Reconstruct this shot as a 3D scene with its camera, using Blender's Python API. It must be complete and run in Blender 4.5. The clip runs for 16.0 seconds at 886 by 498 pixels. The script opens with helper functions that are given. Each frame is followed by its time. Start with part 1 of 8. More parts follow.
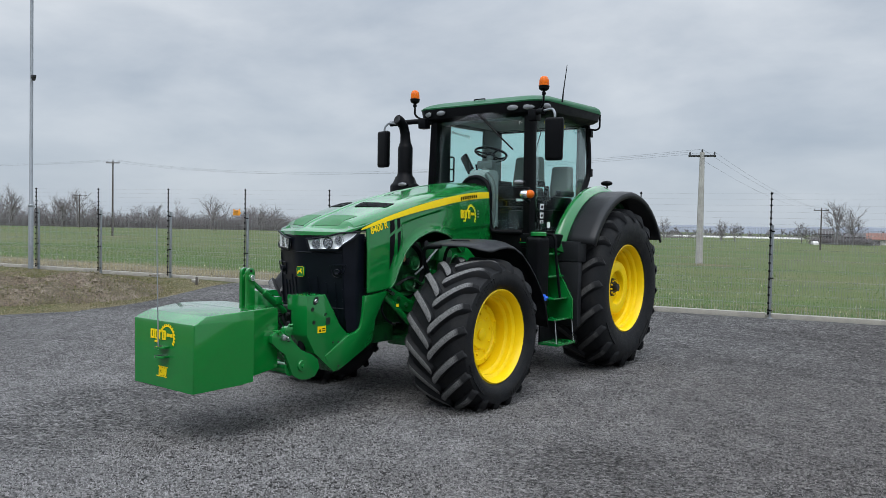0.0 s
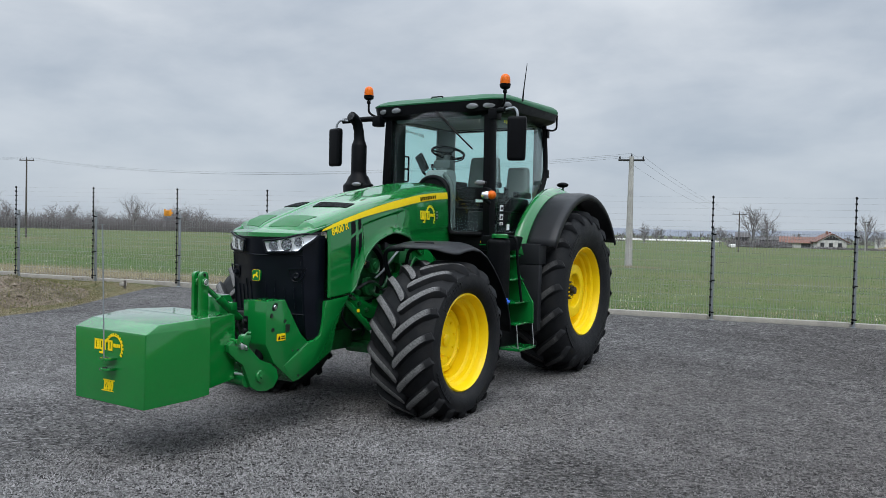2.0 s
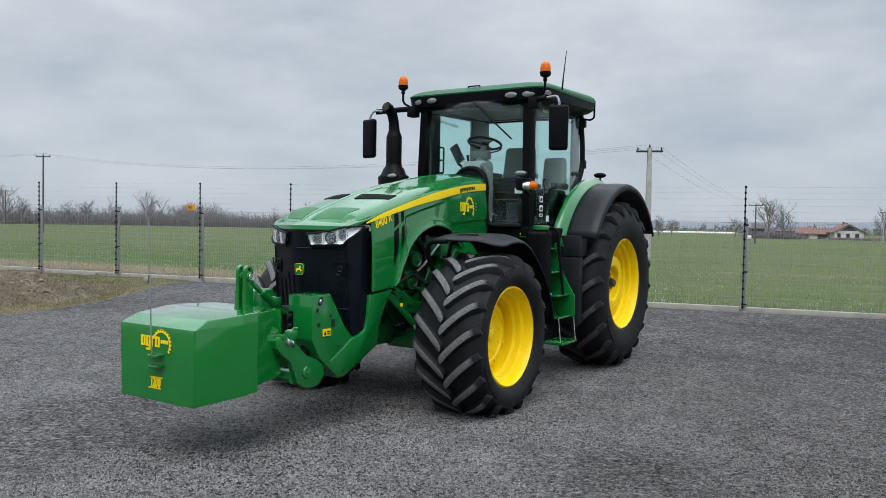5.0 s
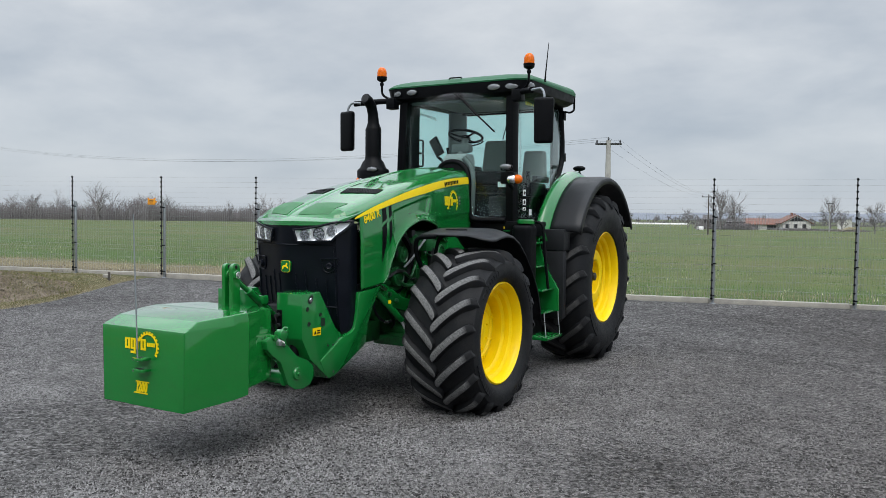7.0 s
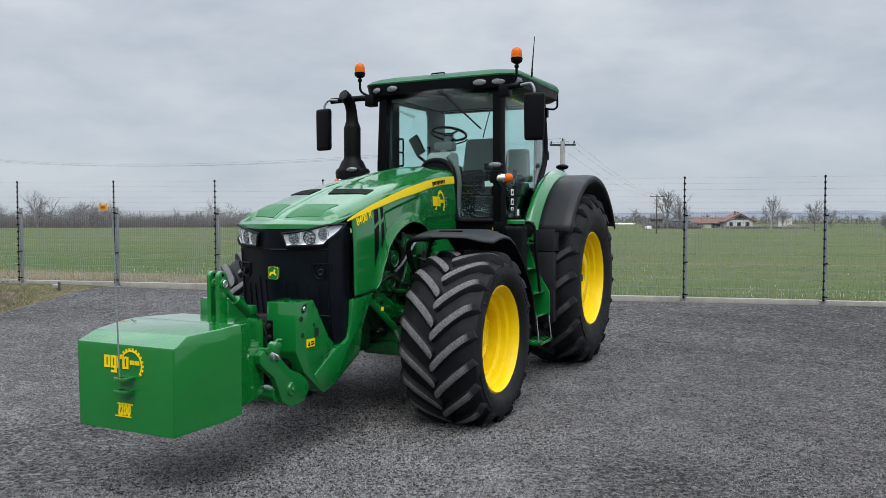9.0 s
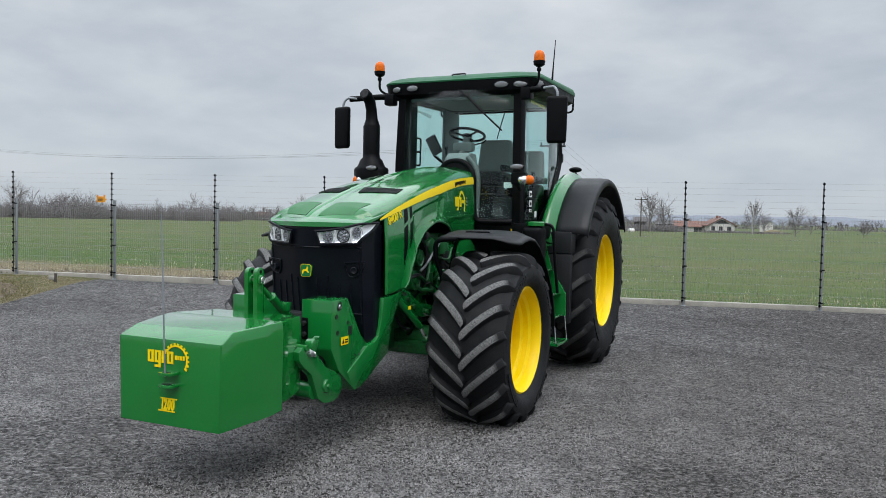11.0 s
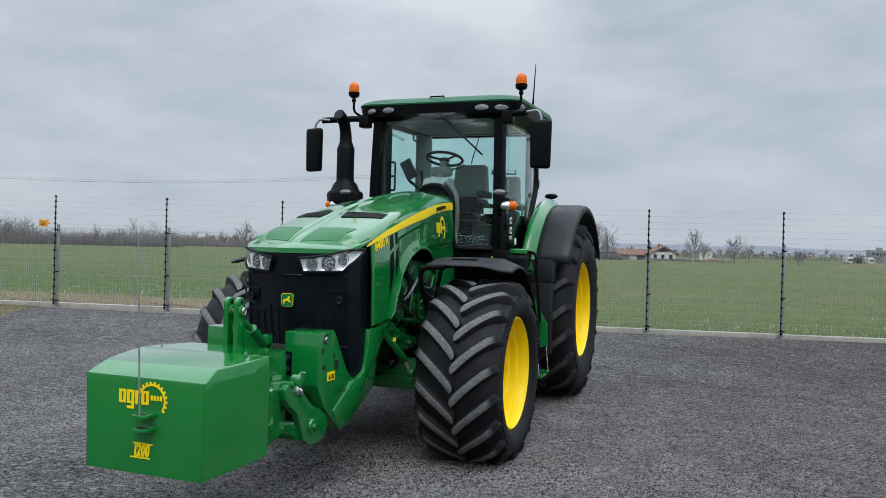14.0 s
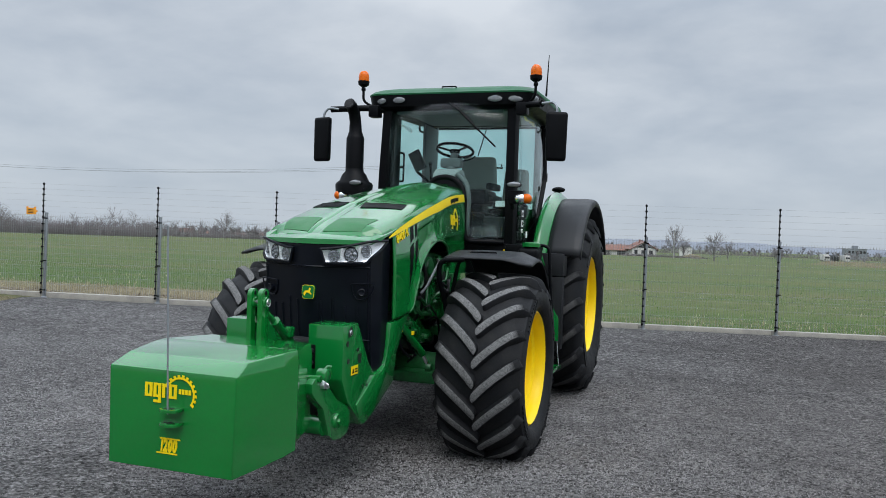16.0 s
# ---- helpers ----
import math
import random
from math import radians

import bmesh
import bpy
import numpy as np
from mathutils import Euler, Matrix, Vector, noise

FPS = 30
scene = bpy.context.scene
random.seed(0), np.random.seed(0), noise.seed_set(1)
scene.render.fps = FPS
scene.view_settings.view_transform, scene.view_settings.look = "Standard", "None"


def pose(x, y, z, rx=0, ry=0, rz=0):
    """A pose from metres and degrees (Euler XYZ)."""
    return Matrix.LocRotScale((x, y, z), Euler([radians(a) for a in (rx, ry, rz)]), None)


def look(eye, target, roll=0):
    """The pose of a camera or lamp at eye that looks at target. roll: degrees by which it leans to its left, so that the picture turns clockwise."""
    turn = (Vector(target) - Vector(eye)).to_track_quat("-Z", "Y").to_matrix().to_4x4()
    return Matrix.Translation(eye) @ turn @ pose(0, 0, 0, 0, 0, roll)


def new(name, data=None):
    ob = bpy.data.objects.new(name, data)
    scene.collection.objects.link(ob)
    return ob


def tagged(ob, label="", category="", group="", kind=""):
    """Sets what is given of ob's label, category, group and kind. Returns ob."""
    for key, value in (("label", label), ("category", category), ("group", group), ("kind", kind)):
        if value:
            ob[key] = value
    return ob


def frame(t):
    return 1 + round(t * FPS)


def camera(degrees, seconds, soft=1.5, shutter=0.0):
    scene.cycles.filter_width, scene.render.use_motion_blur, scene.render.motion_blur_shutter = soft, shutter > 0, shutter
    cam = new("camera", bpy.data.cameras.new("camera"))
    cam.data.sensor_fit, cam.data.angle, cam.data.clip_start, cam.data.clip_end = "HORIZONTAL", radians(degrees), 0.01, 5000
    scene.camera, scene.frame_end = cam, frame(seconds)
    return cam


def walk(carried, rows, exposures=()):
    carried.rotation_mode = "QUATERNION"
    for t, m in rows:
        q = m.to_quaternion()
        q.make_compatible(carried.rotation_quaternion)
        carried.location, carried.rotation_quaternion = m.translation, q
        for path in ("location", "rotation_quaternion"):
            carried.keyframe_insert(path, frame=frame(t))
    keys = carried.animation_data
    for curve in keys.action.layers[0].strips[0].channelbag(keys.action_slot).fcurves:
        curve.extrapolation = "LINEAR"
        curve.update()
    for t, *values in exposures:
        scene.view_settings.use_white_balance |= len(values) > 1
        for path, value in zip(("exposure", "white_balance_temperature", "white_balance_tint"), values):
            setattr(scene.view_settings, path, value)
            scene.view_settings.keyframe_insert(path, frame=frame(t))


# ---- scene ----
cam = camera(59.4, 16.0, soft=0.5)
METRES, EYE, TILT, LEAN, TURN = 3.655, 1.796, 0.0, -0.5, 36.77
ROWS = [
    (0.0, 0.0, 0.0, 0.0, 0.02, -1.74, -0.67),
    (0.5, -0.0145, 0.026, -0.0046, -1.13, -1.56, -0.79),
    (1.0, -0.0339, 0.0697, -0.0001, -2.42, -1.44, -0.8),
    (1.5, -0.0537, 0.0943, -0.0012, -3.91, -1.43, -0.8),
    (2.0, -0.0907, 0.0915, -0.0027, -5.25, -1.52, -0.9),
    (2.5, -0.1314, 0.0743, 0.0004, -6.12, -1.61, -1.18),
    (3.0, -0.1595, 0.0653, 0.0006, -6.34, -1.74, -1.45),
    (3.5, -0.1739, 0.0635, 0.0027, -5.95, -1.84, -1.48),
    (4.0, -0.178, 0.0927, -0.0024, -5.15, -1.91, -1.16),
    (4.2, -0.1762, 0.1056, -0.0044, -4.7, -1.89, -0.93),
    (6.3, -0.1825, 0.1905, -0.0086, -4.66, -2.25, 0.05),
    (6.5, -0.1953, 0.1911, -0.0079, -5.42, -2.39, -0.13),
    (7.0, -0.2436, 0.1964, -0.0028, -7.54, -2.55, -0.24),
    (7.5, -0.2878, 0.2042, -0.0034, -9.56, -2.47, -0.1),
    (8.0, -0.3126, 0.236, -0.0036, -10.85, -2.3, 0.22),
    (8.5, -0.3263, 0.284, -0.003, -11.32, -2.26, 0.52),
    (9.0, -0.333, 0.3155, -0.0071, -11.22, -2.36, 0.52),
    (9.2, -0.3345, 0.3262, -0.0087, -11.18, -2.4, 0.48),
    (11.3, -0.4550, 0.3290, -0.0014, -12.72, -2.43, -0.86),
    (11.5, -0.463, 0.3346, -0.0023, -12.94, -2.33, -0.82),
    (12.0, -0.4729, 0.3523, -0.0056, -13.15, -2.09, -0.64),
    (12.5, -0.4769, 0.3959, -0.0044, -13.18, -1.7, -0.5),
    (13.0, -0.4774, 0.4281, -0.0057, -13.61, -1.23, -0.51),
    (13.5, -0.481, 0.4375, -0.0081, -14.75, -0.78, -0.65),
    (14.0, -0.5085, 0.4352, -0.0042, -16.43, -0.44, -1.0),
    (14.5, -0.5517, 0.4316, -0.0032, -17.85, -0.31, -1.38),
    (15.0, -0.5809, 0.4288, -0.0057, -18.57, -0.4, -1.67),
    (15.5, -0.5906, 0.4469, -0.0093, -18.42, -0.63, -1.76),
    (16.0, -0.5818, 0.4902, -0.0086, -17.84, -0.9, -1.66),
]
TONES = [(0.0, -0.02, 6450, 10), (4.0, -0.02, 6450, 10), (6.5, 0.04, 6660, 10), (8.5, 0.02, 6590, 10), (9.0, 0.01, 6555, 10), (11.5, 0.02, 6670, 10), (12.2, 0.03, 6700, 10), (13.0, -0.03, 6540, 10), (13.5, -0.04, 6470, 10), (15.0, -0.08, 6380, 10), (16.0, -0.05, 6420, 10)]
walk(cam, [(t, pose(5.4575, -9.5036, EYE, TILT, LEAN, TURN) @ pose(METRES * x, METRES * y, METRES * z, 90 + pitch, roll, yaw)) for t, x, y, z, yaw, pitch, roll in ROWS], exposures=TONES)

# ---- world and light ----
world = bpy.data.worlds.new("overcast_sky")
scene.world = world
world.use_nodes = True
wn, wl = world.node_tree.nodes, world.node_tree.links
wn.clear()
w_out = wn.new("ShaderNodeOutputWorld")
w_bg = wn.new("ShaderNodeBackground")
w_sky = wn.new("ShaderNodeTexSky")
w_sky.sky_type = "NISHITA"
w_sky.sun_disc = False
w_sky.sun_elevation, w_sky.sun_rotation = radians(58), radians(150)
w_geo = wn.new("ShaderNodeTexCoord")
w_sep = wn.new("ShaderNodeSeparateXYZ")
wl.new(w_geo.outputs["Generated"], w_sep.inputs[0])
w_up = wn.new("ShaderNodeMath")
w_up.operation = "MAXIMUM"
w_up.inputs[1].default_value = 0.0
wl.new(w_sep.outputs["Z"], w_up.inputs[0])
w_add = wn.new("ShaderNodeMath")
w_add.operation = "ADD"
w_add.inputs[1].default_value = 0.26
wl.new(w_up.outputs[0], w_add.inputs[0])
w_div = wn.new("ShaderNodeVectorMath")
w_div.operation = "DIVIDE"
w_com = wn.new("ShaderNodeCombineXYZ")
wl.new(w_add.outputs[0], w_com.inputs[0])
wl.new(w_add.outputs[0], w_com.inputs[1])
w_com.inputs[2].default_value = 1.0
wl.new(w_geo.outputs["Generated"], w_div.inputs[0])
wl.new(w_com.outputs[0], w_div.inputs[1])
w_big = wn.new("ShaderNodeTexNoise")
w_big.inputs["Scale"].default_value = 1.7
w_big.inputs["Detail"].default_value = 6.0
w_big.inputs["Roughness"].default_value = 0.52
w_big.inputs["Distortion"].default_value = 0.15
wl.new(w_div.outputs[0], w_big.inputs["Vector"])
w_ramp = wn.new("ShaderNodeValToRGB")
w_ramp.color_ramp.elements[0].position, w_ramp.color_ramp.elements[0].color = 0.27, (3.70, 4.38, 5.28, 1)
w_ramp.color_ramp.elements[1].position, w_ramp.color_ramp.elements[1].color = 0.70, (7.15, 7.6, 8.1, 1)
wl.new(w_big.outputs["Fac"], w_ramp.inputs[0])
# haze towards the horizon
w_haze = wn.new("ShaderNodeMapRange")
w_haze.inputs["From Min"].default_value, w_haze.inputs["From Max"].default_value = 0.0, 0.22
w_haze.inputs["To Min"].default_value, w_haze.inputs["To Max"].default_value = 0.8, 0.0
wl.new(w_up.outputs[0], w_haze.inputs["Value"])
w_mixh = wn.new("ShaderNodeMix")
w_mixh.data_type = "RGBA"
wl.new(w_haze.outputs[0], w_mixh.inputs["Factor"])
wl.new(w_ramp.outputs[0], w_mixh.inputs["A"])
w_mixh.inputs["B"].default_value = (5.1, 5.75, 6.5, 1)
w_mix = wn.new("ShaderNodeMix")
w_mix.data_type = "RGBA"
w_mix.inputs["Factor"].default_value = 0.93
wl.new(w_sky.outputs[0], w_mix.inputs["A"])
wl.new(w_mixh.outputs["Result"], w_mix.inputs["B"])
# an overcast sky is brightest overhead
w_zen = wn.new("ShaderNodeMapRange")
w_zen.interpolation_type = "SMOOTHSTEP"
w_zen.inputs["From Min"].default_value, w_zen.inputs["From Max"].default_value = 0.24, 0.85
w_zen.inputs["To Min"].default_value, w_zen.inputs["To Max"].default_value = 1.0, 3.6
wl.new(w_up.outputs[0], w_zen.inputs["Value"])
w_gain = wn.new("ShaderNodeMix")
w_gain.data_type, w_gain.blend_type = "RGBA", "MULTIPLY"
w_gain.inputs["Factor"].default_value = 1.0
wl.new(w_mix.outputs["Result"], w_gain.inputs["A"])
wl.new(w_zen.outputs[0], w_gain.inputs["B"])
wl.new(w_gain.outputs["Result"], w_bg.inputs["Color"])
w_bg.inputs["Strength"].default_value = 0.1
wl.new(w_bg.outputs[0], w_out.inputs[0])

sun = new("sun", bpy.data.lights.new("sun", "SUN"))
sun.data.energy, sun.data.angle, sun.data.color = 1.5, radians(40), (1.0, 0.97, 0.93)
sun.matrix_world = look((7, -12, 22), (0, 0, 0))


# ---- materials ----
def make_mat(name, col, rough=0.5, metal=0.0, coat=0.0, scale=(8.0, 90.0), vary=(0.06, 0.05), bump=0.0, bump_scale=None, rvary=0.08, second=None, second_amt=0.0, second_scale=3.0, coords="Object", spec=0.5, coat_ior=1.5):
    m = bpy.data.materials.new(name)
    m.use_nodes = True
    n, l = m.node_tree.nodes, m.node_tree.links
    b = n["Principled BSDF"]
    b.inputs["Metallic"].default_value = metal
    b.inputs["Coat Weight"].default_value = coat
    b.inputs["Coat Roughness"].default_value = 0.05
    b.inputs["Coat IOR"].default_value = coat_ior
    b.inputs["Specular IOR Level"].default_value = spec
    tc = n.new("ShaderNodeTexCoord")
    n1 = n.new("ShaderNodeTexNoise")
    n1.inputs["Scale"].default_value = scale[0]
    n1.inputs["Detail"].default_value = 5
    n2 = n.new("ShaderNodeTexNoise")
    n2.inputs["Scale"].default_value = scale[1]
    n2.inputs["Detail"].default_value = 3
    for q in (n1, n2):
        l.new(tc.outputs[coords], q.inputs["Vector"])
    last = None
    base = n.new("ShaderNodeRGB")
    base.outputs[0].default_value = (*col, 1)
    last = base.outputs[0]
    if second:
        n3 = n.new("ShaderNodeTexNoise")
        n3.inputs["Scale"].default_value = second_scale
        n3.inputs["Detail"].default_value = 8
        n3.inputs["Roughness"].default_value = 0.62
        l.new(tc.outputs[coords], n3.inputs["Vector"])
        r3 = n.new("ShaderNodeValToRGB")
        r3.color_ramp.elements[0].position = 0.62 - 0.25 * second_amt - 0.12
        r3.color_ramp.elements[1].position = 0.62 - 0.25 * second_amt + 0.12
        l.new(n3.outputs["Fac"], r3.inputs[0])
        mx = n.new("ShaderNodeMix")
        mx.data_type = "RGBA"
        l.new(r3.outputs[0], mx.inputs["Factor"])
        l.new(last, mx.inputs["A"])
        mx.inputs["B"].default_value = (*second, 1)
        last = mx.outputs["Result"]
    for q, amt in ((n1, vary[0]), (n2, vary[1])):
        mr = n.new("ShaderNodeMapRange")
        mr.inputs["From Min"].default_value, mr.inputs["From Max"].default_value = 0.25, 0.75
        mr.inputs["To Min"].default_value, mr.inputs["To Max"].default_value = 1 - amt, 1 + amt
        l.new(q.outputs["Fac"], mr.inputs["Value"])
        hs = n.new("ShaderNodeMix")
        hs.data_type, hs.blend_type = "RGBA", "MULTIPLY"
        hs.inputs["Factor"].default_value = 1
        l.new(last, hs.inputs["A"])
        l.new(mr.outputs[0], hs.inputs["B"])
        last = hs.outputs["Result"]
    l.new(last, b.inputs["Base Color"])
    rr = n.new("ShaderNodeMapRange")
    rr.inputs["From Min"].default_value, rr.inputs["From Max"].default_value = 0.3, 0.7
    rr.inputs["To Min"].default_value, rr.inputs["To Max"].default_value = max(rough - rvary, 0.02), min(rough + rvary, 1)
    l.new(n1.outputs["Fac"], rr.inputs["Value"])
    l.new(rr.outputs[0], b.inputs["Roughness"])
    if bump:
        nb = n2
        if bump_scale:
            nb = n.new("ShaderNodeTexNoise")
            nb.inputs["Scale"].default_value = bump_scale
            nb.inputs["Detail"].default_value = 4
            l.new(tc.outputs[coords], nb.inputs["Vector"])
        bp = n.new("ShaderNodeBump")
        bp.inputs["Strength"].default_value = bump
        bp.inputs["Distance"].default_value = 0.01
        l.new(nb.outputs["Fac"], bp.inputs["Height"])
        l.new(bp.outputs[0], b.inputs["Normal"])
    return m


def make_glass(name, tint, fac=0.5):
    m = bpy.data.materials.new(name)
    m.use_nodes = True
    n, l = m.node_tree.nodes, m.node_tree.links
    n.remove(n["Principled BSDF"])
    tr = n.new("ShaderNodeBsdfTransparent")
    tr.inputs[0].default_value = (*tint, 1)
    gl = n.new("ShaderNodeBsdfGlossy")
    gl.inputs["Roughness"].default_value = 0.015
    fr = n.new("ShaderNodeLayerWeight")
    fr.inputs["Blend"].default_value = 0.5
    pw = n.new("ShaderNodeMath")
    pw.operation = "POWER"
    pw.inputs[1].default_value = 4.0
    l.new(fr.outputs["Facing"], pw.inputs[0])
    ma = n.new("ShaderNodeMath")
    ma.operation = "MULTIPLY_ADD"
    ma.inputs[1].default_value, ma.inputs[2].default_value = 0.6, 0.022
    l.new(pw.outputs[0], ma.inputs[0])
    mx = n.new("ShaderNodeMixShader")
    l.new(ma.outputs[0], mx.inputs[0])
    l.new(tr.outputs[0], mx.inputs[1])
    l.new(gl.outputs[0], mx.inputs[2])
    l.new(mx.outputs[0], n["Material Output"].inputs[0])
    return m


GREEN = make_mat("green_paint", (0.004, 0.150, 0.027), 0.20, coat=1.0, coat_ior=1.48, spec=0.25, vary=(0.05, 0.02), rvary=0.05, scale=(3, 160))
GREEN_DARK = make_mat("green_cast_paint", (0.010, 0.12, 0.03), 0.4, vary=(0.25, 0.2), scale=(9, 70), bump=0.15, second=(0.008, 0.03, 0.014), second_amt=0.2, second_scale=6)
BALLAST = make_mat("green_ballast_paint", (0.003, 0.156, 0.022), 0.16, coat=1.0, coat_ior=1.56, spec=0.25, vary=(0.06, 0.03), scale=(2.5, 60), rvary=0.06)
BALLAST.node_tree.nodes["Principled BSDF"].inputs["Coat Roughness"].default_value = 0.05
YELLOW = make_mat("yellow_wheel_paint", (0.90, 0.635, 0.002), 0.42, spec=0.3, vary=(0.05, 0.03))
DECAL = make_mat("yellow_decal", (0.86, 0.63, 0.006), 0.4, vary=(0.02, 0.02), spec=0.2)
BLACK = make_mat("black_plastic", (0.0030, 0.0034, 0.0043), 0.42, vary=(0.2, 0.25), scale=(12, 220), bump=0.06, spec=0.09)
ROOFG = make_mat("dull_green_roof_plastic", (0.008, 0.092, 0.034), 0.48, vary=(0.08, 0.08), scale=(3, 90), bump=0.03, spec=0.25)
GRILLE = make_mat("dark_grille_plastic", (0.0040, 0.0052, 0.0090), 0.36, vary=(0.2, 0.2), scale=(7, 140), bump=0.04, spec=0.17)
FENDER = make_mat("grey_black_fender_plastic", (0.0105, 0.0115, 0.0135), 0.5, vary=(0.15, 0.2), scale=(6, 260), bump=0.08, spec=0.32)
RUBBER = make_mat("tyre_rubber", (0.0080, 0.0087, 0.0102), 0.62, vary=(0.25, 0.3), scale=(10, 120), bump=0.2, second=(0.014, 0.014, 0.014), second_amt=0.2, second_scale=7, spec=0.2)


def worn_tread(radius, dust):
    """Lug faces rubbed grey where they meet the ground, black rubber towards the shoulder."""
    m = make_mat("dusty_tyre_tread", (0.150 * dust, 0.149 * dust, 0.147 * dust), 0.88, vary=(0.15, 0.55), scale=(14, 210), bump=0.4, second=(0.055, 0.055, 0.056), second_amt=0.18, second_scale=60, spec=0.2)
    n, l = m.node_tree.nodes, m.node_tree.links
    tc = n.new("ShaderNodeTexCoord")
    flat = n.new("ShaderNodeVectorMath")
    flat.operation = "MULTIPLY"
    flat.inputs[1].default_value = (0, 1, 1)
    l.new(tc.outputs["Object"], flat.inputs[0])
    ln = n.new("ShaderNodeVectorMath")
    ln.operation = "LENGTH"
    l.new(flat.outputs[0], ln.inputs[0])
    mr = n.new("ShaderNodeMapRange")
    mr.inputs["From Min"].default_value, mr.inputs["From Max"].default_value = radius - 0.048, radius - 0.02
    l.new(ln.outputs["Value"], mr.inputs["Value"])
    mx = n.new("ShaderNodeMix")
    mx.data_type = "RGBA"
    b = n["Principled BSDF"]
    l.new(mr.outputs[0], mx.inputs["Factor"])
    mx.inputs["A"].default_value = (0.011, 0.0112, 0.012, 1)
    l.new(b.inputs["Base Color"].links[0].from_socket, mx.inputs["B"])
    l.new(mx.outputs["Result"], b.inputs["Base Color"])
    return m


# flat dark pieces stand for holes; the green shade inside is painted
HOLE = make_mat("shaded_green_hole", (0.001, 0.014, 0.004), 0.6, vary=(0.2, 0.2))
STEEL = make_mat("bright_steel", (0.62, 0.63, 0.64), 0.28, metal=1.0)
DULL = make_mat("dull_dark_metal", (0.035, 0.036, 0.038), 0.45, metal=0.6, vary=(0.25, 0.2))
CHROME = make_mat("lamp_reflector", (0.80, 0.82, 0.84), 0.2, metal=0.9, vary=(0.05, 0.05))
SILVER = make_mat("silver_lamp_housing", (0.86, 0.88, 0.90), 0.25, metal=0.3, vary=(0.08, 0.06), coat=0.5)
LENSW = make_mat("clear_lamp_lens", (0.20, 0.21, 0.225), 0.15, vary=(0.2, 0.15), scale=(30, 300), coat=1.0)
AMBER = make_mat("amber_lens", (0.66, 0.125, 0.002), 0.3, spec=0.25, vary=(0.1, 0.12), scale=(40, 150))
SEATM = make_mat("grey_seat_fabric", (0.23, 0.235, 0.22), 0.85, vary=(0.1, 0.2), bump=0.2)
TRIMG = make_mat("grey_cab_trim", (0.12, 0.125, 0.125), 0.6, vary=(0.1, 0.1))
LINING = make_mat("pale_grey_headliner", (0.30, 0.31, 0.31), 0.8, vary=(0.06, 0.08), bump=0.05)
WHITEL = make_mat("white_label", (0.78, 0.80, 0.80), 0.5)
BLUEL = make_mat("blue_coupler", (0.03, 0.14, 0.7), 0.4)
GLASS = make_glass("tinted_cab_glass", (0.865, 0.968, 0.952))
CLEAR = make_glass("lamp_cover_glass", (0.985, 0.99, 0.995))
GALV = make_mat("galvanised_steel", (0.26, 0.28, 0.30), 0.5, metal=0.5, vary=(0.12, 0.15), scale=(9, 60))
WIRE = make_mat("grey_fence_wire", (0.27, 0.28, 0.28), 0.55, metal=0.1, vary=(0.1, 0.1), scale=(9, 60))
CONCRETE = make_mat("kerb_concrete", (0.34, 0.32, 0.275), 0.85, vary=(0.15, 0.2), scale=(3, 70), bump=0.25, second=(0.27, 0.255, 0.23), second_amt=0.3, second_scale=4)
POLEC = make_mat("pole_concrete", (0.38, 0.37, 0.35), 0.85, vary=(0.1, 0.12), scale=(1.5, 30), second=(0.26, 0.25, 0.24), second_amt=0.25, second_scale=1.2)
WOODP = make_mat("dark_pole_wood", (0.07, 0.06, 0.052), 0.85, vary=(0.2, 0.2), scale=(2, 20))
# paler than bark: distance haze on the trees is put into this colour
HAZY_BARK = make_mat("hazy_branch", (0.185, 0.168, 0.168), 0.9, vary=(0.2, 0.2), scale=(2, 20))
ORANGE = make_mat("orange_sign", (0.75, 0.30, 0.015), 0.5)
PLASTER = make_mat("white_plaster", (0.62, 0.61, 0.58), 0.85, vary=(0.12, 0.1), scale=(0.5, 4), second=(0.42, 0.4, 0.37), second_amt=0.3, second_scale=0.6)
ROOFT = make_mat("red_roof_tile", (0.18, 0.078, 0.055), 0.8, vary=(0.25, 0.2), scale=(0.6, 6), second=(0.15, 0.09, 0.07), second_amt=0.4, second_scale=0.8)
SHEDW = make_mat("weathered_shed_boards", (0.085, 0.078, 0.078), 0.9, vary=(0.2, 0.2), scale=(1, 8))
DARKW = make_mat("dark_opening", (0.03, 0.03, 0.032), 0.4)


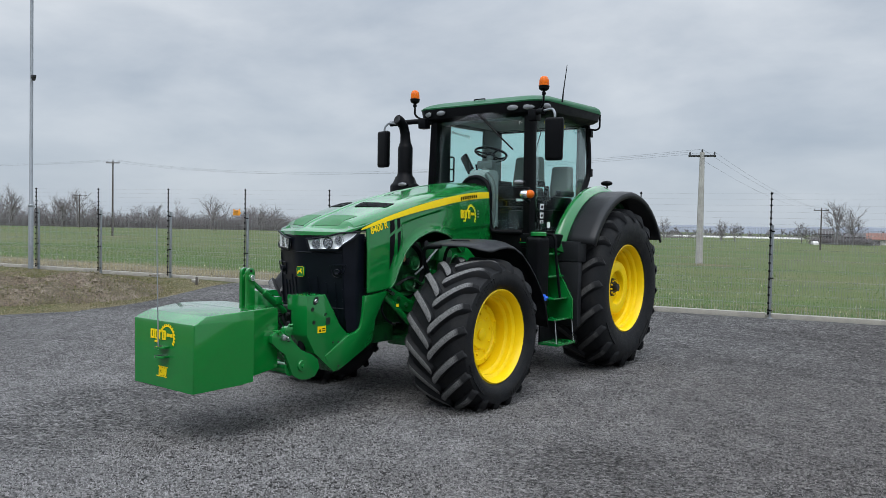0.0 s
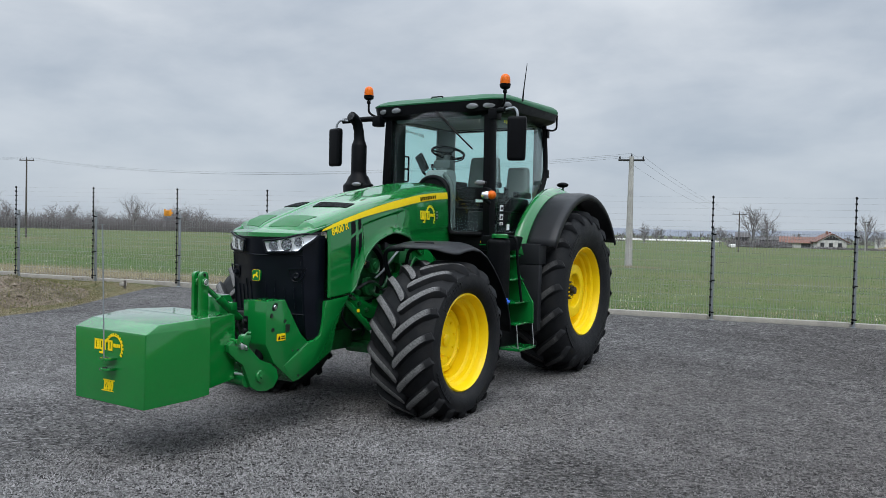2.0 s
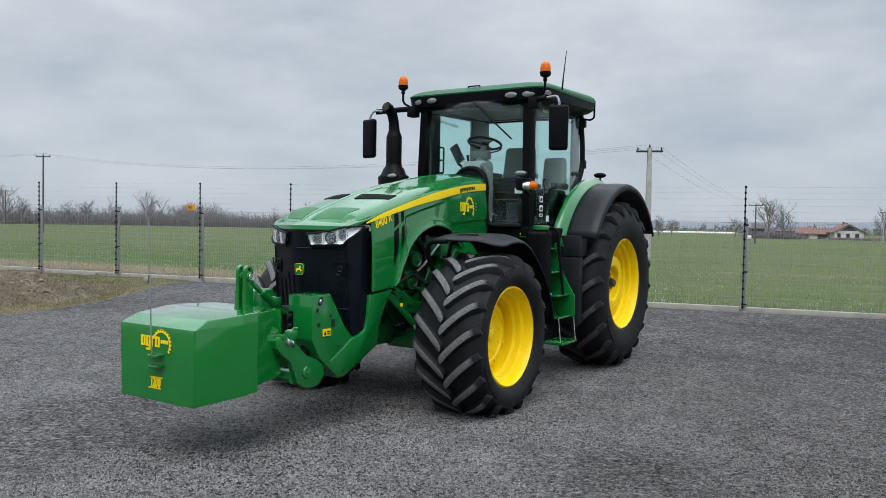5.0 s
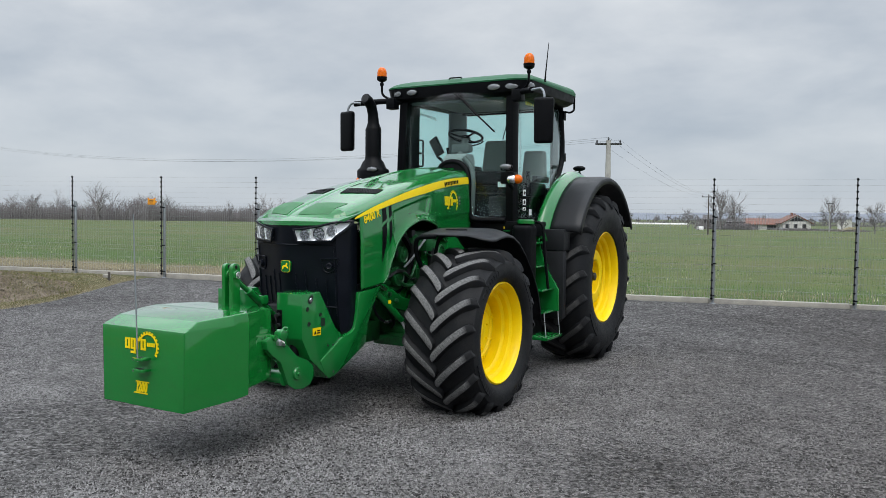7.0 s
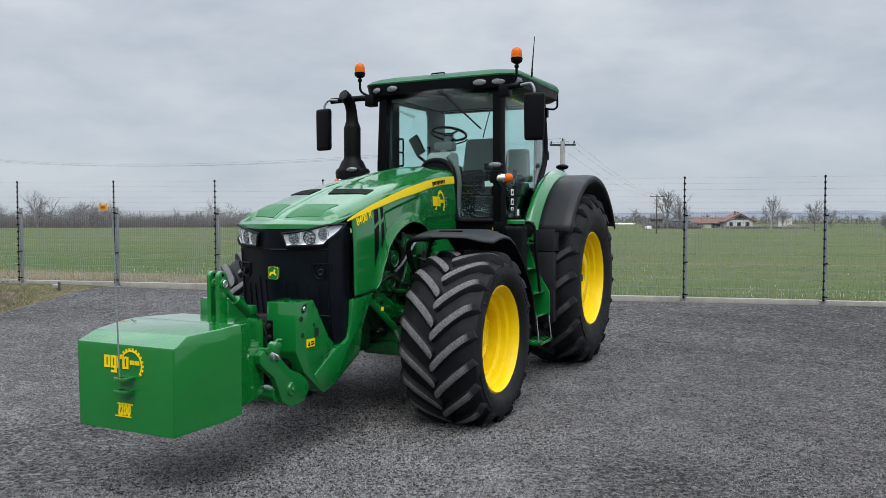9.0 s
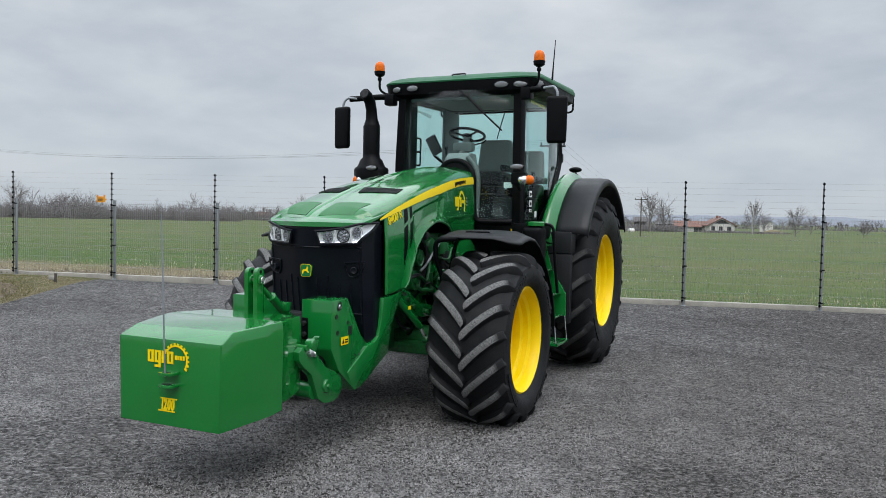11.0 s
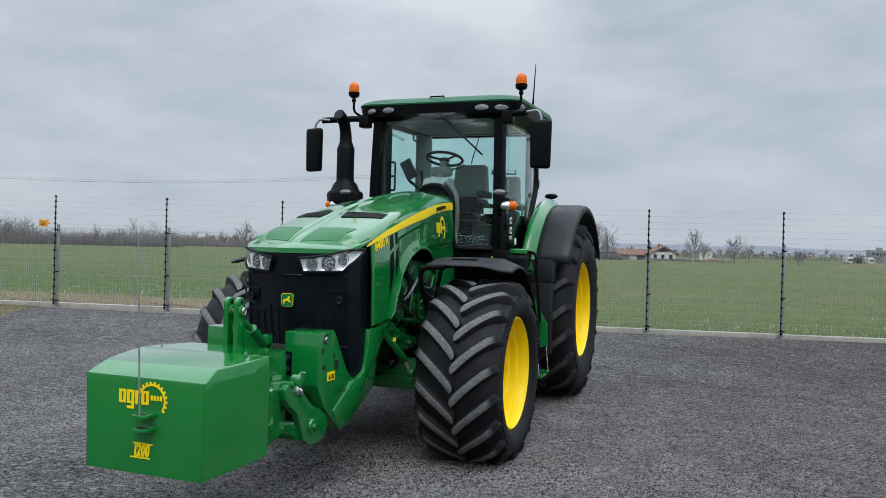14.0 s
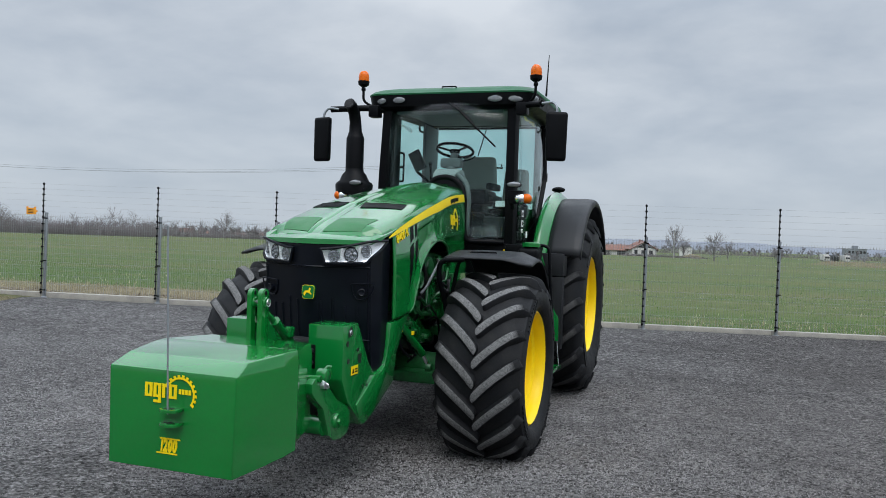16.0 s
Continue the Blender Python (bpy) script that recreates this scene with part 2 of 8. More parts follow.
def ground_mat(name, c1, c2, c3, fine, mid, big, bump, dist=0.02, rough=0.9, voronoi=True, streak=1.0):
    """Loose ground: grains, clumps and broad patches of three colours."""
    m = bpy.data.materials.new(name)
    m.use_nodes = True
    n, l = m.node_tree.nodes, m.node_tree.links
    b = n["Principled BSDF"]
    b.inputs["Roughness"].default_value = rough
    b.inputs["Specular IOR Level"].default_value = 0.25
    tc = n.new("ShaderNodeTexCoord")
    mp = n.new("ShaderNodeMapping")
    mp.vector_type = "TEXTURE"
    mp.inputs["Rotation"].default_value = (0, 0, math.atan(0.223))
    mp.inputs["Scale"].default_value = (streak, 1, 1)
    l.new(tc.outputs["Object"], mp.inputs["Vector"])
    def nz(s, d=6, r=0.6):
        q = n.new("ShaderNodeTexNoise")
        q.inputs["Scale"].default_value, q.inputs["Detail"].default_value, q.inputs["Roughness"].default_value = s, d, r
        l.new(mp.outputs[0], q.inputs["Vector"])
        return q
    def ramp(src, p0, p1):
        q = n.new("ShaderNodeMapRange")
        q.inputs["From Min"].default_value, q.inputs["From Max"].default_value = p0, p1
        l.new(src, q.inputs["Value"])
        return q.outputs[0]
    def mix(f, a, bb, kind="MIX"):
        q = n.new("ShaderNodeMix")
        q.data_type, q.blend_type = "RGBA", kind
        if isinstance(f, float):
            q.inputs["Factor"].default_value = f
        else:
            l.new(f, q.inputs["Factor"])
        for key, v in (("A", a), ("B", bb)):
            if isinstance(v, tuple):
                q.inputs[key].default_value = (*v, 1)
            else:
                l.new(v, q.inputs[key])
        return q.outputs["Result"]
    nb, nm, nf = nz(big, 4, 0.55), nz(mid, 6, 0.65), nz(fine, 3, 0.7)
    col = mix(ramp(nb.outputs["Fac"], 0.38, 0.62), c1, c2)
    col = mix(ramp(nm.outputs["Fac"], 0.5, 0.72), col, c3)
    if voronoi:
        v = n.new("ShaderNodeTexVoronoi")
        v.inputs["Scale"].default_value = fine
        l.new(tc.outputs["Object"], v.inputs["Vector"])
        sp = n.new("ShaderNodeSeparateColor")
        l.new(v.outputs["Color"], sp.inputs[0])
        gr = n.new("ShaderNodeMapRange")
        gr.inputs["To Min"].default_value, gr.inputs["To Max"].default_value = 0.42, 1.52
        l.new(sp.outputs[0], gr.inputs["Value"])
        col = mix(1.0, col, gr.outputs[0], "MULTIPLY")
        # raked ridges of coarser and finer stones; crevice shade is painted in
        mr = n.new("ShaderNodeMapping")
        mr.vector_type = "TEXTURE"
        mr.inputs["Rotation"].default_value = (0, 0, radians(38))
        mr.inputs["Scale"].default_value = (1.7, 1, 1)
        l.new(tc.outputs["Object"], mr.inputs["Vector"])
        nr = nz(19.0, 3, 0.6)
        l.new(mr.outputs[0], nr.inputs["Vector"])
        rr = n.new("ShaderNodeMapRange")
        rr.inputs["From Min"].default_value, rr.inputs["From Max"].default_value = 0.34, 0.66
        rr.inputs["To Min"].default_value, rr.inputs["To Max"].default_value = 0.55, 1.40
        l.new(nr.outputs["Fac"], rr.inputs["Value"])
        col = mix(1.0, col, rr.outputs[0], "MULTIPLY")
        # small hollows between clusters of stones, with shade painted into the colour
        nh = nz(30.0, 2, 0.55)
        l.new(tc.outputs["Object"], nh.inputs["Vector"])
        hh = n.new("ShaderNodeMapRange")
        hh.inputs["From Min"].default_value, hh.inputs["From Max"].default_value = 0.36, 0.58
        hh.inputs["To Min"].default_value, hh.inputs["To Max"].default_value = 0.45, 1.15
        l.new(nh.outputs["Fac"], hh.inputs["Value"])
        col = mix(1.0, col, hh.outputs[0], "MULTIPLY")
        h = v.outputs["Distance"]
    else:
        gr = n.new("ShaderNodeMapRange")
        gr.inputs["From Min"].default_value, gr.inputs["From Max"].default_value = 0.3, 0.7
        gr.inputs["To Min"].default_value, gr.inputs["To Max"].default_value = 0.55, 1.45
        l.new(nf.outputs["Fac"], gr.inputs["Value"])
        col = mix(1.0, col, gr.outputs[0], "MULTIPLY")
        h = nf.outputs["Fac"]
    l.new(col, b.inputs["Base Color"])
    bp = n.new("ShaderNodeBump")
    bp.inputs["Strength"].default_value, bp.inputs["Distance"].default_value = bump, dist
    l.new(h, bp.inputs["Height"])
    bp.invert = voronoi
    bq = n.new("ShaderNodeBump")
    bq.inputs["Strength"].default_value, bq.inputs["Distance"].default_value = bump * 0.7, dist * 3
    l.new(nm.outputs["Fac"], bq.inputs["Height"])
    l.new(bp.outputs[0], bq.inputs["Normal"])
    l.new(bq.outputs[0], b.inputs["Normal"])
    if voronoi:
        br = n.new("ShaderNodeBump")
        br.inputs["Strength"].default_value, br.inputs["Distance"].default_value = 0.8, 0.035
        l.new(nh.outputs["Fac"], br.inputs["Height"])
        l.new(bq.outputs[0], br.inputs["Normal"])
        l.new(br.outputs[0], b.inputs["Normal"])
        b.inputs["Specular IOR Level"].default_value = 0.12
    return m


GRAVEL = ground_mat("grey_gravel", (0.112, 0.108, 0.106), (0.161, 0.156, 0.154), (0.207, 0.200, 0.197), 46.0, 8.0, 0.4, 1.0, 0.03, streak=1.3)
FIELD = ground_mat("young_crop_field", (0.042, 0.084, 0.016), (0.088, 0.096, 0.032), (0.128, 0.110, 0.058), 7.0, 0.35, 0.06, 0.6, 0.08, voronoi=False, streak=4.0)
SOIL = ground_mat("dry_grass_and_soil", (0.105, 0.108, 0.042), (0.140, 0.108, 0.072), (0.215, 0.182, 0.108), 16.0, 1.5, 0.55, 1.0, 0.10, voronoi=False)
STONE = make_mat("grey_crushed_stone", (0.187, 0.182, 0.180), 0.85, vary=(0.1, 0.15), scale=(5, 60), spec=0.3)
_n, _l = STONE.node_tree.nodes, STONE.node_tree.links
_g = _n.new("ShaderNodeNewGeometry")
_r = _n.new("ShaderNodeMapRange")
_r.inputs["To Min"].default_value, _r.inputs["To Max"].default_value = 0.5, 1.4
_l.new(_g.outputs["Random Per Island"], _r.inputs["Value"])
_m = _n.new("ShaderNodeMix")
_m.data_type, _m.blend_type = "RGBA", "MULTIPLY"
_m.inputs["Factor"].default_value = 1.0
_b = _n["Principled BSDF"]
_l.new(_b.inputs["Base Color"].links[0].from_socket, _m.inputs["A"])
_l.new(_r.outputs[0], _m.inputs["B"])
_l.new(_m.outputs["Result"], _b.inputs["Base Color"])


def darken_side(m):
    """The yard grows darker towards +x, with a soft, uneven border."""
    n, l = m.node_tree.nodes, m.node_tree.links
    b = n["Principled BSDF"]
    tc, ns, sp = n.new("ShaderNodeTexCoord"), n.new("ShaderNodeTexNoise"), n.new("ShaderNodeSeparateXYZ")
    ns.inputs["Scale"].default_value, ns.inputs["Detail"].default_value = 0.5, 3
    l.new(tc.outputs["Object"], ns.inputs["Vector"])
    l.new(tc.outputs["Object"], sp.inputs[0])
    ad = n.new("ShaderNodeMath")
    ad.operation = "MULTIPLY_ADD"
    ad.inputs[1].default_value = 4.0
    l.new(ns.outputs["Fac"], ad.inputs[0])
    l.new(sp.outputs["X"], ad.inputs[2])
    mr = n.new("ShaderNodeMapRange")
    mr.interpolation_type = "SMOOTHSTEP"
    mr.inputs["From Min"].default_value, mr.inputs["From Max"].default_value = 1.5, 7.5
    mr.inputs["To Min"].default_value, mr.inputs["To Max"].default_value = 0.0, 1.0
    l.new(ad.outputs[0], mr.inputs["Value"])
    mx, tone, spot = n.new("ShaderNodeMix"), n.new("ShaderNodeMix"), n.new("ShaderNodeMix")
    mx.data_type = tone.data_type = spot.data_type = "RGBA"
    mx.blend_type = spot.blend_type = "MULTIPLY"
    mx.inputs["Factor"].default_value = spot.inputs["Factor"].default_value = 1.0
    # small and large patches of darker and paler stones
    nm, sr = n.new("ShaderNodeTexNoise"), n.new("ShaderNodeMapRange")
    nm.inputs["Scale"].default_value, nm.inputs["Detail"].default_value, nm.inputs["Roughness"].default_value = 2.4, 5, 0.62
    sr.inputs["From Min"].default_value, sr.inputs["From Max"].default_value = 0.32, 0.68
    sr.inputs["To Min"].default_value, sr.inputs["To Max"].default_value = 0.80, 1.18
    l.new(tc.outputs["Object"], nm.inputs["Vector"])
    l.new(nm.outputs["Fac"], sr.inputs["Value"])
    tone.inputs["A"].default_value, tone.inputs["B"].default_value = (1, 1, 1, 1), (0.74, 0.715, 0.70, 1)
    l.new(mr.outputs[0], tone.inputs["Factor"])
    l.new(b.inputs["Base Color"].links[0].from_socket, mx.inputs["A"])
    l.new(tone.outputs["Result"], mx.inputs["B"])
    l.new(mx.outputs["Result"], spot.inputs["A"])
    l.new(sr.outputs[0], spot.inputs["B"])
    l.new(spot.outputs["Result"], b.inputs["Base Color"])


darken_side(GRAVEL)
darken_side(STONE)


def leaf_mat(name, c0, c1, rough=0.7):
    """Blades and straws: every piece has a tone of its own."""
    m = make_mat(name, c0, rough, spec=0.2)
    n, l = m.node_tree.nodes, m.node_tree.links
    g = n.new("ShaderNodeNewGeometry")
    x = n.new("ShaderNodeMix")
    x.data_type = "RGBA"
    l.new(g.outputs["Random Per Island"], x.inputs["Factor"])
    x.inputs["A"].default_value, x.inputs["B"].default_value = (*c0, 1), (*c1, 1)
    l.new(x.outputs["Result"], n["Principled BSDF"].inputs["Base Color"])
    return m


VERGE = ground_mat("dry_stubble_ground", (0.20, 0.165, 0.10), (0.15, 0.125, 0.075), (0.12, 0.12, 0.05), 14.0, 1.3, 0.4, 0.8, 0.06, voronoi=False)
CROP = leaf_mat("young_crop_blades", (0.048, 0.138, 0.018), (0.120, 0.205, 0.048))
STRAW = leaf_mat("dry_straw", (0.17, 0.145, 0.085), (0.42, 0.375, 0.25))
# the blue-grey carries the air's haze over the hills
HILLS = make_mat("haze_toned_hills", (0.20, 0.218, 0.250), 0.95, vary=(0.10, 0.12), scale=(0.02, 0.25), spec=0.0)
CLOD = leaf_mat("soil_clods", (0.12, 0.098, 0.07), (0.27, 0.225, 0.17), 0.95)
EARTH = ground_mat("bare_earth", (0.170, 0.131, 0.095), (0.112, 0.098, 0.056), (0.285, 0.238, 0.185), 22.0, 2.6, 0.8, 1.0, 0.09, voronoi=False)


# ---- mesh helpers ----
def part(name, bm, material, parent=None, label="", smooth=40, mats=()):
    """Links a bmesh as one mesh object under a thing or under a part."""
    me = bpy.data.meshes.new(name)
    bm.to_mesh(me)
    bm.free()
    me.materials.append(material)
    for extra in mats:
        me.materials.append(extra)
    if smooth:
        me.shade_smooth()
        me.set_sharp_from_angle(angle=radians(smooth))
    ob = new(name, me)
    ob.parent = parent
    if label:
        ob["label"] = label
    return ob


def thing(name, at=(0, 0, 0), label="", category="", group="", kind="", rz=0.0):
    ob = new(name)
    ob.empty_display_size = 0.2
    ob.location = at
    ob.rotation_euler = (0, 0, radians(rz))
    return tagged(ob, label, category, group, kind)


def add_box(bm, x0, x1, y0, y1, z0, z1, bev=0.0, seg=2, m=None):
    r = bmesh.ops.create_cube(bm, size=1.0)
    vs = r["verts"]
    for v in vs:
        v.co = Vector(((x0 + x1) / 2 + v.co.x * (x1 - x0), (y0 + y1) / 2 + v.co.y * (y1 - y0), (z0 + z1) / 2 + v.co.z * (z1 - z0)))
    if m is not None:
        bmesh.ops.transform(bm, matrix=m, verts=vs)
    if bev:
        es = list({e for v in vs for e in v.link_edges})
        bmesh.ops.bevel(bm, geom=es, offset=bev, segments=seg, profile=0.6, affect="EDGES")
    return bm


def box(*a, **k):
    return add_box(bmesh.new(), *a, **k)


def add_prism(bm, poly, axis, a0, a1, bev=0.0, seg=2):
    """Extrudes a polygon along an axis; poly gives the other two coordinates in xyz order."""
    def at(p, a):
        q = list(p)
        q.insert(axis, a)
        return Vector(q)
    lo = [bm.verts.new(at(p, a0)) for p in poly]
    hi = [bm.verts.new(at(p, a1)) for p in poly]
    fs = [bm.faces.new(lo), bm.faces.new(list(reversed(hi)))]
    k = len(poly)
    for i in range(k):
        fs.append(bm.faces.new((lo[i], hi[i], hi[(i + 1) % k], lo[(i + 1) % k])))
    bmesh.ops.recalc_face_normals(bm, faces=fs)
    if bev:
        es = list({e for f in fs for e in f.edges})
        bmesh.ops.bevel(bm, geom=es, offset=bev, segments=seg, profile=0.6, affect="EDGES")
    return bm


def prism(*a, **k):
    return add_prism(bmesh.new(), *a, **k)


def add_tube(bm, pts, r, n=8, caps=True):
    """A round bar along points; r is one radius or one for each point."""
    pts = [Vector(p) for p in pts]
    rs = r if isinstance(r, (list, tuple)) else [r] * len(pts)
    rings, side = [], None
    for i, p in enumerate(pts):
        d = (pts[min(i + 1, len(pts) - 1)] - pts[max(i - 1, 0)]).normalized()
        if side is None:
            side = d.orthogonal().normalized()
        else:
            side = (side - d * side.dot(d)).normalized()
        up = d.cross(side)
        rings.append([bm.verts.new(p + (side * math.cos(2 * math.pi * j / n) + up * math.sin(2 * math.pi * j / n)) * rs[i]) for j in range(n)])
    for a, b in zip(rings, rings[1:]):
        for j in range(n):
            bm.faces.new((a[j], a[(j + 1) % n], b[(j + 1) % n], b[j]))
    if caps:
        bm.faces.new(list(reversed(rings[0])))
        bm.faces.new(rings[-1])
    return bm


def tube(*a, **k):
    return add_tube(bmesh.new(), *a, **k)


def bend(pts, n=5, r=0.06):
    """Rounds the corners of a path."""
    pts = [Vector(p) for p in pts]
    out = [pts[0]]
    for a, b, c in zip(pts, pts[1:], pts[2:]):
        u, v = (a - b), (c - b)
        k = min(r, u.length * 0.45, v.length * 0.45)
        p, q = b + u.normalized() * k, b + v.normalized() * k
        for i in range(n + 1):
            t = i / n
            out.append(p * (1 - t) ** 2 + b * 2 * t * (1 - t) + q * t * t)
    return out + [pts[-1]]


def add_lathe(bm, prof, axis=2, n=32, at=(0, 0, 0), closed=False):
    """Turns a profile of (radius, along) round an axis."""
    rings = []
    for r, a in prof:
        ring = []
        for j in range(n):
            t = 2 * math.pi * j / n
            c, s = r * math.cos(t), r * math.sin(t)
            p = {0: (a, c, s), 1: (s, a, c), 2: (c, s, a)}[axis]
            ring.append(bm.verts.new(Vector(p) + Vector(at)))
        rings.append(ring)
    fs = []
    pairs = list(zip(rings, rings[1:])) + ([(rings[-1], rings[0])] if closed else [])
    for a, b in pairs:
        for j in range(n):
            fs.append(bm.faces.new((a[j], a[(j + 1) % n], b[(j + 1) % n], b[j])))
    if not closed:
        if prof[0][0] > 1e-5:
            fs.append(bm.faces.new(list(reversed(rings[0]))))
        if prof[-1][0] > 1e-5:
            fs.append(bm.faces.new(rings[-1]))
    bmesh.ops.remove_doubles(bm, verts=[v for r in rings for v in r], dist=1e-5)
    bmesh.ops.recalc_face_normals(bm, faces=[f for f in fs if f.is_valid])
    return bm


def lathe(*a, **k):
    return add_lathe(bmesh.new(), *a, **k)


def add_loft(bm, sections, close_ring=False, caps=True):
    rings = [[bm.verts.new(Vector(p)) for p in s] for s in sections]
    fs = []
    for a, b in zip(rings, rings[1:]):
        k = len(a)
        for j in range(k if close_ring else k - 1):
            fs.append(bm.faces.new((a[j], a[(j + 1) % k], b[(j + 1) % k], b[j])))
    if caps and close_ring:
        fs.append(bm.faces.new(list(reversed(rings[0]))))
        fs.append(bm.faces.new(rings[-1]))
    bmesh.ops.recalc_face_normals(bm, faces=fs)
    return bm


def lerp_table(table):
    xs, ys = [a for a, _ in table], [b for _, b in table]
    return lambda v: float(np.interp(v, xs, ys))


def smooth_table(table):
    """A table read through a smooth curve with no overshoot."""
    xs, ys = np.array([a for a, _ in table], float), np.array([b for _, b in table], float)
    h, d = np.diff(xs), np.diff(ys) / np.diff(xs)
    m = np.zeros(len(xs))
    m[0], m[-1] = d[0], d[-1]
    for i in range(1, len(xs) - 1):
        if d[i - 1] * d[i] > 0:
            w1, w2 = 2 * h[i] + h[i - 1], h[i] + 2 * h[i - 1]
            m[i] = (w1 + w2) / (w1 / d[i - 1] + w2 / d[i])

    def at(v):
        v = min(max(v, xs[0]), xs[-1])
        i = min(int(np.searchsorted(xs, v, side="right")) - 1, len(h) - 1)
        t = (v - xs[i]) / h[i]
        return float(ys[i] * (1 + 2 * t) * (1 - t) ** 2 + h[i] * m[i] * t * (1 - t) ** 2 + ys[i + 1] * t * t * (3 - 2 * t) + h[i] * m[i + 1] * t * t * (t - 1))
    return at


def text_mesh(body, size, extrude=0.0015, shear=0.0, bold=0.0):
    cu = bpy.data.curves.new("writing", "FONT")
    cu.body, cu.size, cu.extrude, cu.shear, cu.offset = body, size, extrude, shear, bold
    cu.align_x, cu.align_y = "CENTER", "CENTER"
    tmp = bpy.data.objects.new("writing", cu)
    scene.collection.objects.link(tmp)
    bpy.context.view_layer.update()
    me = bpy.data.meshes.new_from_object(tmp.evaluated_get(bpy.context.evaluated_depsgraph_get()))
    bpy.data.objects.remove(tmp)
    bm = bmesh.new()
    bm.from_mesh(me)
    return bm


def placed(bm, m):
    bmesh.ops.transform(bm, matrix=m, verts=bm.verts)
    return bm

# ---- ground, fence line and far country ----
def fence_y(x):
    return 6.33 + 0.223 * x


def beyond(x, y):
    return (y - fence_y(x)) / 1.0246


fall = lerp_table([(-5000, 0.0), (0.1, 0.0), (6, -0.05), (20, -0.25), (42, -0.62), (100, -0.95), (240, -1.5), (5000, -1.6)])


def field_z(x, y):
    return fall(beyond(x, y))


def bearing(deg, d, eye=(5.46, -9.5)):
    """A place d metres off in the direction deg, counted from +y towards -x."""
    x, y = eye[0] - d * math.sin(radians(deg)), eye[1] + d * math.cos(radians(deg))
    return x, y, field_z(x, y)


def build_ground():
    bm = bmesh.new()
    ss = [-3000, -600, -150, -60, -30, -12, -4, -1, 0.0, 0.06, 1.5, 3, 6, 10, 15, 20, 28, 35, 42, 55, 70, 100, 150, 240, 400, 800, 3000]
    us = [-3000, -900, -400, -200, -120, -80, -50, -30, -20, -10, 0, 10, 20, 30, 50, 80, 120, 200, 400, 900, 3000]
    e, nrm = Vector((1, 0.223, 0)).normalized(), Vector((-0.223, 1, 0)).normalized()
    rows = []
    for s in ss:
        row = []
        for u in us:
            p = Vector((0, 6.33, 0)) + e * u + nrm * s
            z = fall(s) + 0.14 + 0.005 * max(-p.x, 0) * max(1 - s / 30, 0) * (p.x > -60) if s > 0 else -0.03
            row.append(bm.verts.new((p.x, p.y, z)))
        rows.append(row)
    for a, b in zip(rows, rows[1:]):
        for i in range(len(us) - 1):
            bm.faces.new((a[i], a[i + 1], b[i + 1], b[i]))
    return tagged(part("ground", bm, FIELD, smooth=60), "wide field of young green crop on flat land", "field", kind="structure")


def yard_rise(x, y):
    """The gravel comes up a little towards the kerb."""
    t = min(max(1 + beyond(x, y) / 5.0, 0), 1)
    return (0.10 + 0.005 * max(-x, 0)) * t * t * (3 - 2 * t)


def build_yard():
    rnd = random.Random(4)
    bm = bmesh.new()
    # a dense patch of gravel with a slightly uneven surface, up to the kerb
    xs = np.concatenate([[-40, -30, -22, -16], np.arange(-13, 9.01, 0.5), [11, 15, 22, 40]])
    vs_ = np.concatenate([[-45, -30, -22], np.arange(-17, 0.01, 0.5)])
    rows = []
    for v in vs_:
        row = []
        for x in xs:
            y = fence_y(x) - 0.1 + v
            z = 0.012 * noise.noise(Vector((x * 0.35, y * 0.35, 0))) + 0.005 * noise.noise(Vector((x * 1.7, y * 1.7, 3)))
            near = math.hypot(x, y + 1.5) < 3.2
            row.append(bm.verts.new((x, y, (0 if near else z) - 0.002 + yard_rise(x, y))))
        rows.append(row)
    for a, b in zip(rows, rows[1:]):
        for i in range(len(xs) - 1):
            bm.faces.new((a[i], a[i + 1], b[i + 1], b[i]))
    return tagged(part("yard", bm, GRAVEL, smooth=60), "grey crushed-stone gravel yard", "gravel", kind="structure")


bank_edge = lerp_table([(-22, -12.2), (-14, -11.0), (-8, -10.0), (-3, -9.45), (-1.8, -9.1), (0, -9.6), (1, -10.15), (2.2, -10.75), (3, -11.1), (3.6, -11.2), (4.2, -10.6), (5, -9.5)])


def bank_z(x, y, k):
    """The bank's height k metres in from the edge of the gravel."""
    top = min(max(k - 0.05, 0) / 1.7, 1)
    top = top * top * (3 - 2 * top)
    off = max(fence_y(x) - 0.1 - y, 0)
    rough = 0.17 * noise.noise(Vector((x * 0.45, y * 0.45, 1))) + 0.10 * noise.noise(Vector((x * 1.5, y * 1.5, 5))) + 0.035 * noise.noise(Vector((x * 4.5, y * 4.5, 2)))
    return -0.010 + 0.022 * min(max(k, 0) / 0.25, 1) + yard_rise(x, y) + top * (0.01 + 0.15 * min(off / 3.0, 1) + rough * min(0.25 + off / 2, 1))


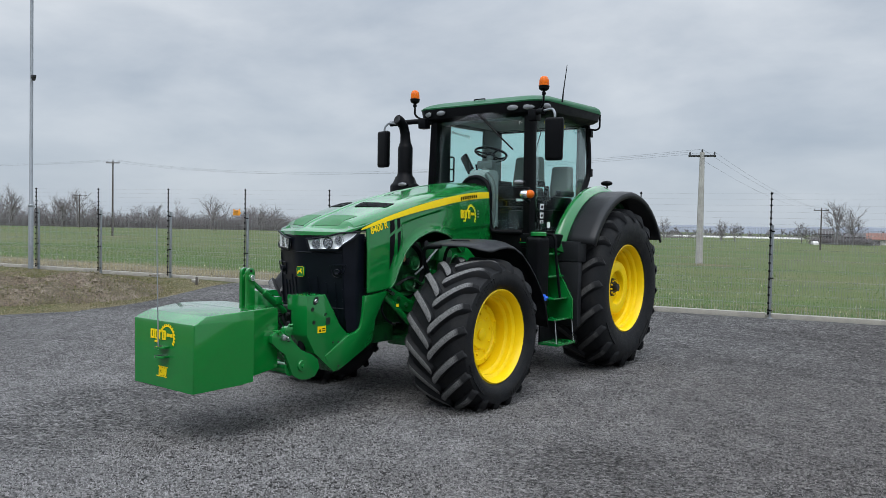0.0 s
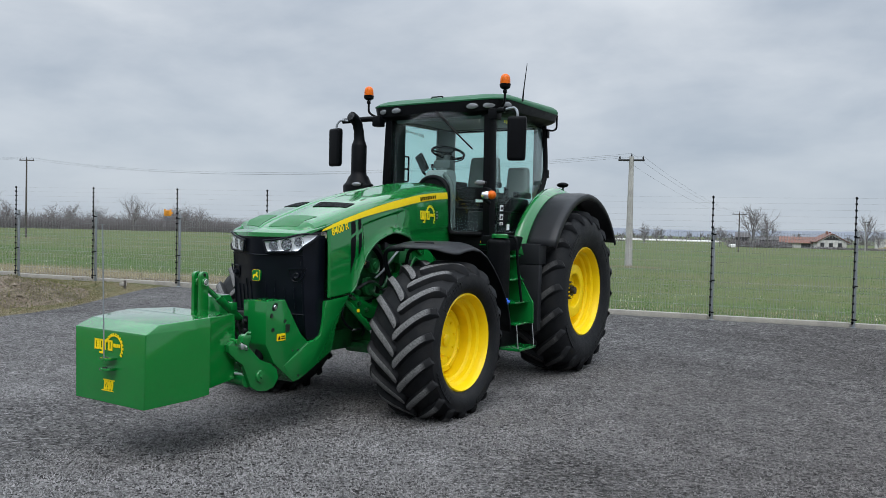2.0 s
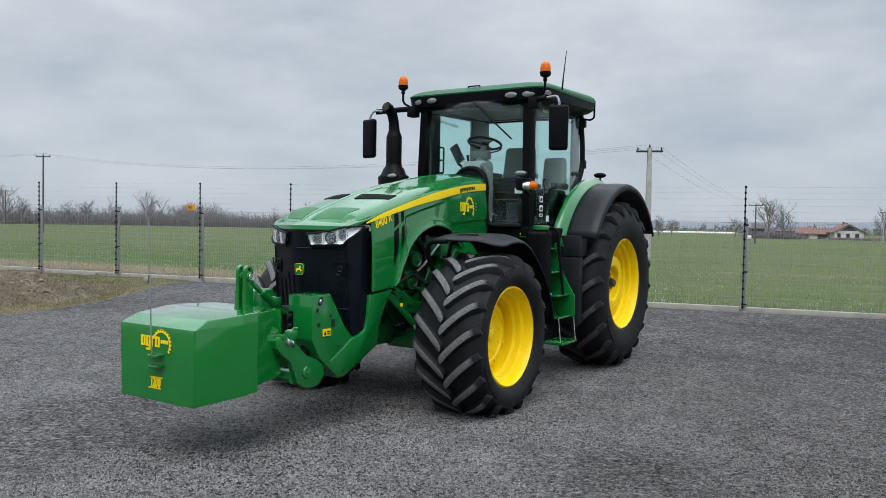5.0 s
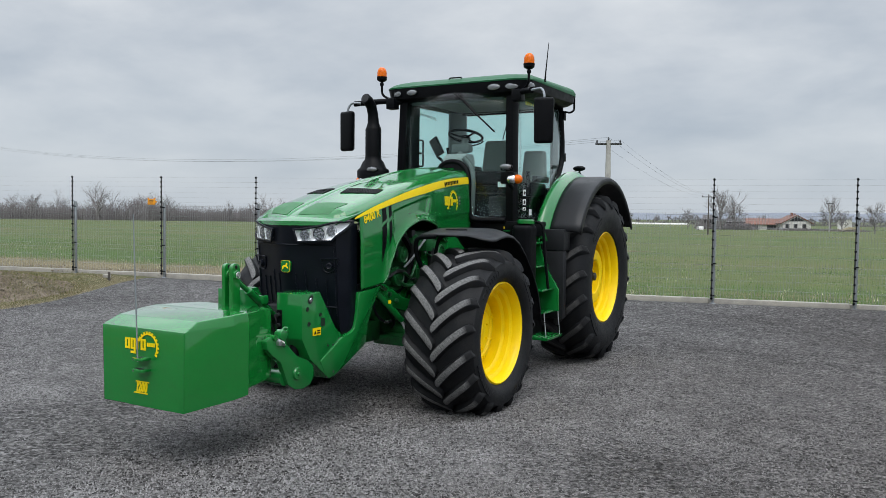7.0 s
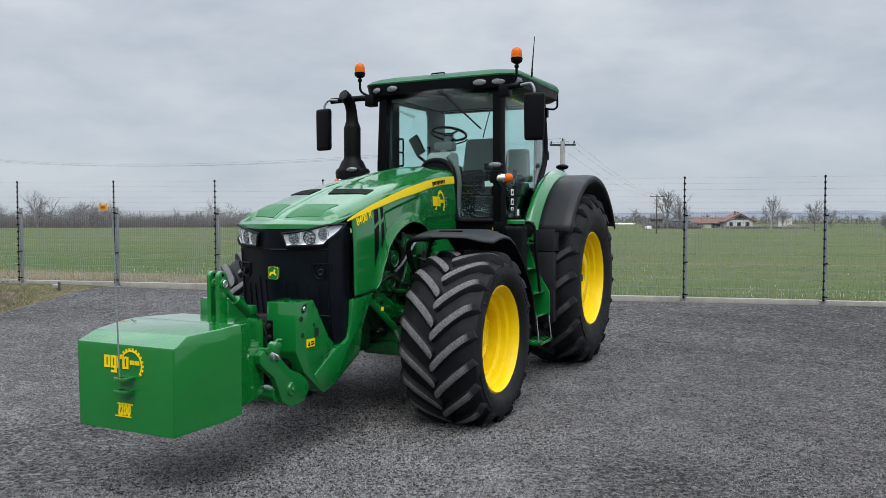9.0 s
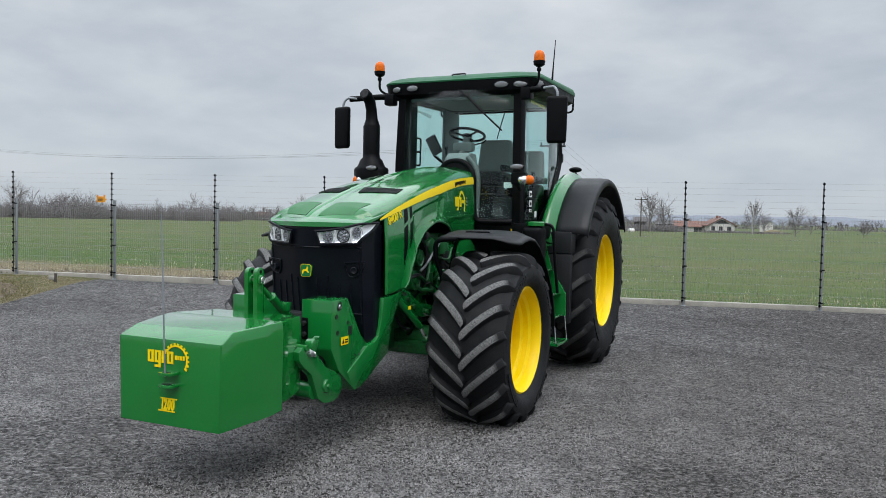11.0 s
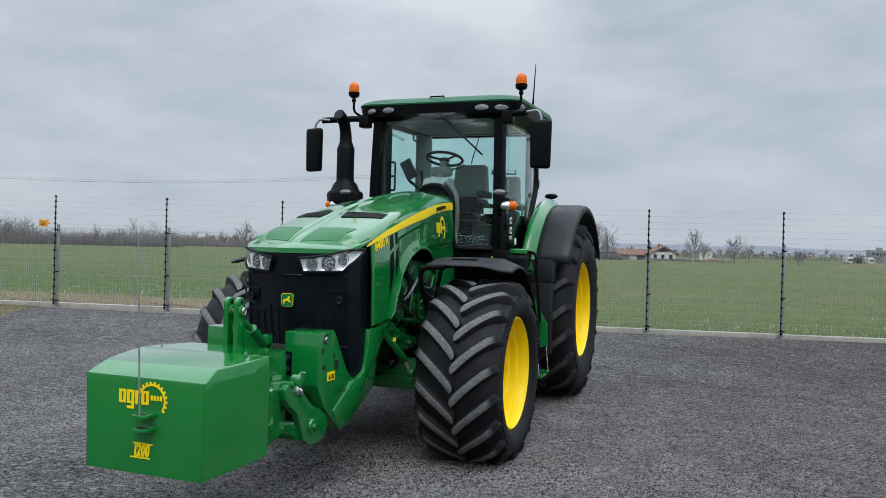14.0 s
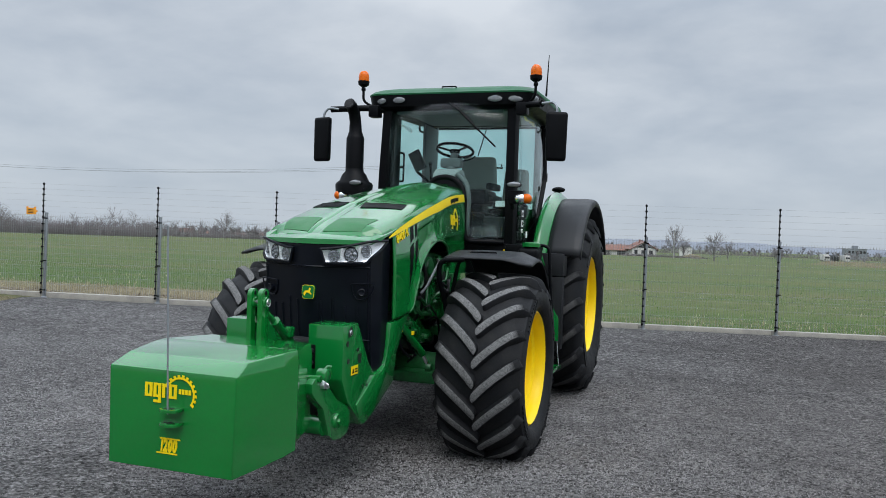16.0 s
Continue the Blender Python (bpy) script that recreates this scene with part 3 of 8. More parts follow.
def build_bank():
    """The strip of dry grass and bare soil between the gravel and the kerb."""
    bm = bmesh.new()
    rows = []
    for v in np.concatenate([np.arange(-26, -9, 2.0), np.arange(-9, -0.09, 0.16), [-0.1]]):
        row = []
        for k in np.concatenate([np.linspace(0, 1, 9) ** 1.5 * 1.2, np.arange(1.4, 13.0, 0.2), np.arange(13.5, 40, 3.0)]):
            y0 = 3.9 + v
            x = bank_edge(y0) - k + 0.3 * noise.noise(Vector((y0 * 1.3, k * 0.3, 7))) * min(k + 0.3, 1)
            y = min(y0, fence_y(x) - 0.1)
            row.append(bm.verts.new((x, y, bank_z(x, y, k))))
        rows.append(row)
    for r0, r1 in zip(rows, rows[1:]):
        for i in range(len(r0) - 1):
            bm.faces.new((r0[i], r1[i], r1[i + 1], r0[i + 1]))
    bmesh.ops.recalc_face_normals(bm, faces=bm.faces)
    return tagged(part("bank", bm, SOIL, smooth=60), "low bank of dry grass and bare soil beside the gravel", "soil", kind="structure")


def heap_z(x, y):
    e = math.hypot((x + 12.1) / 2.3, (y + 1.3) / 3.1)
    if e >= 1:
        return -0.05
    lump = 0.5 * noise.noise(Vector((x * 1.1, y * 1.1, 8))) + 0.35 * noise.noise(Vector((x * 2.9, y * 2.9, 3))) + 0.2 * noise.noise(Vector((x * 8, y * 8, 1)))
    return (1 - e * e) ** 0.7 * (0.27 + 0.36 * lump) - 0.02


def build_heap():
    """A low heap of dug-over earth on the bank."""
    bm = bmesh.new()
    rows = []
    for y in np.arange(-4.6, 2.0, 0.09):
        row = []
        for x in np.arange(-14.6, -9.6, 0.09):
            row.append(bm.verts.new((x, y, bank_z(x, y, bank_edge(y) - x) + heap_z(x, y))))
        rows.append(row)
    for r0, r1 in zip(rows, rows[1:]):
        for i in range(len(r0) - 1):
            bm.faces.new((r0[i], r0[i + 1], r1[i + 1], r1[i]))
    return tagged(part("soil_heap", bm, EARTH, smooth=30), "low heap of bare brown earth on the bank", "soil", kind="structure")


def along(x, s=0.0, z=0.0):
    """A place on the fence line: x along it, s metres beyond it."""
    return Vector((x, fence_y(x), z + 0.006 * max(-x, 0))) + Vector((-0.2177, 0.976, 0)) * s


FA = math.degrees(math.atan(0.223))
POSTS = [-26.7, -24.1, -21.45, -18.85, -16.3, -13.7, -11.11, -8.56, -6.01, -3.53, -1.06, 1.41, 3.91, 6.41, 8.9]


def build_kerb():
    kerb = tagged(new("kerb"), "low pale concrete kerb under the fence", "kerb", kind="structure")
    rnd = random.Random(8)
    for i, (a, b) in enumerate(zip(POSTS, POSTS[1:])):
        p, q = along(a), along(b)
        length = (q - p).length
        ob = part("kerb_stone", box(0.0015, length - 0.0015, 0.0, 0.17, -0.12, 0.115, bev=0.012), CONCRETE, kerb)
        ob.matrix_basis = Matrix.Translation(p + Vector((0, 0, 0.07 + rnd.uniform(-0.012, 0.008)))) @ Matrix.Rotation(radians(FA), 4, "Z")


def build_fence():
    fence = tagged(new("fence"), "grey welded mesh fence with electric strands on rods", "fence", kind="structure")
    zs_ins = [0.09, 0.15, 0.29, 0.45, 0.60, 0.76, 0.92, 1.08, 1.25, 1.42, 1.58, 1.72, 1.84, 1.96, 2.08, 2.21, 2.33, 2.44]
    pb = bmesh.new()
    add_box(pb, -0.024, 0.024, -0.03, 0.03, -0.10, 1.80, bev=0.005, seg=1)
    add_box(pb, -0.027, 0.027, -0.034, 0.034, 1.795, 1.825, bev=0.008)
    add_box(pb, -0.055, 0.055, -0.05, 0.03, -0.11, -0.004, bev=0.012, seg=1)
    rod = tube([(0, 0, 0.05), (0, 0, 2.47)], 0.012, 8)
    ins = bmesh.new()
    for z in zs_ins:
        add_lathe(ins, [(0.0, -0.022), (0.022, -0.016), (0.026, 0.0), (0.022, 0.016), (0.0, 0.022)], axis=1, n=8, at=(0, -0.01, z))
        add_tube(ins, [(0, -0.01, z), (0.03, 0.02, z)], 0.006, 5)
    clip = bmesh.new()
    for z in (0.14, 0.78, 1.70):
        add_box(clip, -0.05, 0.045, -0.045, -0.02, z - 0.013, z + 0.013, bev=0.004, seg=1)
    first = None
    for x in POSTS:
        if first is None:
            post = part("post", pb, GALV, fence)
            r = part("rod", rod, DULL, post)
            r.location = (-0.035, -0.06, 0.0)
            s = part("insulators", ins, BLACK, r)
            c = part("clamps", clip, BLACK, post)
            first = (post, r, s, c)
        else:
            post = new("post", first[0].data)
            post.parent = fence
            for o, par in ((first[1], post), (first[2], None), (first[3], post)):
                k = new(o.name.split(".")[0], o.data)
                k.parent = par if par else r2
                k.location = o.location
                if o is first[1]:
                    r2 = k
        post.matrix_basis = Matrix.Translation(along(x + 0.085 - 0.004 * x, -0.034, 0.11)) @ Matrix.Rotation(radians(FA), 4, "Z")
    # mesh panels
    for i, (a, b) in enumerate(zip(POSTS, POSTS[1:])):
        p, q = along(a, 0.07, 0.15), along(b, 0.07, 0.15)
        length = (q - p).length
        pm = bmesh.new()
        n = int(length / 0.053)
        for j in range(n + 1):
            u = 0.02 + (length - 0.04) * j / n
            add_tube(pm, [(u, 0, 0), (u, 0, 0.60), (u, -0.03, 0.65), (u, 0, 0.70), (u, 0, 1.60), (u, -0.03, 1.65), (u, 0, 1.70), (u, 0, 1.74)], 0.0028, 3, caps=False)
        for z in (0.02, 0.22, 0.41, 0.60, 0.70, 0.90, 1.1, 1.3, 1.45, 1.60, 1.70):
            add_tube(pm, [(0, 0.003, z), (length, 0.003, z)], 0.0029, 3, caps=False)
        ob = part("mesh_panel", pm, WIRE, fence, smooth=0)
        ob.matrix_basis = Matrix.Translation(p) @ Matrix.Rotation(radians(FA), 4, "Z")
    wires = bmesh.new()
    for z in zs_ins:
        for a, b in zip(POSTS, POSTS[1:]):
            p, q = along(a, -0.10, 0.11 + z), along(b, -0.10, 0.11 + z)
            add_tube(wires, [p, (p + q) / 2 - Vector((0, 0, 0.006)), q], 0.0010, 3, caps=False)
    part("strands", wires, WIRE, fence, smooth=0)
    sg = bmesh.new()
    add_box(sg, -0.28, -0.06, -0.012, 0.0, 1.88, 2.02, bev=0.008, seg=1)
    add_box(sg, -0.10, -0.03, -0.004, 0.004, 1.93, 1.97)
    sign = part("warning_sign", sg, ORANGE)
    sign.matrix_basis = Matrix.Translation(along(-11.11, -0.11, 0.0)) @ Matrix.Rotation(radians(FA), 4, "Z")
    tagged(sign, "small orange warning sign wired to the fence rod", "sign")
    part("sign_wing", box(-0.285, -0.235, -0.012, 0.0, 2.015, 2.05, bev=0.008, seg=1), ORANGE, sign)
    part("sign_wing", box(-0.105, -0.055, -0.012, 0.0, 2.015, 2.05, bev=0.008, seg=1), ORANGE, sign)
    for k, z in enumerate((1.92, 1.95, 1.98)):
        part("writing_bar", box(-0.24, -0.12, -0.0145, -0.0125, z - 0.006, z + 0.006), DULL, sign, "dark unreadable line of writing")


def build_mast():
    x, y = -18.48, 1.80
    mast = thing("camera_mast", (x, y, 0.05), "tall grey steel mast with a small fitting", "mast")
    part("pole", tube([(0, 0, -0.1), (0, 0, 2.08), (0, 0, 2.12), (0, 0, 9.5)], [0.074, 0.070, 0.052, 0.042], 12), GALV, mast)
    part("flange", lathe([(0.078, 2.05), (0.084, 2.06), (0.084, 2.10), (0.055, 2.13)], n=12), GALV, mast)
    part("base_block", box(-0.6, 0.35, -0.35, 0.35, -0.12, 0.03, bev=0.02), CONCRETE, mast, "concrete footing")
    fit = bmesh.new()
    add_box(fit, 0.03, 0.2, -0.05, 0.05, 5.9, 5.98, bev=0.02)
    add_lathe(fit, [(0.0, 5.80), (0.05, 5.83), (0.06, 5.9), (0.03, 5.94)], n=10, at=(0.13, 0, 0))
    part("camera_head", fit, DULL, mast)


def build_stake():
    x, y = -11.3, 2.52
    z = bank_z(x, y, 1.6)
    stake = part("wooden_stake", box(x - 0.025, x + 0.025, y - 0.02, y + 0.02, z - 0.1, z + 0.13, bev=0.006), WOODP)
    tagged(stake, "short grey wooden stake in the grass by the kerb", "stake")
    blk = part("marker_block", box(x - 0.36, x - 0.18, y + 0.1, y + 0.2, z - 0.03, z + 0.05, bev=0.012), CONCRETE)
    tagged(blk, "small pale concrete block lying in the grass", "block")


def build_pole_patch(bd, d, rx_, ry_):
    """Bare, walked-on soil round the foot of a pole."""
    x0, y0, z0 = bearing(bd, d)
    bm = bmesh.new()
    mid = bm.verts.new((x0, y0, field_z(x0, y0) + 0.24))
    ring = []
    for k in range(36):
        t = 2 * math.pi * k / 36
        q = 1 + 0.45 * noise.noise(Vector((math.cos(t) * 1.6, math.sin(t) * 1.6, 2)))
        x, y = x0 + rx_ * q * math.cos(t), y0 + ry_ * q * math.sin(t)
        ring.append(bm.verts.new((x, y, field_z(x, y) + 0.145)))
    for k in range(36):
        bm.faces.new((mid, ring[k], ring[(k + 1) % 36]))
    tagged(part("bare_patch", bm, SOIL, smooth=60), "patch of bare brown soil round the pole", "soil", kind="structure")


def twig_tree(bm, rnd, base, h, spread=0.35, levels=4, thick=None, kids=3, least=0.0):
    """A bare tree: tapered trunk, limbs and fine twigs."""
    thick = thick or h * 0.02
    def grow(p, d, ln, r, lv):
        r = max(r, least)
        q = p + d * ln
        mid = p + d * ln * 0.5 + Vector((rnd.uniform(-1, 1), rnd.uniform(-1, 1), rnd.uniform(-0.3, 0.6))) * ln * 0.05
        add_tube(bm, [p, mid, q], [r, r * 0.8, r * 0.55], 3 if lv < levels else 5, caps=False)
        if lv == 0:
            return
        for i in range(kids + (1 if lv > 1 else 2)):
            t = rnd.uniform(0.32, 1.0)
            nd = (d + Vector((rnd.gauss(0, 1), rnd.gauss(0, 1), rnd.gauss(0.25, 0.5))) * spread * 1.5).normalized()
            grow(p + d * ln * t, nd, ln * rnd.uniform(0.5, 0.78), r * 0.45, lv - 1)
    grow(Vector(base), Vector((rnd.uniform(-0.06, 0.06), rnd.uniform(-0.06, 0.06), 1)).normalized(), h * 0.36, thick, levels)


def lone_tree(bm, rnd, h, wide):
    """The crown of a bare tree standing alone: limbs fanning out from the trunk, then branches and fine twigs."""
    def limb(p, d, ln, r, lv):
        q = p + d * ln
        mid = p + d * ln * 0.55 + Vector((rnd.gauss(0, 1), rnd.gauss(0, 1), rnd.gauss(0, 0.5))) * ln * 0.05
        add_tube(bm, [p, mid, q], [r, max(r * 0.75, 0.012), max(r * 0.45, 0.010)], 3, caps=False)
        if lv == 0:
            return
        for k in range((0, 6, 8)[lv]):
            t = rnd.uniform(0.25, 1.0)
            at = p.lerp(mid, t / 0.55) if t < 0.55 else mid.lerp(q, (t - 0.55) / 0.45)
            nd = (d + Vector((rnd.gauss(0, 1), rnd.gauss(0, 1), rnd.gauss(0.15, 0.5))) * 0.55).normalized()
            limb(at, nd, ln * rnd.uniform(0.42, 0.62), max(r * 0.42, 0.014), lv - 1)
    for k in range(11):
        t = k / 10
        a, lean = k * 2.4 + rnd.uniform(-0.4, 0.4), wide * rnd.uniform(0.75, 1.3) * (1.25 - 0.95 * t)
        d = Vector((math.cos(a) * lean, math.sin(a) * lean, 1)).normalized()
        limb(Vector((0, 0, h * (0.10 + 0.26 * t))), d, h * rnd.uniform(0.40, 0.50) * (0.85 + 0.15 * t), h * 0.010, 2)


def build_far():
    rnd = random.Random(21)
    # woods along the far edge of the field
    def band(name, b0, b1, d0, d1, count, h0, h1, label, bush=3, least=0.03, kids=6, levels=2, low=0.42, sticks=9):
        bm = bmesh.new()
        for _ in range(count):
            bd = rnd.uniform(b0, b1)
            x, y, z = bearing(bd, rnd.uniform(d0, d1))
            h = rnd.uniform(h0, h1) * float(np.interp(bd, [48, 58, 72], [1.0, 1.3, 1.7])) * (0.66 + 0.55 * max(noise.noise(Vector((x * 0.035, y * 0.035, 0))), -0.4) + 0.35 * rnd.random() ** 3)
            twig_tree(bm, rnd, (x, y, z - 0.2), max(h, 1.5), 0.40, levels, thick=h * 0.010 + 0.03, kids=kids, least=least)
        for _ in range(count * bush):
            x, y, z = bearing(rnd.uniform(b0, b1), rnd.uniform(d0, d0 + 14))
            h = rnd.uniform(0.2, low) * h0
            p = Vector((x, y, z - 0.1))
            for _k in range(sticks):
                q = p + Vector((rnd.gauss(0, 1.2), rnd.gauss(0, 1.2), h * rnd.uniform(0.35, 1.15)))
                add_tube(bm, [p + Vector((rnd.gauss(0, 0.8), rnd.gauss(0, 0.8), 0)), q], [0.05, 0.02], 3, caps=False)
        tagged(part(name, bm, HAZY_BARK, smooth=0), label, "trees", kind="stuff")
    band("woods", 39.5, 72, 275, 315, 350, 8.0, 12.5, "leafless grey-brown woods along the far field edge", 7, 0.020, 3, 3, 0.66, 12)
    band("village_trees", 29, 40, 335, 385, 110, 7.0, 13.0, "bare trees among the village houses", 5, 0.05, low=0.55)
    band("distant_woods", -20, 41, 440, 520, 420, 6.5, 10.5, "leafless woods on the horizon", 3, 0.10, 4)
    # low wooded hills on the horizon, haze put into their blue-grey colour
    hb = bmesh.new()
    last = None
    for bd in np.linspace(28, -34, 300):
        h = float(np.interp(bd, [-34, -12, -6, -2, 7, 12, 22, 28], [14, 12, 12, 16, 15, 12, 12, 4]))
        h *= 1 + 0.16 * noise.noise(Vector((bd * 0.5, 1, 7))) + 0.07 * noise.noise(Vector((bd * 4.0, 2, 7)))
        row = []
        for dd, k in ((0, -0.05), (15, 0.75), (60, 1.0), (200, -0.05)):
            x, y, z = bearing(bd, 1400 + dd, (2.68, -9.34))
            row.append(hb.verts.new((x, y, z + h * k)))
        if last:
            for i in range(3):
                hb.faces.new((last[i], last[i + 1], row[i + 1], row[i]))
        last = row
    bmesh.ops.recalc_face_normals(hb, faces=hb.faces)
    tagged(part("hills", hb, HILLS, smooth=60), "low wooded hills on the horizon, blue-grey with painted haze", "hills", kind="structure")
    for bd, d, h, sp in ((53.33, 262, 11.3, 0.4), (61.96, 268, 12.2, 0.36), (65.85, 266, 12.2, 0.36), (62.9, 270, 10.4, 0.36), (64.56, 264, 8.2, 0.4), (60.9, 272, 8.6, 0.38), (57.2, 268, 7.6, 0.4), (9.9, 225, 12.5, 0.34), (8.95, 232, 10.0, 0.34), (12.0, 235, 6.4, 0.42), (17.05, 300, 7.5, 0.42), (20.9, 260, 7.0, 0.42), (3.0, 240, 10.0, 0.42), (2.3, 250, 6.0, 0.42), (-0.6, 255, 6.4, 0.45), (50.0, 265, 7.5, 0.4), (16.2, 255, 6, 0.4), (-4.0, 330, 5.5, 0.45), (49.0, 262, 8.0, 0.4), (35.0, 300, 10.5, 0.36), (0.5, 190, 7.2, 0.42), (-3.6, 205, 3.6, 0.5), (17.1, 240, 4.6, 0.45)):
        x, y, z = bearing(bd, d)
        tree = thing("bare_tree", (x, y, z), "leafless winter tree at the field edge", "tree", "field trees")
        bm = bmesh.new()
        add_tube(bm, [(0, 0, -0.3), (0.05, 0, h * 0.16), (0.0, 0.0, h * 0.38)], [h * 0.024, h * 0.018, h * 0.011], 6, caps=False)
        part("trunk", bm, HAZY_BARK, tree)
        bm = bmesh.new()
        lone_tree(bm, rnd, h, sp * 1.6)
        part("crown", bm, HAZY_BARK, tree, smooth=0)
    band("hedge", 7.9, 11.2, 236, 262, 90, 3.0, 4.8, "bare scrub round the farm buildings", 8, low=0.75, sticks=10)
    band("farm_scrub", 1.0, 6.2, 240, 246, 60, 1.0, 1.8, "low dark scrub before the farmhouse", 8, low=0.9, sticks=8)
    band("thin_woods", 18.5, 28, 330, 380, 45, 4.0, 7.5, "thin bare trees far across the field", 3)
    x, y, z = bearing(1.75, 246)
    heap = bmesh.new()
    bmesh.ops.create_icosphere(heap, subdivisions=3, radius=1.0)
    for v in heap.verts:
        v.co = Vector((v.co.x * 3.2, v.co.y * 2.0, max(v.co.z, -0.1) * (1.3 + 0.4 * noise.noise(v.co * 2))))
    hp = part("straw_heap", heap, VERGE)
    hp.location = (x, y, z)
    tagged(hp, "pale heap of straw by the farm", "straw heap")
    # farmhouse with a gable and a long low wing
    hx, hy, hz = bearing(4.75, 256, (4.31, -9.46))
    house = thing("farmhouse", (hx, hy, hz - 0.1), "white plastered farmhouse with a red tiled roof", "house", rz=20)
    part("wall", prism([(-4.0, 0), (4.0, 0), (4.0, 2.5), (0, 4.6), (-4.0, 2.5)], 1, 0, 9), PLASTER, house, smooth=0)
    rb = bmesh.new()
    for s in (-1, 1):
        add_prism(rb, [(s * 4.6, 2.1), (0, 4.62), (0, 4.9), (s * 4.75, 2.32)], 1, -0.5, 9.5)
    roof = part("roof", rb, ROOFT, house, smooth=0)
    part("chimney", box(-0.9, -0.3, 3, 3.7, 4.2, 5.5, bev=0.03), ROOFT, roof)
    part("chimney", box(0.5, 1.0, 5, 5.6, 4.2, 5.3, bev=0.03), ROOFT, roof)
    part("gable_boarding", prism([(-2.4, 2.9), (2.4, 2.9), (0, 4.3)], 1, -0.06, -0.01), DARKW, house, "dark boarded gable", smooth=0)
    for wx in (-2.6, -0.3, 2.2):
        win = part("window", box(wx - 0.55, wx + 0.55, -0.05, 0.02, 0.8, 2.1), DARKW, house, smooth=0)
        part("sill", box(wx - 0.65, wx + 0.65, -0.12, -0.05, 0.7, 0.8), PLASTER, win, smooth=0)
    wx0, wy0, wz0 = bearing(6.6, 260, (4.31, -9.46))
    wing = thing("farm_barn", (wx0, wy0, wz0 - 0.1), "long low white barn with a red tiled roof", "barn", rz=4)
    part("wall", box(-6.5, 4.2, 0, 7, 0, 2.0), PLASTER, wing, smooth=0)
    part("roof", prism([(-0.5, 1.7), (3.5, 3.5), (7.5, 1.7), (7.5, 1.85), (3.5, 3.7), (-0.5, 1.85)], 0, -7, 4.4), ROOFT, wing, smooth=0)
    part("doorway", box(-4.5, -2.5, -0.04, 0.02, 0, 1.5), DARKW, wing, smooth=0)
    part("doorway", box(0.0, 2.6, -0.04, 0.02, 0, 1.6), DARKW, wing, smooth=0)
    for bd, d, w_, h_ in ((10.55, 246, 3.4, 4.3), (8.85, 252, 5.0, 3.4)):
        x, y, z = bearing(bd, d)
        old = thing("old_shed", (x, y, z - 0.1), "weathered dark wooden shed among the scrub", "shed", "farm sheds", rz=10)
        part("wall", box(-w_ / 2, w_ / 2, 0, 5, 0, h_ * 0.72), SHEDW, old, smooth=0)
        part("roof", prism([(-0.4, h_ * 0.66), (2.5, h_ * 0.98), (5.4, h_ * 0.66), (5.4, h_ * 0.74), (2.5, h_ * 1.06), (-0.4, h_ * 0.74)], 0, -w_ / 2 - 0.3, w_ / 2 + 0.3), SHEDW, old, smooth=0)
        part("doorway", box(-0.6, 0.6, -0.04, 0.02, 0, h_ * 0.5), DARKW, old, smooth=0)
    x, y, z = bearing(2.1, 300)
    shed = thing("pale_shed", (x, y, z), "pale grey box-shaped shed", "shed", rz=2)
    part("wall", box(-2.2, 2.2, 0, 5, 0, 3.6, bev=0.03), PLASTER, shed, smooth=0)
    part("roof", box(-2.4, 2.4, -0.2, 5.2, 3.6, 3.8, bev=0.03), GALV, shed, smooth=0)
    for k, bd in enumerate((12.6, 13.9, 15.2, 16.5, 17.8, 19.1, 20.4, 21.7)):
        x, y, z = bearing(bd, 400)
        gh = thing("polytunnel", (x, y, z), "long white film polytunnel far off", "greenhouse", "polytunnels")
        part("cover", prism([(0.0, 0), (0.3, 0.5), (1.6, 0.8), (3.2, 0.9), (4.8, 0.8), (6.1, 0.5), (6.4, 0)], 0, -4.4, 4.4), PLASTER, gh)
    for bd, d, w_, h_, rz_ in ((37.17, 390, 6.0, 3.6, 40), (33.76, 390, 10.0, 2.4, 35), (35.9, 400, 5.5, 2.6, 30), (31.9, 395, 7.0, 2.8, 36)):
        x, y, z = bearing(bd, d, (2.68, -9.34))
        hut = thing("village_house", (x, y, z), "small white village house with a red tiled roof", "house", "village houses", rz=rz_)
        part("wall", box(-w_ / 2, w_ / 2, 0, 6, 0, h_ * 0.55), PLASTER, hut, smooth=0)
        part("roof", prism([(-0.4, h_ * 0.5), (3.0, h_), (6.4, h_ * 0.5), (6.4, h_ * 0.56), (3.0, h_ * 1.06), (-0.4, h_ * 0.56)], 0, -w_ / 2 - 0.3, w_ / 2 + 0.3), ROOFT, hut, smooth=0)
        part("gable", prism([(0.0, h_ * 0.5), (6.0, h_ * 0.5), (3.0, h_)], 0, -w_ / 2, w_ / 2), PLASTER, hut, smooth=0)
        for q in (-0.25, 0.22):
            part("window", box(w_ * q - 0.45, w_ * q + 0.45, -0.04, 0.02, h_ * 0.2, h_ * 0.42), DARKW, hut, smooth=0)
    x, y, z = bearing(-9.15, 470, (2.68, -9.34))
    block = thing("far_building", (x, y, z), "grey flat-roofed building far off", "building", rz=9)
    part("wall", box(-5, 5, 0, 8, 0, 6.0), GALV, block, smooth=0)
    part("roof", box(-5.2, 5.2, -0.2, 8.2, 6.0, 6.3), GALV, block, smooth=0)
    part("roof_hut", box(-1.2, 1.2, 2, 5, 6.3, 7.8), GALV, block, smooth=0)
    for q in range(5):
        part("window", box(-4.4 + q * 1.9, -3.2 + q * 1.9, -0.05, 0.02, 3.6, 5.0), DARKW, block, smooth=0)
    # brown bank of rough ground at the far edge
    eb = bmesh.new()
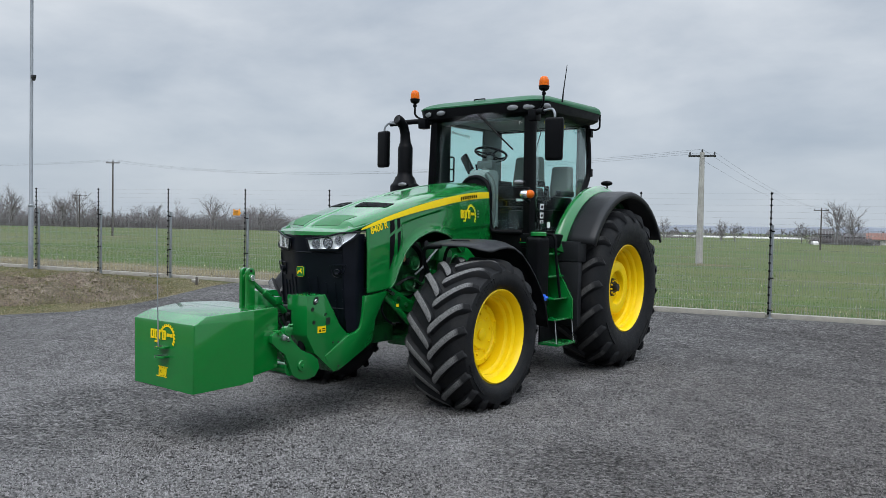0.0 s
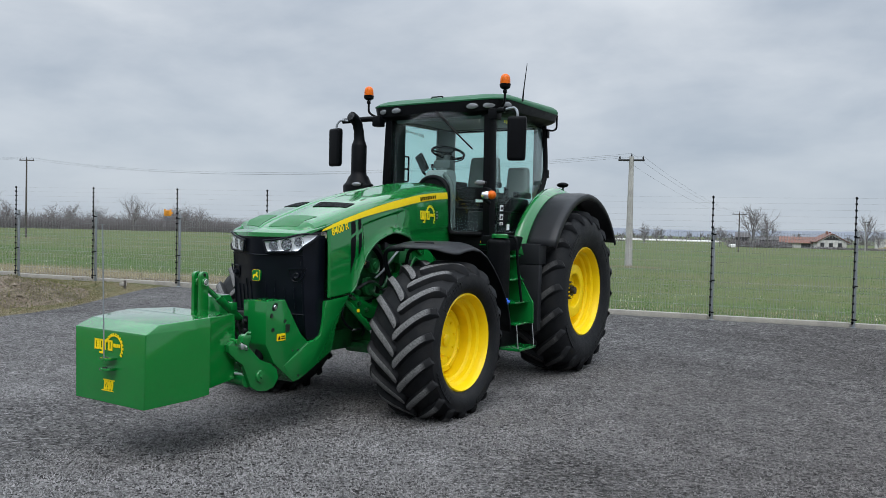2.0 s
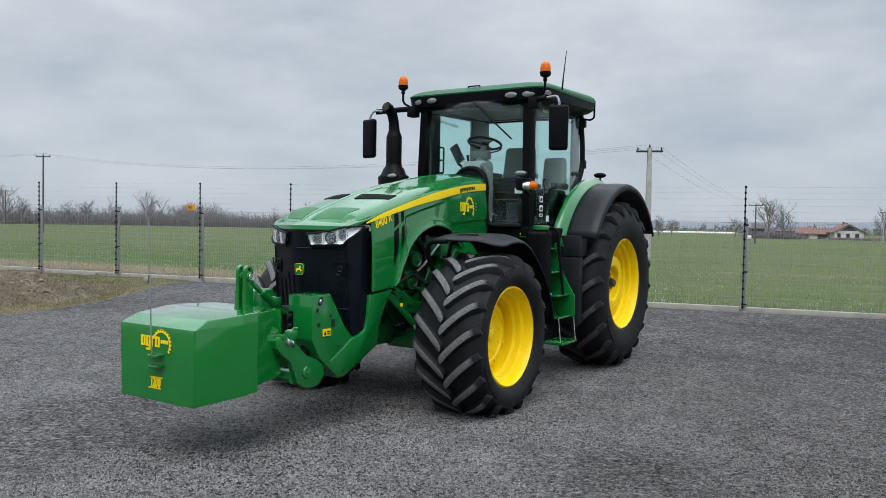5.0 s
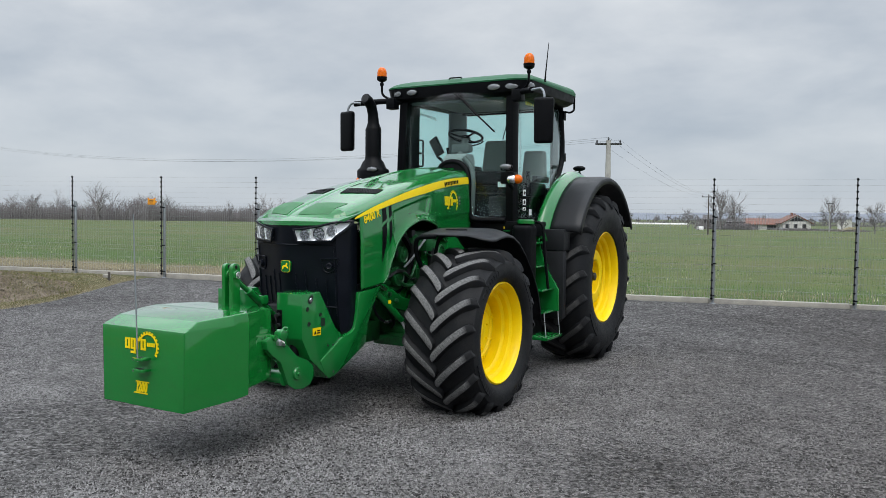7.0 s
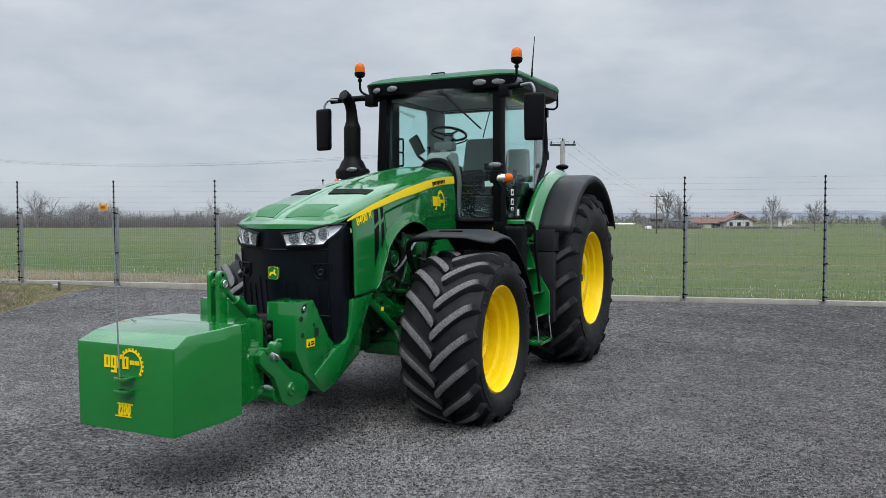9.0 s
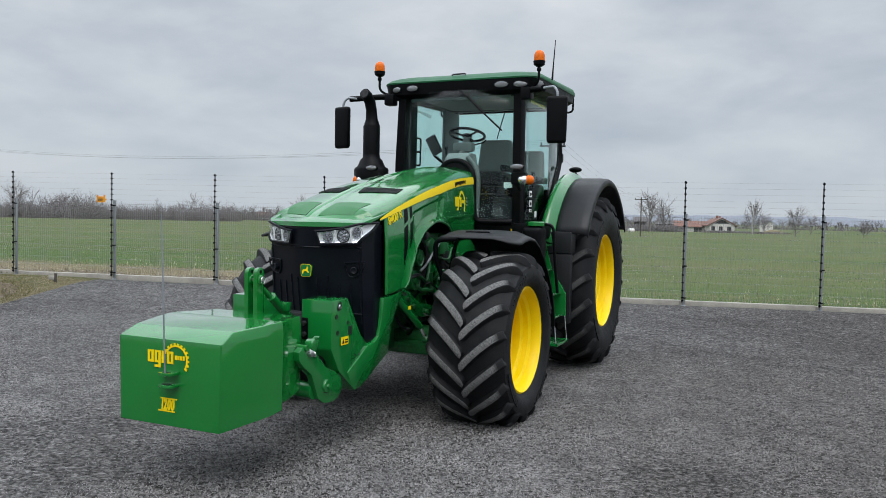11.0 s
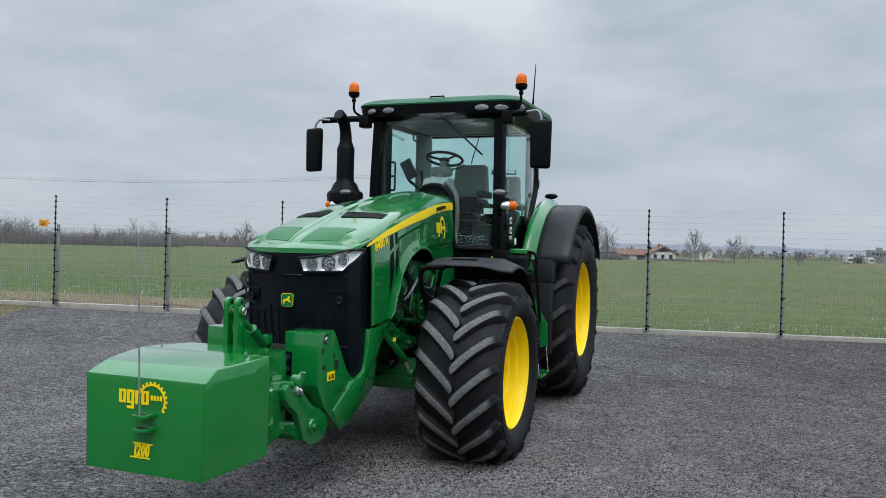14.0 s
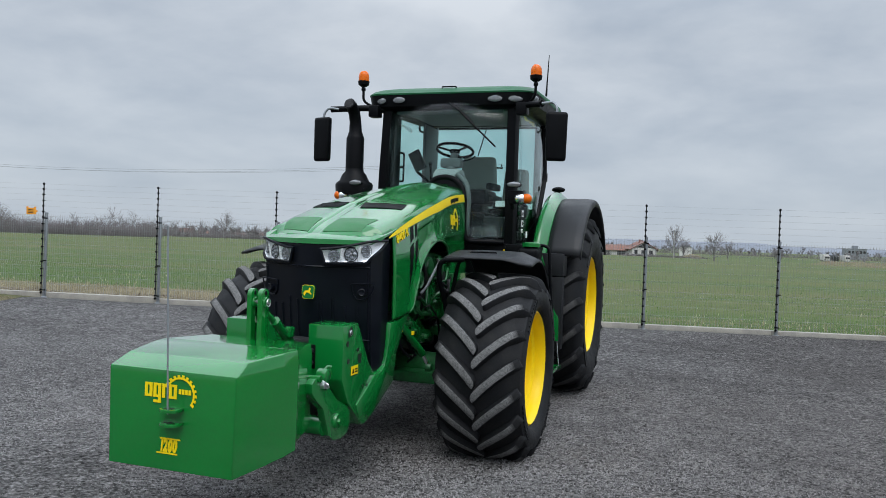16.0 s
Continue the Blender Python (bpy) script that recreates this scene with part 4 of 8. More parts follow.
    rows_ = []
    for bd in np.linspace(-6.2, -24, 40):
        t = min((-6.2 - bd) / 1.5, 1)
        d0 = 205 - 3.5 * min(-bd - 6, 14)
        row = []
        for dd, hh in ((0, -0.1), (3, 0.45), (7, 0.9), (13, 1.0), (20, -0.2)):
            x, y, z = bearing(bd, d0 + dd, (2.68, -9.34))
            row.append(eb.verts.new((x, y, z + 0.14 + hh * t * (1 + 0.5 * noise.noise(Vector((bd * 1.7, dd * 0.2, 4)))))))
        rows_.append(row)
    for r0, r1 in zip(rows_, rows_[1:]):
        for i in range(4):
            eb.faces.new((r0[i], r0[i + 1], r1[i + 1], r1[i]))
    bmesh.ops.recalc_face_normals(eb, faces=eb.faces)
    tagged(part("embankment", eb, SOIL, smooth=60), "low brown bank of rough ground at the field's end", "bank", kind="structure")
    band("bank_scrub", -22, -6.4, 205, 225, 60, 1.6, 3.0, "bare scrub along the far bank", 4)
    for k, (bd, h, col) in enumerate(((-7.37, 2.6, PLASTER), (-7.89, 2.2, DARKW), (-8.58, 2.4, PLASTER))):
        x, y, z = bearing(bd, 330, (2.68, -9.34))
        tr = thing("parked_truck", (x, y, z), "pale truck far off behind the field", "truck", rz=8)
        part("cargo_box", box(-1.3, 1.3, 0, 6, 0.8, 1.0 + h, bev=0.05), col, tr, smooth=0)
        part("cab", box(-1.2, 1.2, -1.8, -0.1, 0.5, 2.8, bev=0.15), col, tr)
        tr.scale = (0.78, 0.78, 0.78)
        part("windscreen", box(-1.0, 1.0, -1.84, -1.80, 1.6, 2.5), DARKW, tr, smooth=0)
        for sx in (-1, 1):
            for yy in (-1.0, 4.5):
                part("wheel", lathe([(0.0, -0.15), (0.5, -0.15), (0.5, 0.15), (0.0, 0.15)], axis=0, n=12, at=(sx * 1.05, yy, 0.3)), RUBBER, tr)
    # white car by the far trees
    x, y, z = bearing(11.2, 215)
    car = thing("white_car", (x, y, z), "white car parked at the field edge", "car", rz=25)
    part("body", prism([(-2.1, 0.3), (2.1, 0.3), (2.1, 0.9), (1.2, 1.0), (0.6, 1.5), (-1.2, 1.5), (-1.9, 0.95)], 0, -0.85, 0.85, bev=0.06), PLASTER, car)
    for sx in (-0.8, 0.8):
        for yy in (-1.3, 1.3):
            part("wheel", lathe([(0.0, -0.1), (0.32, -0.1), (0.32, 0.1), (0.0, 0.1)], axis=0, n=12, at=(sx, yy, 0.32)), RUBBER, car)

    car.scale = (0.72, 0.72, 0.72)
    # power poles and lines
    def power_pole(bd, d, h, mat, r, label, yaw, arm=1.6):
        x, y, z = bearing(bd, d)
        pole = thing("power_pole", (x, y, z), label, "pole", "power line", rz=yaw)
        part("shaft", tube([(0, 0, -0.4), (0, 0, h)], [r, r * 0.6], 8), mat, pole)
        part("crossarm", box(-arm / 2, arm / 2, -0.06, 0.06, h - 0.30, h - 0.18, bev=0.01), DULL if mat is POLEC else mat, pole)
        for k, u in enumerate((-arm / 2 + 0.1, 0, arm / 2 - 0.1)):
            part("insulator", lathe([(0.0, 0.0), (0.05, 0.02), (0.06, 0.1), (0.03, 0.2), (0.0, 0.22)], n=8, at=(u, 0, h - 0.18 if u else h)), DULL, pole)
        c, s = math.cos(radians(yaw)), math.sin(radians(yaw))
        return [Vector((x + u * c, y + u * s, z + zz)) for u, zz in ((-arm / 2 + 0.1, h + 0.02), (0, h + 0.2), (arm / 2 - 0.1, h + 0.02))]
    A = power_pole(59.83, 113, 10.2, WOODP, 0.14, "dark wooden power pole with a crossarm", 30, 1.9)
    B = power_pole(18.49, 53, 7.38, POLEC, 0.25, "tapered concrete power pole with a steel crossarm", 20, 1.7)
    C = power_pole(10.85, 138, 6.7, WOODP, 0.13, "dark power pole with a crossarm at the field edge", 12, 2.2)
    power_pole(61.86, 250, 9.7, WOODP, 0.16, "dark wooden power pole before the woods", 30, 4.6)
    D = power_pole(75.0, 190, 12.5, WOODP, 0.16, "dark wooden power pole with a crossarm", 30, 2.6)
    power_pole(3.1, 215, 7.5, POLEC, 0.14, "thin pale power pole near the farmhouse", 12, 1.6)
    line = thing("power_line", (B[1].x, B[1].y, B[1].z - 7.0), "thin sagging overhead power wires", "cable")
    back = Vector(line.location)
    for P0, P1, sag in ((A, B, 1.6), (B, C, 0.9), (D, A, 0.8)):
        for p, q in zip(P0, P1):
            part("wire", tube([p.lerp(q, t) - Vector((0, 0, sag * 4 * t * (1 - t))) - back for t in np.linspace(0, 1, 17)], 0.0065, 3, caps=False), DULL, line, smooth=0)


def scatter_mesh(name, places, sizes, turns, shape, faces, material, label, category):
    """Many small copies of one low shape as one mesh: places (n, 3), sizes (n, 3), turns (n,)."""
    n, k = len(places), len(shape)
    rs = np.random.RandomState(len(name))
    v = shape[None] * (1 + rs.uniform(-0.25, 0.25, (n, k, 1))) * sizes[:, None, :]
    c, s = np.cos(turns)[:, None], np.sin(turns)[:, None]
    x, y = v[..., 0] * c - v[..., 1] * s, v[..., 0] * s + v[..., 1] * c
    pts = np.stack([x, y, v[..., 2]], -1) + places[:, None, :]
    f = (faces[None] + (np.arange(n) * k)[:, None, None]).reshape(-1, faces.shape[1])
    me = bpy.data.meshes.new(name)
    me.vertices.add(n * k)
    me.vertices.foreach_set("co", pts.astype(np.float32).ravel())
    me.loops.add(f.size)
    me.loops.foreach_set("vertex_index", f.astype(np.int32).ravel())
    me.polygons.add(len(f))
    me.polygons.foreach_set("loop_start", np.arange(0, f.size, f.shape[1], dtype=np.int32))
    me.update(calc_edges=True)
    me.materials.append(material)
    return tagged(new(name, me), label, category, kind="stuff")


def build_stones():
    rs = np.random.RandomState(3)
    shape = np.array([(1, 0, -0.5), (0.1, 1, -0.45), (-1, 0.1, -0.5), (0, -1, -0.45), (0.2, 0.15, 0.95)])
    faces = np.array([(0, 1, 4), (1, 2, 4), (2, 3, 4), (3, 0, 4)])
    # thickest in the open part of the yard before the tractor
    n, m = 95000, 185000
    y = np.concatenate([6.0 - 12.8 * rs.beta(1.5, 1.15, n), -7.2 + 8.4 * rs.beta(1.0, 1.7, m)])
    x = np.concatenate([rs.uniform(-9.5, 10.5, n), rs.normal(1.0, 3.4, m)])
    keep = (y < fence_y(x) - 0.15) & ~((x < -8.8) & (y > -4))
    x, y = x[keep], y[keep]
    r = 0.0036 + 0.0085 * rs.beta(1.2, 4.2, len(x))
    z = np.array([yard_rise(a, b) for a, b in zip(x, y)]) + r * 0.25
    sizes = np.stack([r * rs.uniform(0.9, 1.5, len(x)), r * rs.uniform(0.7, 1.1, len(x)), r * rs.uniform(0.7, 1.3, len(x))], -1)
    scatter_mesh("loose_gravel", np.stack([x, y, z], -1), sizes, rs.uniform(0, 6.28, len(x)), shape, faces, STONE, "loose grey crushed stones lying on the yard", "gravel")


def build_grass():
    rs = np.random.RandomState(11)
    blade = np.array([(-0.5, 0, 0), (0.5, 0, 0), (0.1, 0.25, 1.0)])
    tri = np.array([(0, 1, 2)])

    def blades(name, x, y, z, h, w, material, label, category):
        n = len(x)
        hh = h * rs.uniform(0.5, 1.3, n)
        sizes = np.stack([w * rs.uniform(0.7, 1.4, n), hh * rs.uniform(-1.6, 1.6, n), hh], -1)
        scatter_mesh(name, np.stack([x, y, z], -1), sizes, rs.uniform(0, 6.28, n), blade, tri, material, label, category)
    # crop rows in the field behind the kerb
    n = 150000
    s = 0.25 + 75 * rs.beta(0.65, 4.2, n)
    u = rs.uniform(-1, 1, n) * (26 + 0.5 * s) - 9
    keep = (u > -7 + rs.normal(0, 1, n)) | (s > 3.6 + rs.normal(0, 0.7, n))
    s, u = s[keep], u[keep]
    x, y = u - 0.2177 * s, 6.33 + 0.223 * u + 0.976 * s
    z = np.interp(s, [0.1, 6, 20, 42, 100], [0.14, 0.09, -0.11, -0.48, -0.81]) - 0.01 + 0.005 * np.maximum(-x, 0) * np.maximum(1 - s / 30, 0)
    blades("crop", x, y, z, 0.03 + 0.0 * s, 0.018 + 0.0014 * s, CROP, "low green blades of young crop", "grass")
    # pale dead straws standing in the crop
    n = 2000
    u = rs.uniform(-34, 16, n)
    s = 0.3 + 16 * rs.beta(0.8, 2.2, n)
    patch = np.array([noise.noise(Vector((p * 0.35, q * 0.35, 9))) for p, q in zip(u, s)])
    u, s = u[patch > -0.05], s[patch > -0.05]
    x, y = u - 0.2177 * s, 6.33 + 0.223 * u + 0.976 * s
    blades("dead_stalks", x, y, np.interp(s, [0.1, 6, 20], [0.14, 0.09, -0.11]) + 0.005 * np.maximum(-x, 0), 0.075, 0.016, leaf_mat("pale_stalks", (0.45, 0.42, 0.28), (0.75, 0.72, 0.52)), "pale dead stalks standing among the crop", "straw")
    # straw behind the kerb, most of it on the far stretch
    n = 34000
    u = np.concatenate([rs.uniform(-32, -5, n * 3 // 4), rs.uniform(-6, 14, n // 9)])
    s = 0.15 + np.where(u < -6, 4.5, 3.0) * rs.beta(0.9, 1.6, len(u))
    x, y = u - 0.2177 * s, 6.33 + 0.223 * u + 0.976 * s
    z = np.interp(s, [0.1, 6], [0.14, 0.09]) + 0.005 * np.maximum(-x, 0) * (1 - s / 30)
    blades("dry_straw", x, y, z, np.where(rs.rand(len(u)) < 0.03, 0.22, 0.05), 0.014, STRAW, "pale dry straw and grass stubble along the kerb", "straw")
    # grass and straw on the bank, thickest along the gravel and the kerb
    def on_bank(n, kmax, pow_):
        y = rs.uniform(-7, 3.7, n)
        k = kmax * rs.rand(n) ** pow_
        x = np.array([bank_edge(v) for v in y]) - k
        clear = y < 6.33 + 0.223 * x - 0.45
        x, y, k = x[clear], y[clear], k[clear]
        return x, y, np.array([bank_z(p, q, r) for p, q, r in zip(x, y, k)])
    x, y, z = on_bank(26000, 1.1, 1.6)
    blades("bank_straw", x, y, z, 0.018, 0.013, STRAW, "dry straw-coloured grass on the bank", "grass")
    x, y, z = on_bank(60000, 12.0, 0.9)
    blades("bank_grass", x, y, z, 0.022, 0.014, leaf_mat("bank_grass_blades", (0.072, 0.085, 0.024), (0.19, 0.172, 0.072)), "short tufts of half-dry grass on the bank", "grass")
    x, y, z = on_bank(1500, 10.0, 0.8)
    shape = np.array([(1, 0, 0), (0.1, 1, 0.1), (-1, 0.1, 0), (0, -1, 0), (0.15, 0.1, 0.7), (-0.1, 0, -0.7)])
    faces = np.array([(0, 1, 4), (1, 2, 4), (2, 3, 4), (3, 0, 4), (1, 0, 5), (2, 1, 5), (3, 2, 5), (0, 3, 5)])
    r = 0.012 + 0.045 * rs.beta(1.2, 4, len(x))
    scatter_mesh("soil_clods", np.stack([x, y, z], -1), np.stack([r * 1.2, r, r * 0.8], -1), rs.uniform(0, 6.28, len(x)), shape, faces, CLOD, "brown clods of soil on the bank", "soil")
    n = 1300
    t, q = rs.uniform(0, 6.28, n), rs.rand(n) ** 0.6 * 1.02
    x, y = -12.1 + 2.3 * q * np.cos(t), -1.3 + 3.1 * q * np.sin(t)
    z = np.array([bank_z(p, w, bank_edge(w) - p) + max(heap_z(p, w), 0) for p, w in zip(x, y)])
    r = 0.012 + 0.065 * rs.beta(1.1, 4.5, n)
    scatter_mesh("earth_clods", np.stack([x, y, z], -1), np.stack([r * 1.2, r, r * 0.8], -1), rs.uniform(0, 6.28, n), shape, faces, CLOD, "brown clods of earth on the heap", "soil")
    n = 7000
    t, q = rs.uniform(0, 6.28, n), rs.rand(n) ** 0.35 * 1.1
    x, y = -12.1 + 2.3 * q * np.cos(t), -1.3 + 3.1 * q * np.sin(t)
    z = np.array([bank_z(p, w, bank_edge(w) - p) + max(heap_z(p, w), 0) for p, w in zip(x, y)])
    blades("heap_grass", x, y, z, 0.05, 0.014, leaf_mat("heap_grass_blades", (0.085, 0.095, 0.034), (0.22, 0.19, 0.09)), "thin half-dry grass growing over the heap", "grass")
    # low heaps of clods beyond the kerb
    n = 2600
    u = rs.uniform(-24, -5, n)
    s = np.abs(0.7 + 0.35 * np.sin(u * 1.9) + rs.normal(0, 0.25, n))
    x, y = u - 0.2177 * s, 6.33 + 0.223 * u + 0.976 * s
    r = 0.015 + 0.05 * rs.beta(1.2, 4, n)
    scatter_mesh("field_clods", np.stack([x, y, 0.15 + 0.005 * -x + 0 * u], -1), np.stack([r * 1.3, r, r * 0.8], -1), rs.uniform(0, 6.28, n), shape, faces, CLOD, "brown clods of soil behind the kerb", "soil")


def build_verge():
    """Dry stubble between the kerb and the crop."""
    bm = bmesh.new()
    rows = []
    for u in np.arange(-40, -3.9, 0.6):
        row = []
        wide = 3.6 * min((-3.6 - u) / 4.0, 1) ** 0.6 + 0.5 * noise.noise(Vector((u * 0.7, 0, 0)))
        for t in np.linspace(0, 1, 9):
            s = 0.13 + t * max(wide, 0.1)
            x, y = u - 0.2177 * s, 6.33 + 0.223 * u + 0.976 * s
            row.append(bm.verts.new((x, y, fall(s) + 0.146 + 0.005 * max(-u, 0) + 0.03 * t * (1 - t) * noise.noise(Vector((x, y, 0))))))
        rows.append(row)
    for r0, r1 in zip(rows, rows[1:]):
        for i in range(8):
            bm.faces.new((r0[i], r1[i], r1[i + 1], r0[i + 1]))
    bmesh.ops.recalc_face_normals(bm, faces=bm.faces)
    return tagged(part("verge", bm, VERGE, smooth=60), "strip of dry stubble behind the kerb", "stubble", kind="structure")


build_ground()
build_verge()
build_yard()
build_stones()
build_grass()
build_bank()
build_heap()
build_kerb()
build_fence()
build_mast()
build_stake()
build_pole_patch(18.3, 51, 2.6, 1.9)
build_pole_patch(59.6, 111, 5.5, 3.0)
build_far()

# ---- the tractor: forward is -y, its left side +x, rear axle over y = 0 ----
tractor = thing("tractor", (0, 0, 0), "large green farm tractor with yellow wheels and black fenders", "tractor")


def build_wheel(side, y, zc, R, hw, cx, lip_r, lip_x, lugs, rear, clock):
    """A wheel with its rim, tyre and hub; side is 1 for the left, -1 for the right."""
    sx = side
    # rim: lip, stepped barrel and disc
    r = lip_r
    deep = lip_x - (0.235 if not rear else 0.27)
    foot = deep - (0.0 if rear else 0.08)
    inner = [(r - 0.014, lip_x - 0.012), (r - 0.024, lip_x - 0.03), (r - 0.030, lip_x - 0.060), (r - 0.034, lip_x - 0.085), (r - 0.052, lip_x - 0.092), (r - 0.066, lip_x - 0.104), (r - 0.070, lip_x - 0.150), (r - 0.088, lip_x - 0.158), (r - 0.10, lip_x - 0.172), (r - 0.102, lip_x - 0.22), (r - 0.112, foot + 0.006), (r - 0.125, foot)]
    bm2 = bmesh.new()
    rings = []
    for q in inner:
        rings.append([bm2.verts.new((sx * q[1], q[0] * math.cos(2 * math.pi * j / 72), q[0] * math.sin(2 * math.pi * j / 72))) for j in range(72)])
    for a, b in zip(rings, rings[1:]):
        for j in range(72):
            f = (a[j], a[(j + 1) % 72], b[(j + 1) % 72], b[j])
            bm2.faces.new(f if sx > 0 else tuple(reversed(f)))
    # outer lip as its own bead
    add_lathe(bm2, [(r - 0.016, sx * (lip_x - 0.014)), (r - 0.004, sx * (lip_x + 0.004)), (r + 0.01, sx * (lip_x - 0.006)), (r + 0.004, sx * (lip_x - 0.03))], axis=0, n=72, closed=True)
    # disc
    if rear:
        dprof = [(r - 0.12, deep), (r - 0.15, deep - 0.01), (0.372, deep - 0.008), (0.360, deep + 0.02), (0.346, deep + 0.105), (0.336, deep + 0.128), (0.318, deep + 0.136), (0.225, deep + 0.132), (0.212, deep + 0.122), (0.205, deep + 0.05), (0.0, deep + 0.05)]
    else:
        dprof = [(r - 0.12, foot), (r - 0.13, foot), (0.322, foot + 0.012), (0.318, deep - 0.02), (0.310, deep - 0.004), (0.298, deep), (0.262, deep + 0.002), (0.25, deep - 0.014), (0.165, deep - 0.018), (0.14, deep + 0.012), (0.0, deep + 0.014)]
    add_lathe(bm2, [(a, sx * b) for a, b in dprof], axis=0, n=48)
    wheel = part("wheel", bm2, YELLOW, tractor, "yellow steel wheel with a deep dished rim", 28)
    wheel.location = (0, y, zc)
    # hub and bolts
    hb = bmesh.new()
    if rear:
        add_lathe(hb, [(0.0, sx * (deep + 0.150)), (0.044, sx * (deep + 0.147)), (0.05, sx * (deep + 0.138)), (0.05, sx * (deep + 0.085)), (0.115, sx * (deep + 0.082)), (0.118, sx * (deep + 0.072)), (0.118, sx * (deep + 0.045))], axis=0, n=24)
    else:
        add_lathe(hb, [(0.0, sx * (deep + 0.04)), (0.05, sx * (deep + 0.038)), (0.06, sx * (deep + 0.03)), (0.06, sx * (deep + 0.01))], axis=0, n=20)
    part("hub_cap", hb, DULL if rear else YELLOW, wheel, "dark round axle end" if rear else "")
    bolt = None
    for ring_r, cnt, ph, bx_, br_ in ((0.090 if rear else 0.205, 10, 0.3, deep + (0.105 if rear else 0.004), 0.012), (0.395 if rear else 0.279, 8, 0.5, deep + (0.015 if rear else 0.018), 0.016)):
        bolt = None
        for k in range(cnt):
            t = 2 * math.pi * (k + ph) / cnt
            if bolt is None:
                bolt = part("wheel_bolt", lathe([(0.0, sx * bx_), (br_, sx * (bx_ - 0.003)), (br_, sx * (bx_ - 0.06))], axis=0, n=6), YELLOW, wheel)
                ob = bolt
            else:
                ob = new("wheel_bolt", bolt.data)
                ob.parent = wheel
            ob.location = (0, ring_r * math.cos(t), ring_r * math.sin(t))
    # tyre carcass
    base = R - 0.05
    tb = bmesh.new()
    half = [(lip_r + 0.0, hw - 0.05), (lip_r + 0.02, hw - 0.015), (lip_r + (base - lip_r) * 0.25, hw + 0.022), (lip_r + (base - lip_r) * 0.5, hw + 0.03), (lip_r + (base - lip_r) * 0.72, hw + 0.012), (base - 0.055, hw - 0.03), (base - 0.018, hw - 0.075), (base - 0.004, hw * 0.55), (base + 0.004, 0.0)]
    prof = half + [(a, -b) for a, b in reversed(half[:-1])]
    n = 96
    rings = []
    for a, b in prof:
        rings.append([tb.verts.new((cx * sx + b * sx, -a * math.cos(2 * math.pi * j / n), a * math.sin(2 * math.pi * j / n))) for j in range(n)])
    for a, b in zip(rings, rings[1:]):
        for j in range(n):
            tb.faces.new((a[j], a[(j + 1) % n], b[(j + 1) % n], b[j]))
    # chevron lugs: from the middle out over the shoulder
    rad_at = lerp_table([(0, base + 0.004), (hw * 0.55, base - 0.004), (hw - 0.075, base - 0.018), (hw - 0.03, base - 0.055), (hw + 0.012, lip_r + (base - lip_r) * 0.72)])
    top_at = lerp_table([(0, R), (hw * 0.6, R - 0.006), (hw - 0.06, R - 0.02), (hw - 0.01, R - 0.05), (hw + 0.02, lip_r + (base - lip_r) * 0.74)])
    swing = 0.425 * 0.77 / R * (hw / 0.33)
    steps = [0.0, 0.025, 0.07, 0.16, 0.32, 0.5, 0.66, 0.74, 0.8, 0.9, 1.0]
    wid = 0.042 if not rear else 0.047
    lug_mesh = {}
    worn = worn_tread(R, 0.42 if rear else 1.0)
    for s in (1, -1):
        lb = bmesh.new()
        secs = []
        for q in steps:
            u = -0.008 + q * (hw + 0.012 + 0.008)
            ang = swing * (q ** 0.82)
            w = wid * (0.55 if q < 0.01 else 0.88 if q < 0.03 else 1.04 - 0.1 * q)
            rb_, rt = rad_at(abs(u)) - 0.012, max(top_at(abs(u)), rad_at(abs(u)) + 0.004)
            dw = w / R
            ring = []
            for (rr, dd) in ((rb_, -1.45), (rt - 0.006, -1.05), (rt, -0.85), (rt, 0.85), (rt - 0.006, 1.05), (rb_, 1.45)):
                a2 = ang + dd * dw * 0.75
                uu = u - dd * w * 0.35
                ring.append(Vector((cx * sx + s * uu, -rr * math.cos(a2), rr * math.sin(a2))))
            secs.append(ring)
        vr = [[lb.verts.new(p) for p in ring] for ring in secs]
        for a, b, q in zip(vr, vr[1:], steps):
            for j in range(5):
                f = lb.faces.new((a[j], a[j + 1], b[j + 1], b[j]))
                if j == 2 and q < 0.95:
                    f.material_index = 1
        lb.faces.new(vr[0])
        lb.faces.new(list(reversed(vr[-1])))
        bmesh.ops.recalc_face_normals(lb, faces=lb.faces)
        lug_mesh[s] = lb
    # embossed blocks on the sidewall where the maker's writing stands
    for grp in (0.62, 2.2, 3.8, 5.3):
        for k in range(9):
            t = grp + k * 0.075 * 0.77 / R
            ra, rb2 = lip_r + (base - lip_r) * 0.42, lip_r + (base - lip_r) * 0.60
            xs = cx * sx + sx * (hw + 0.031)
            p = [Vector((xs - sx * 0.012, -rr * math.cos(t + d), rr * math.sin(t + d))) for rr, d in ((ra, 0), (rb2, 0), (rb2, 0.05), (ra, 0.05))]
            q = [v + Vector((sx * 0.013, 0, 0)) for v in p]
            vp, vq = [tb.verts.new(v) for v in p], [tb.verts.new(v) for v in q]
            tb.faces.new(vq)
            for j in range(4):
                tb.faces.new((vp[j], vp[(j + 1) % 4], vq[(j + 1) % 4], vq[j]))
    bmesh.ops.recalc_face_normals(tb, faces=tb.faces)
    for v in tb.verts:
        if v.co.z < -zc + 0.004:
            v.co.z = -zc + 0.004
            v.co.x += 0.012 * (1 if v.co.x > cx * sx else -1)
    tyre = part("tyre", tb, RUBBER, tractor, "black tractor tyre with dusty grey lugs", 35)
    tyre.location = (0, y, zc)
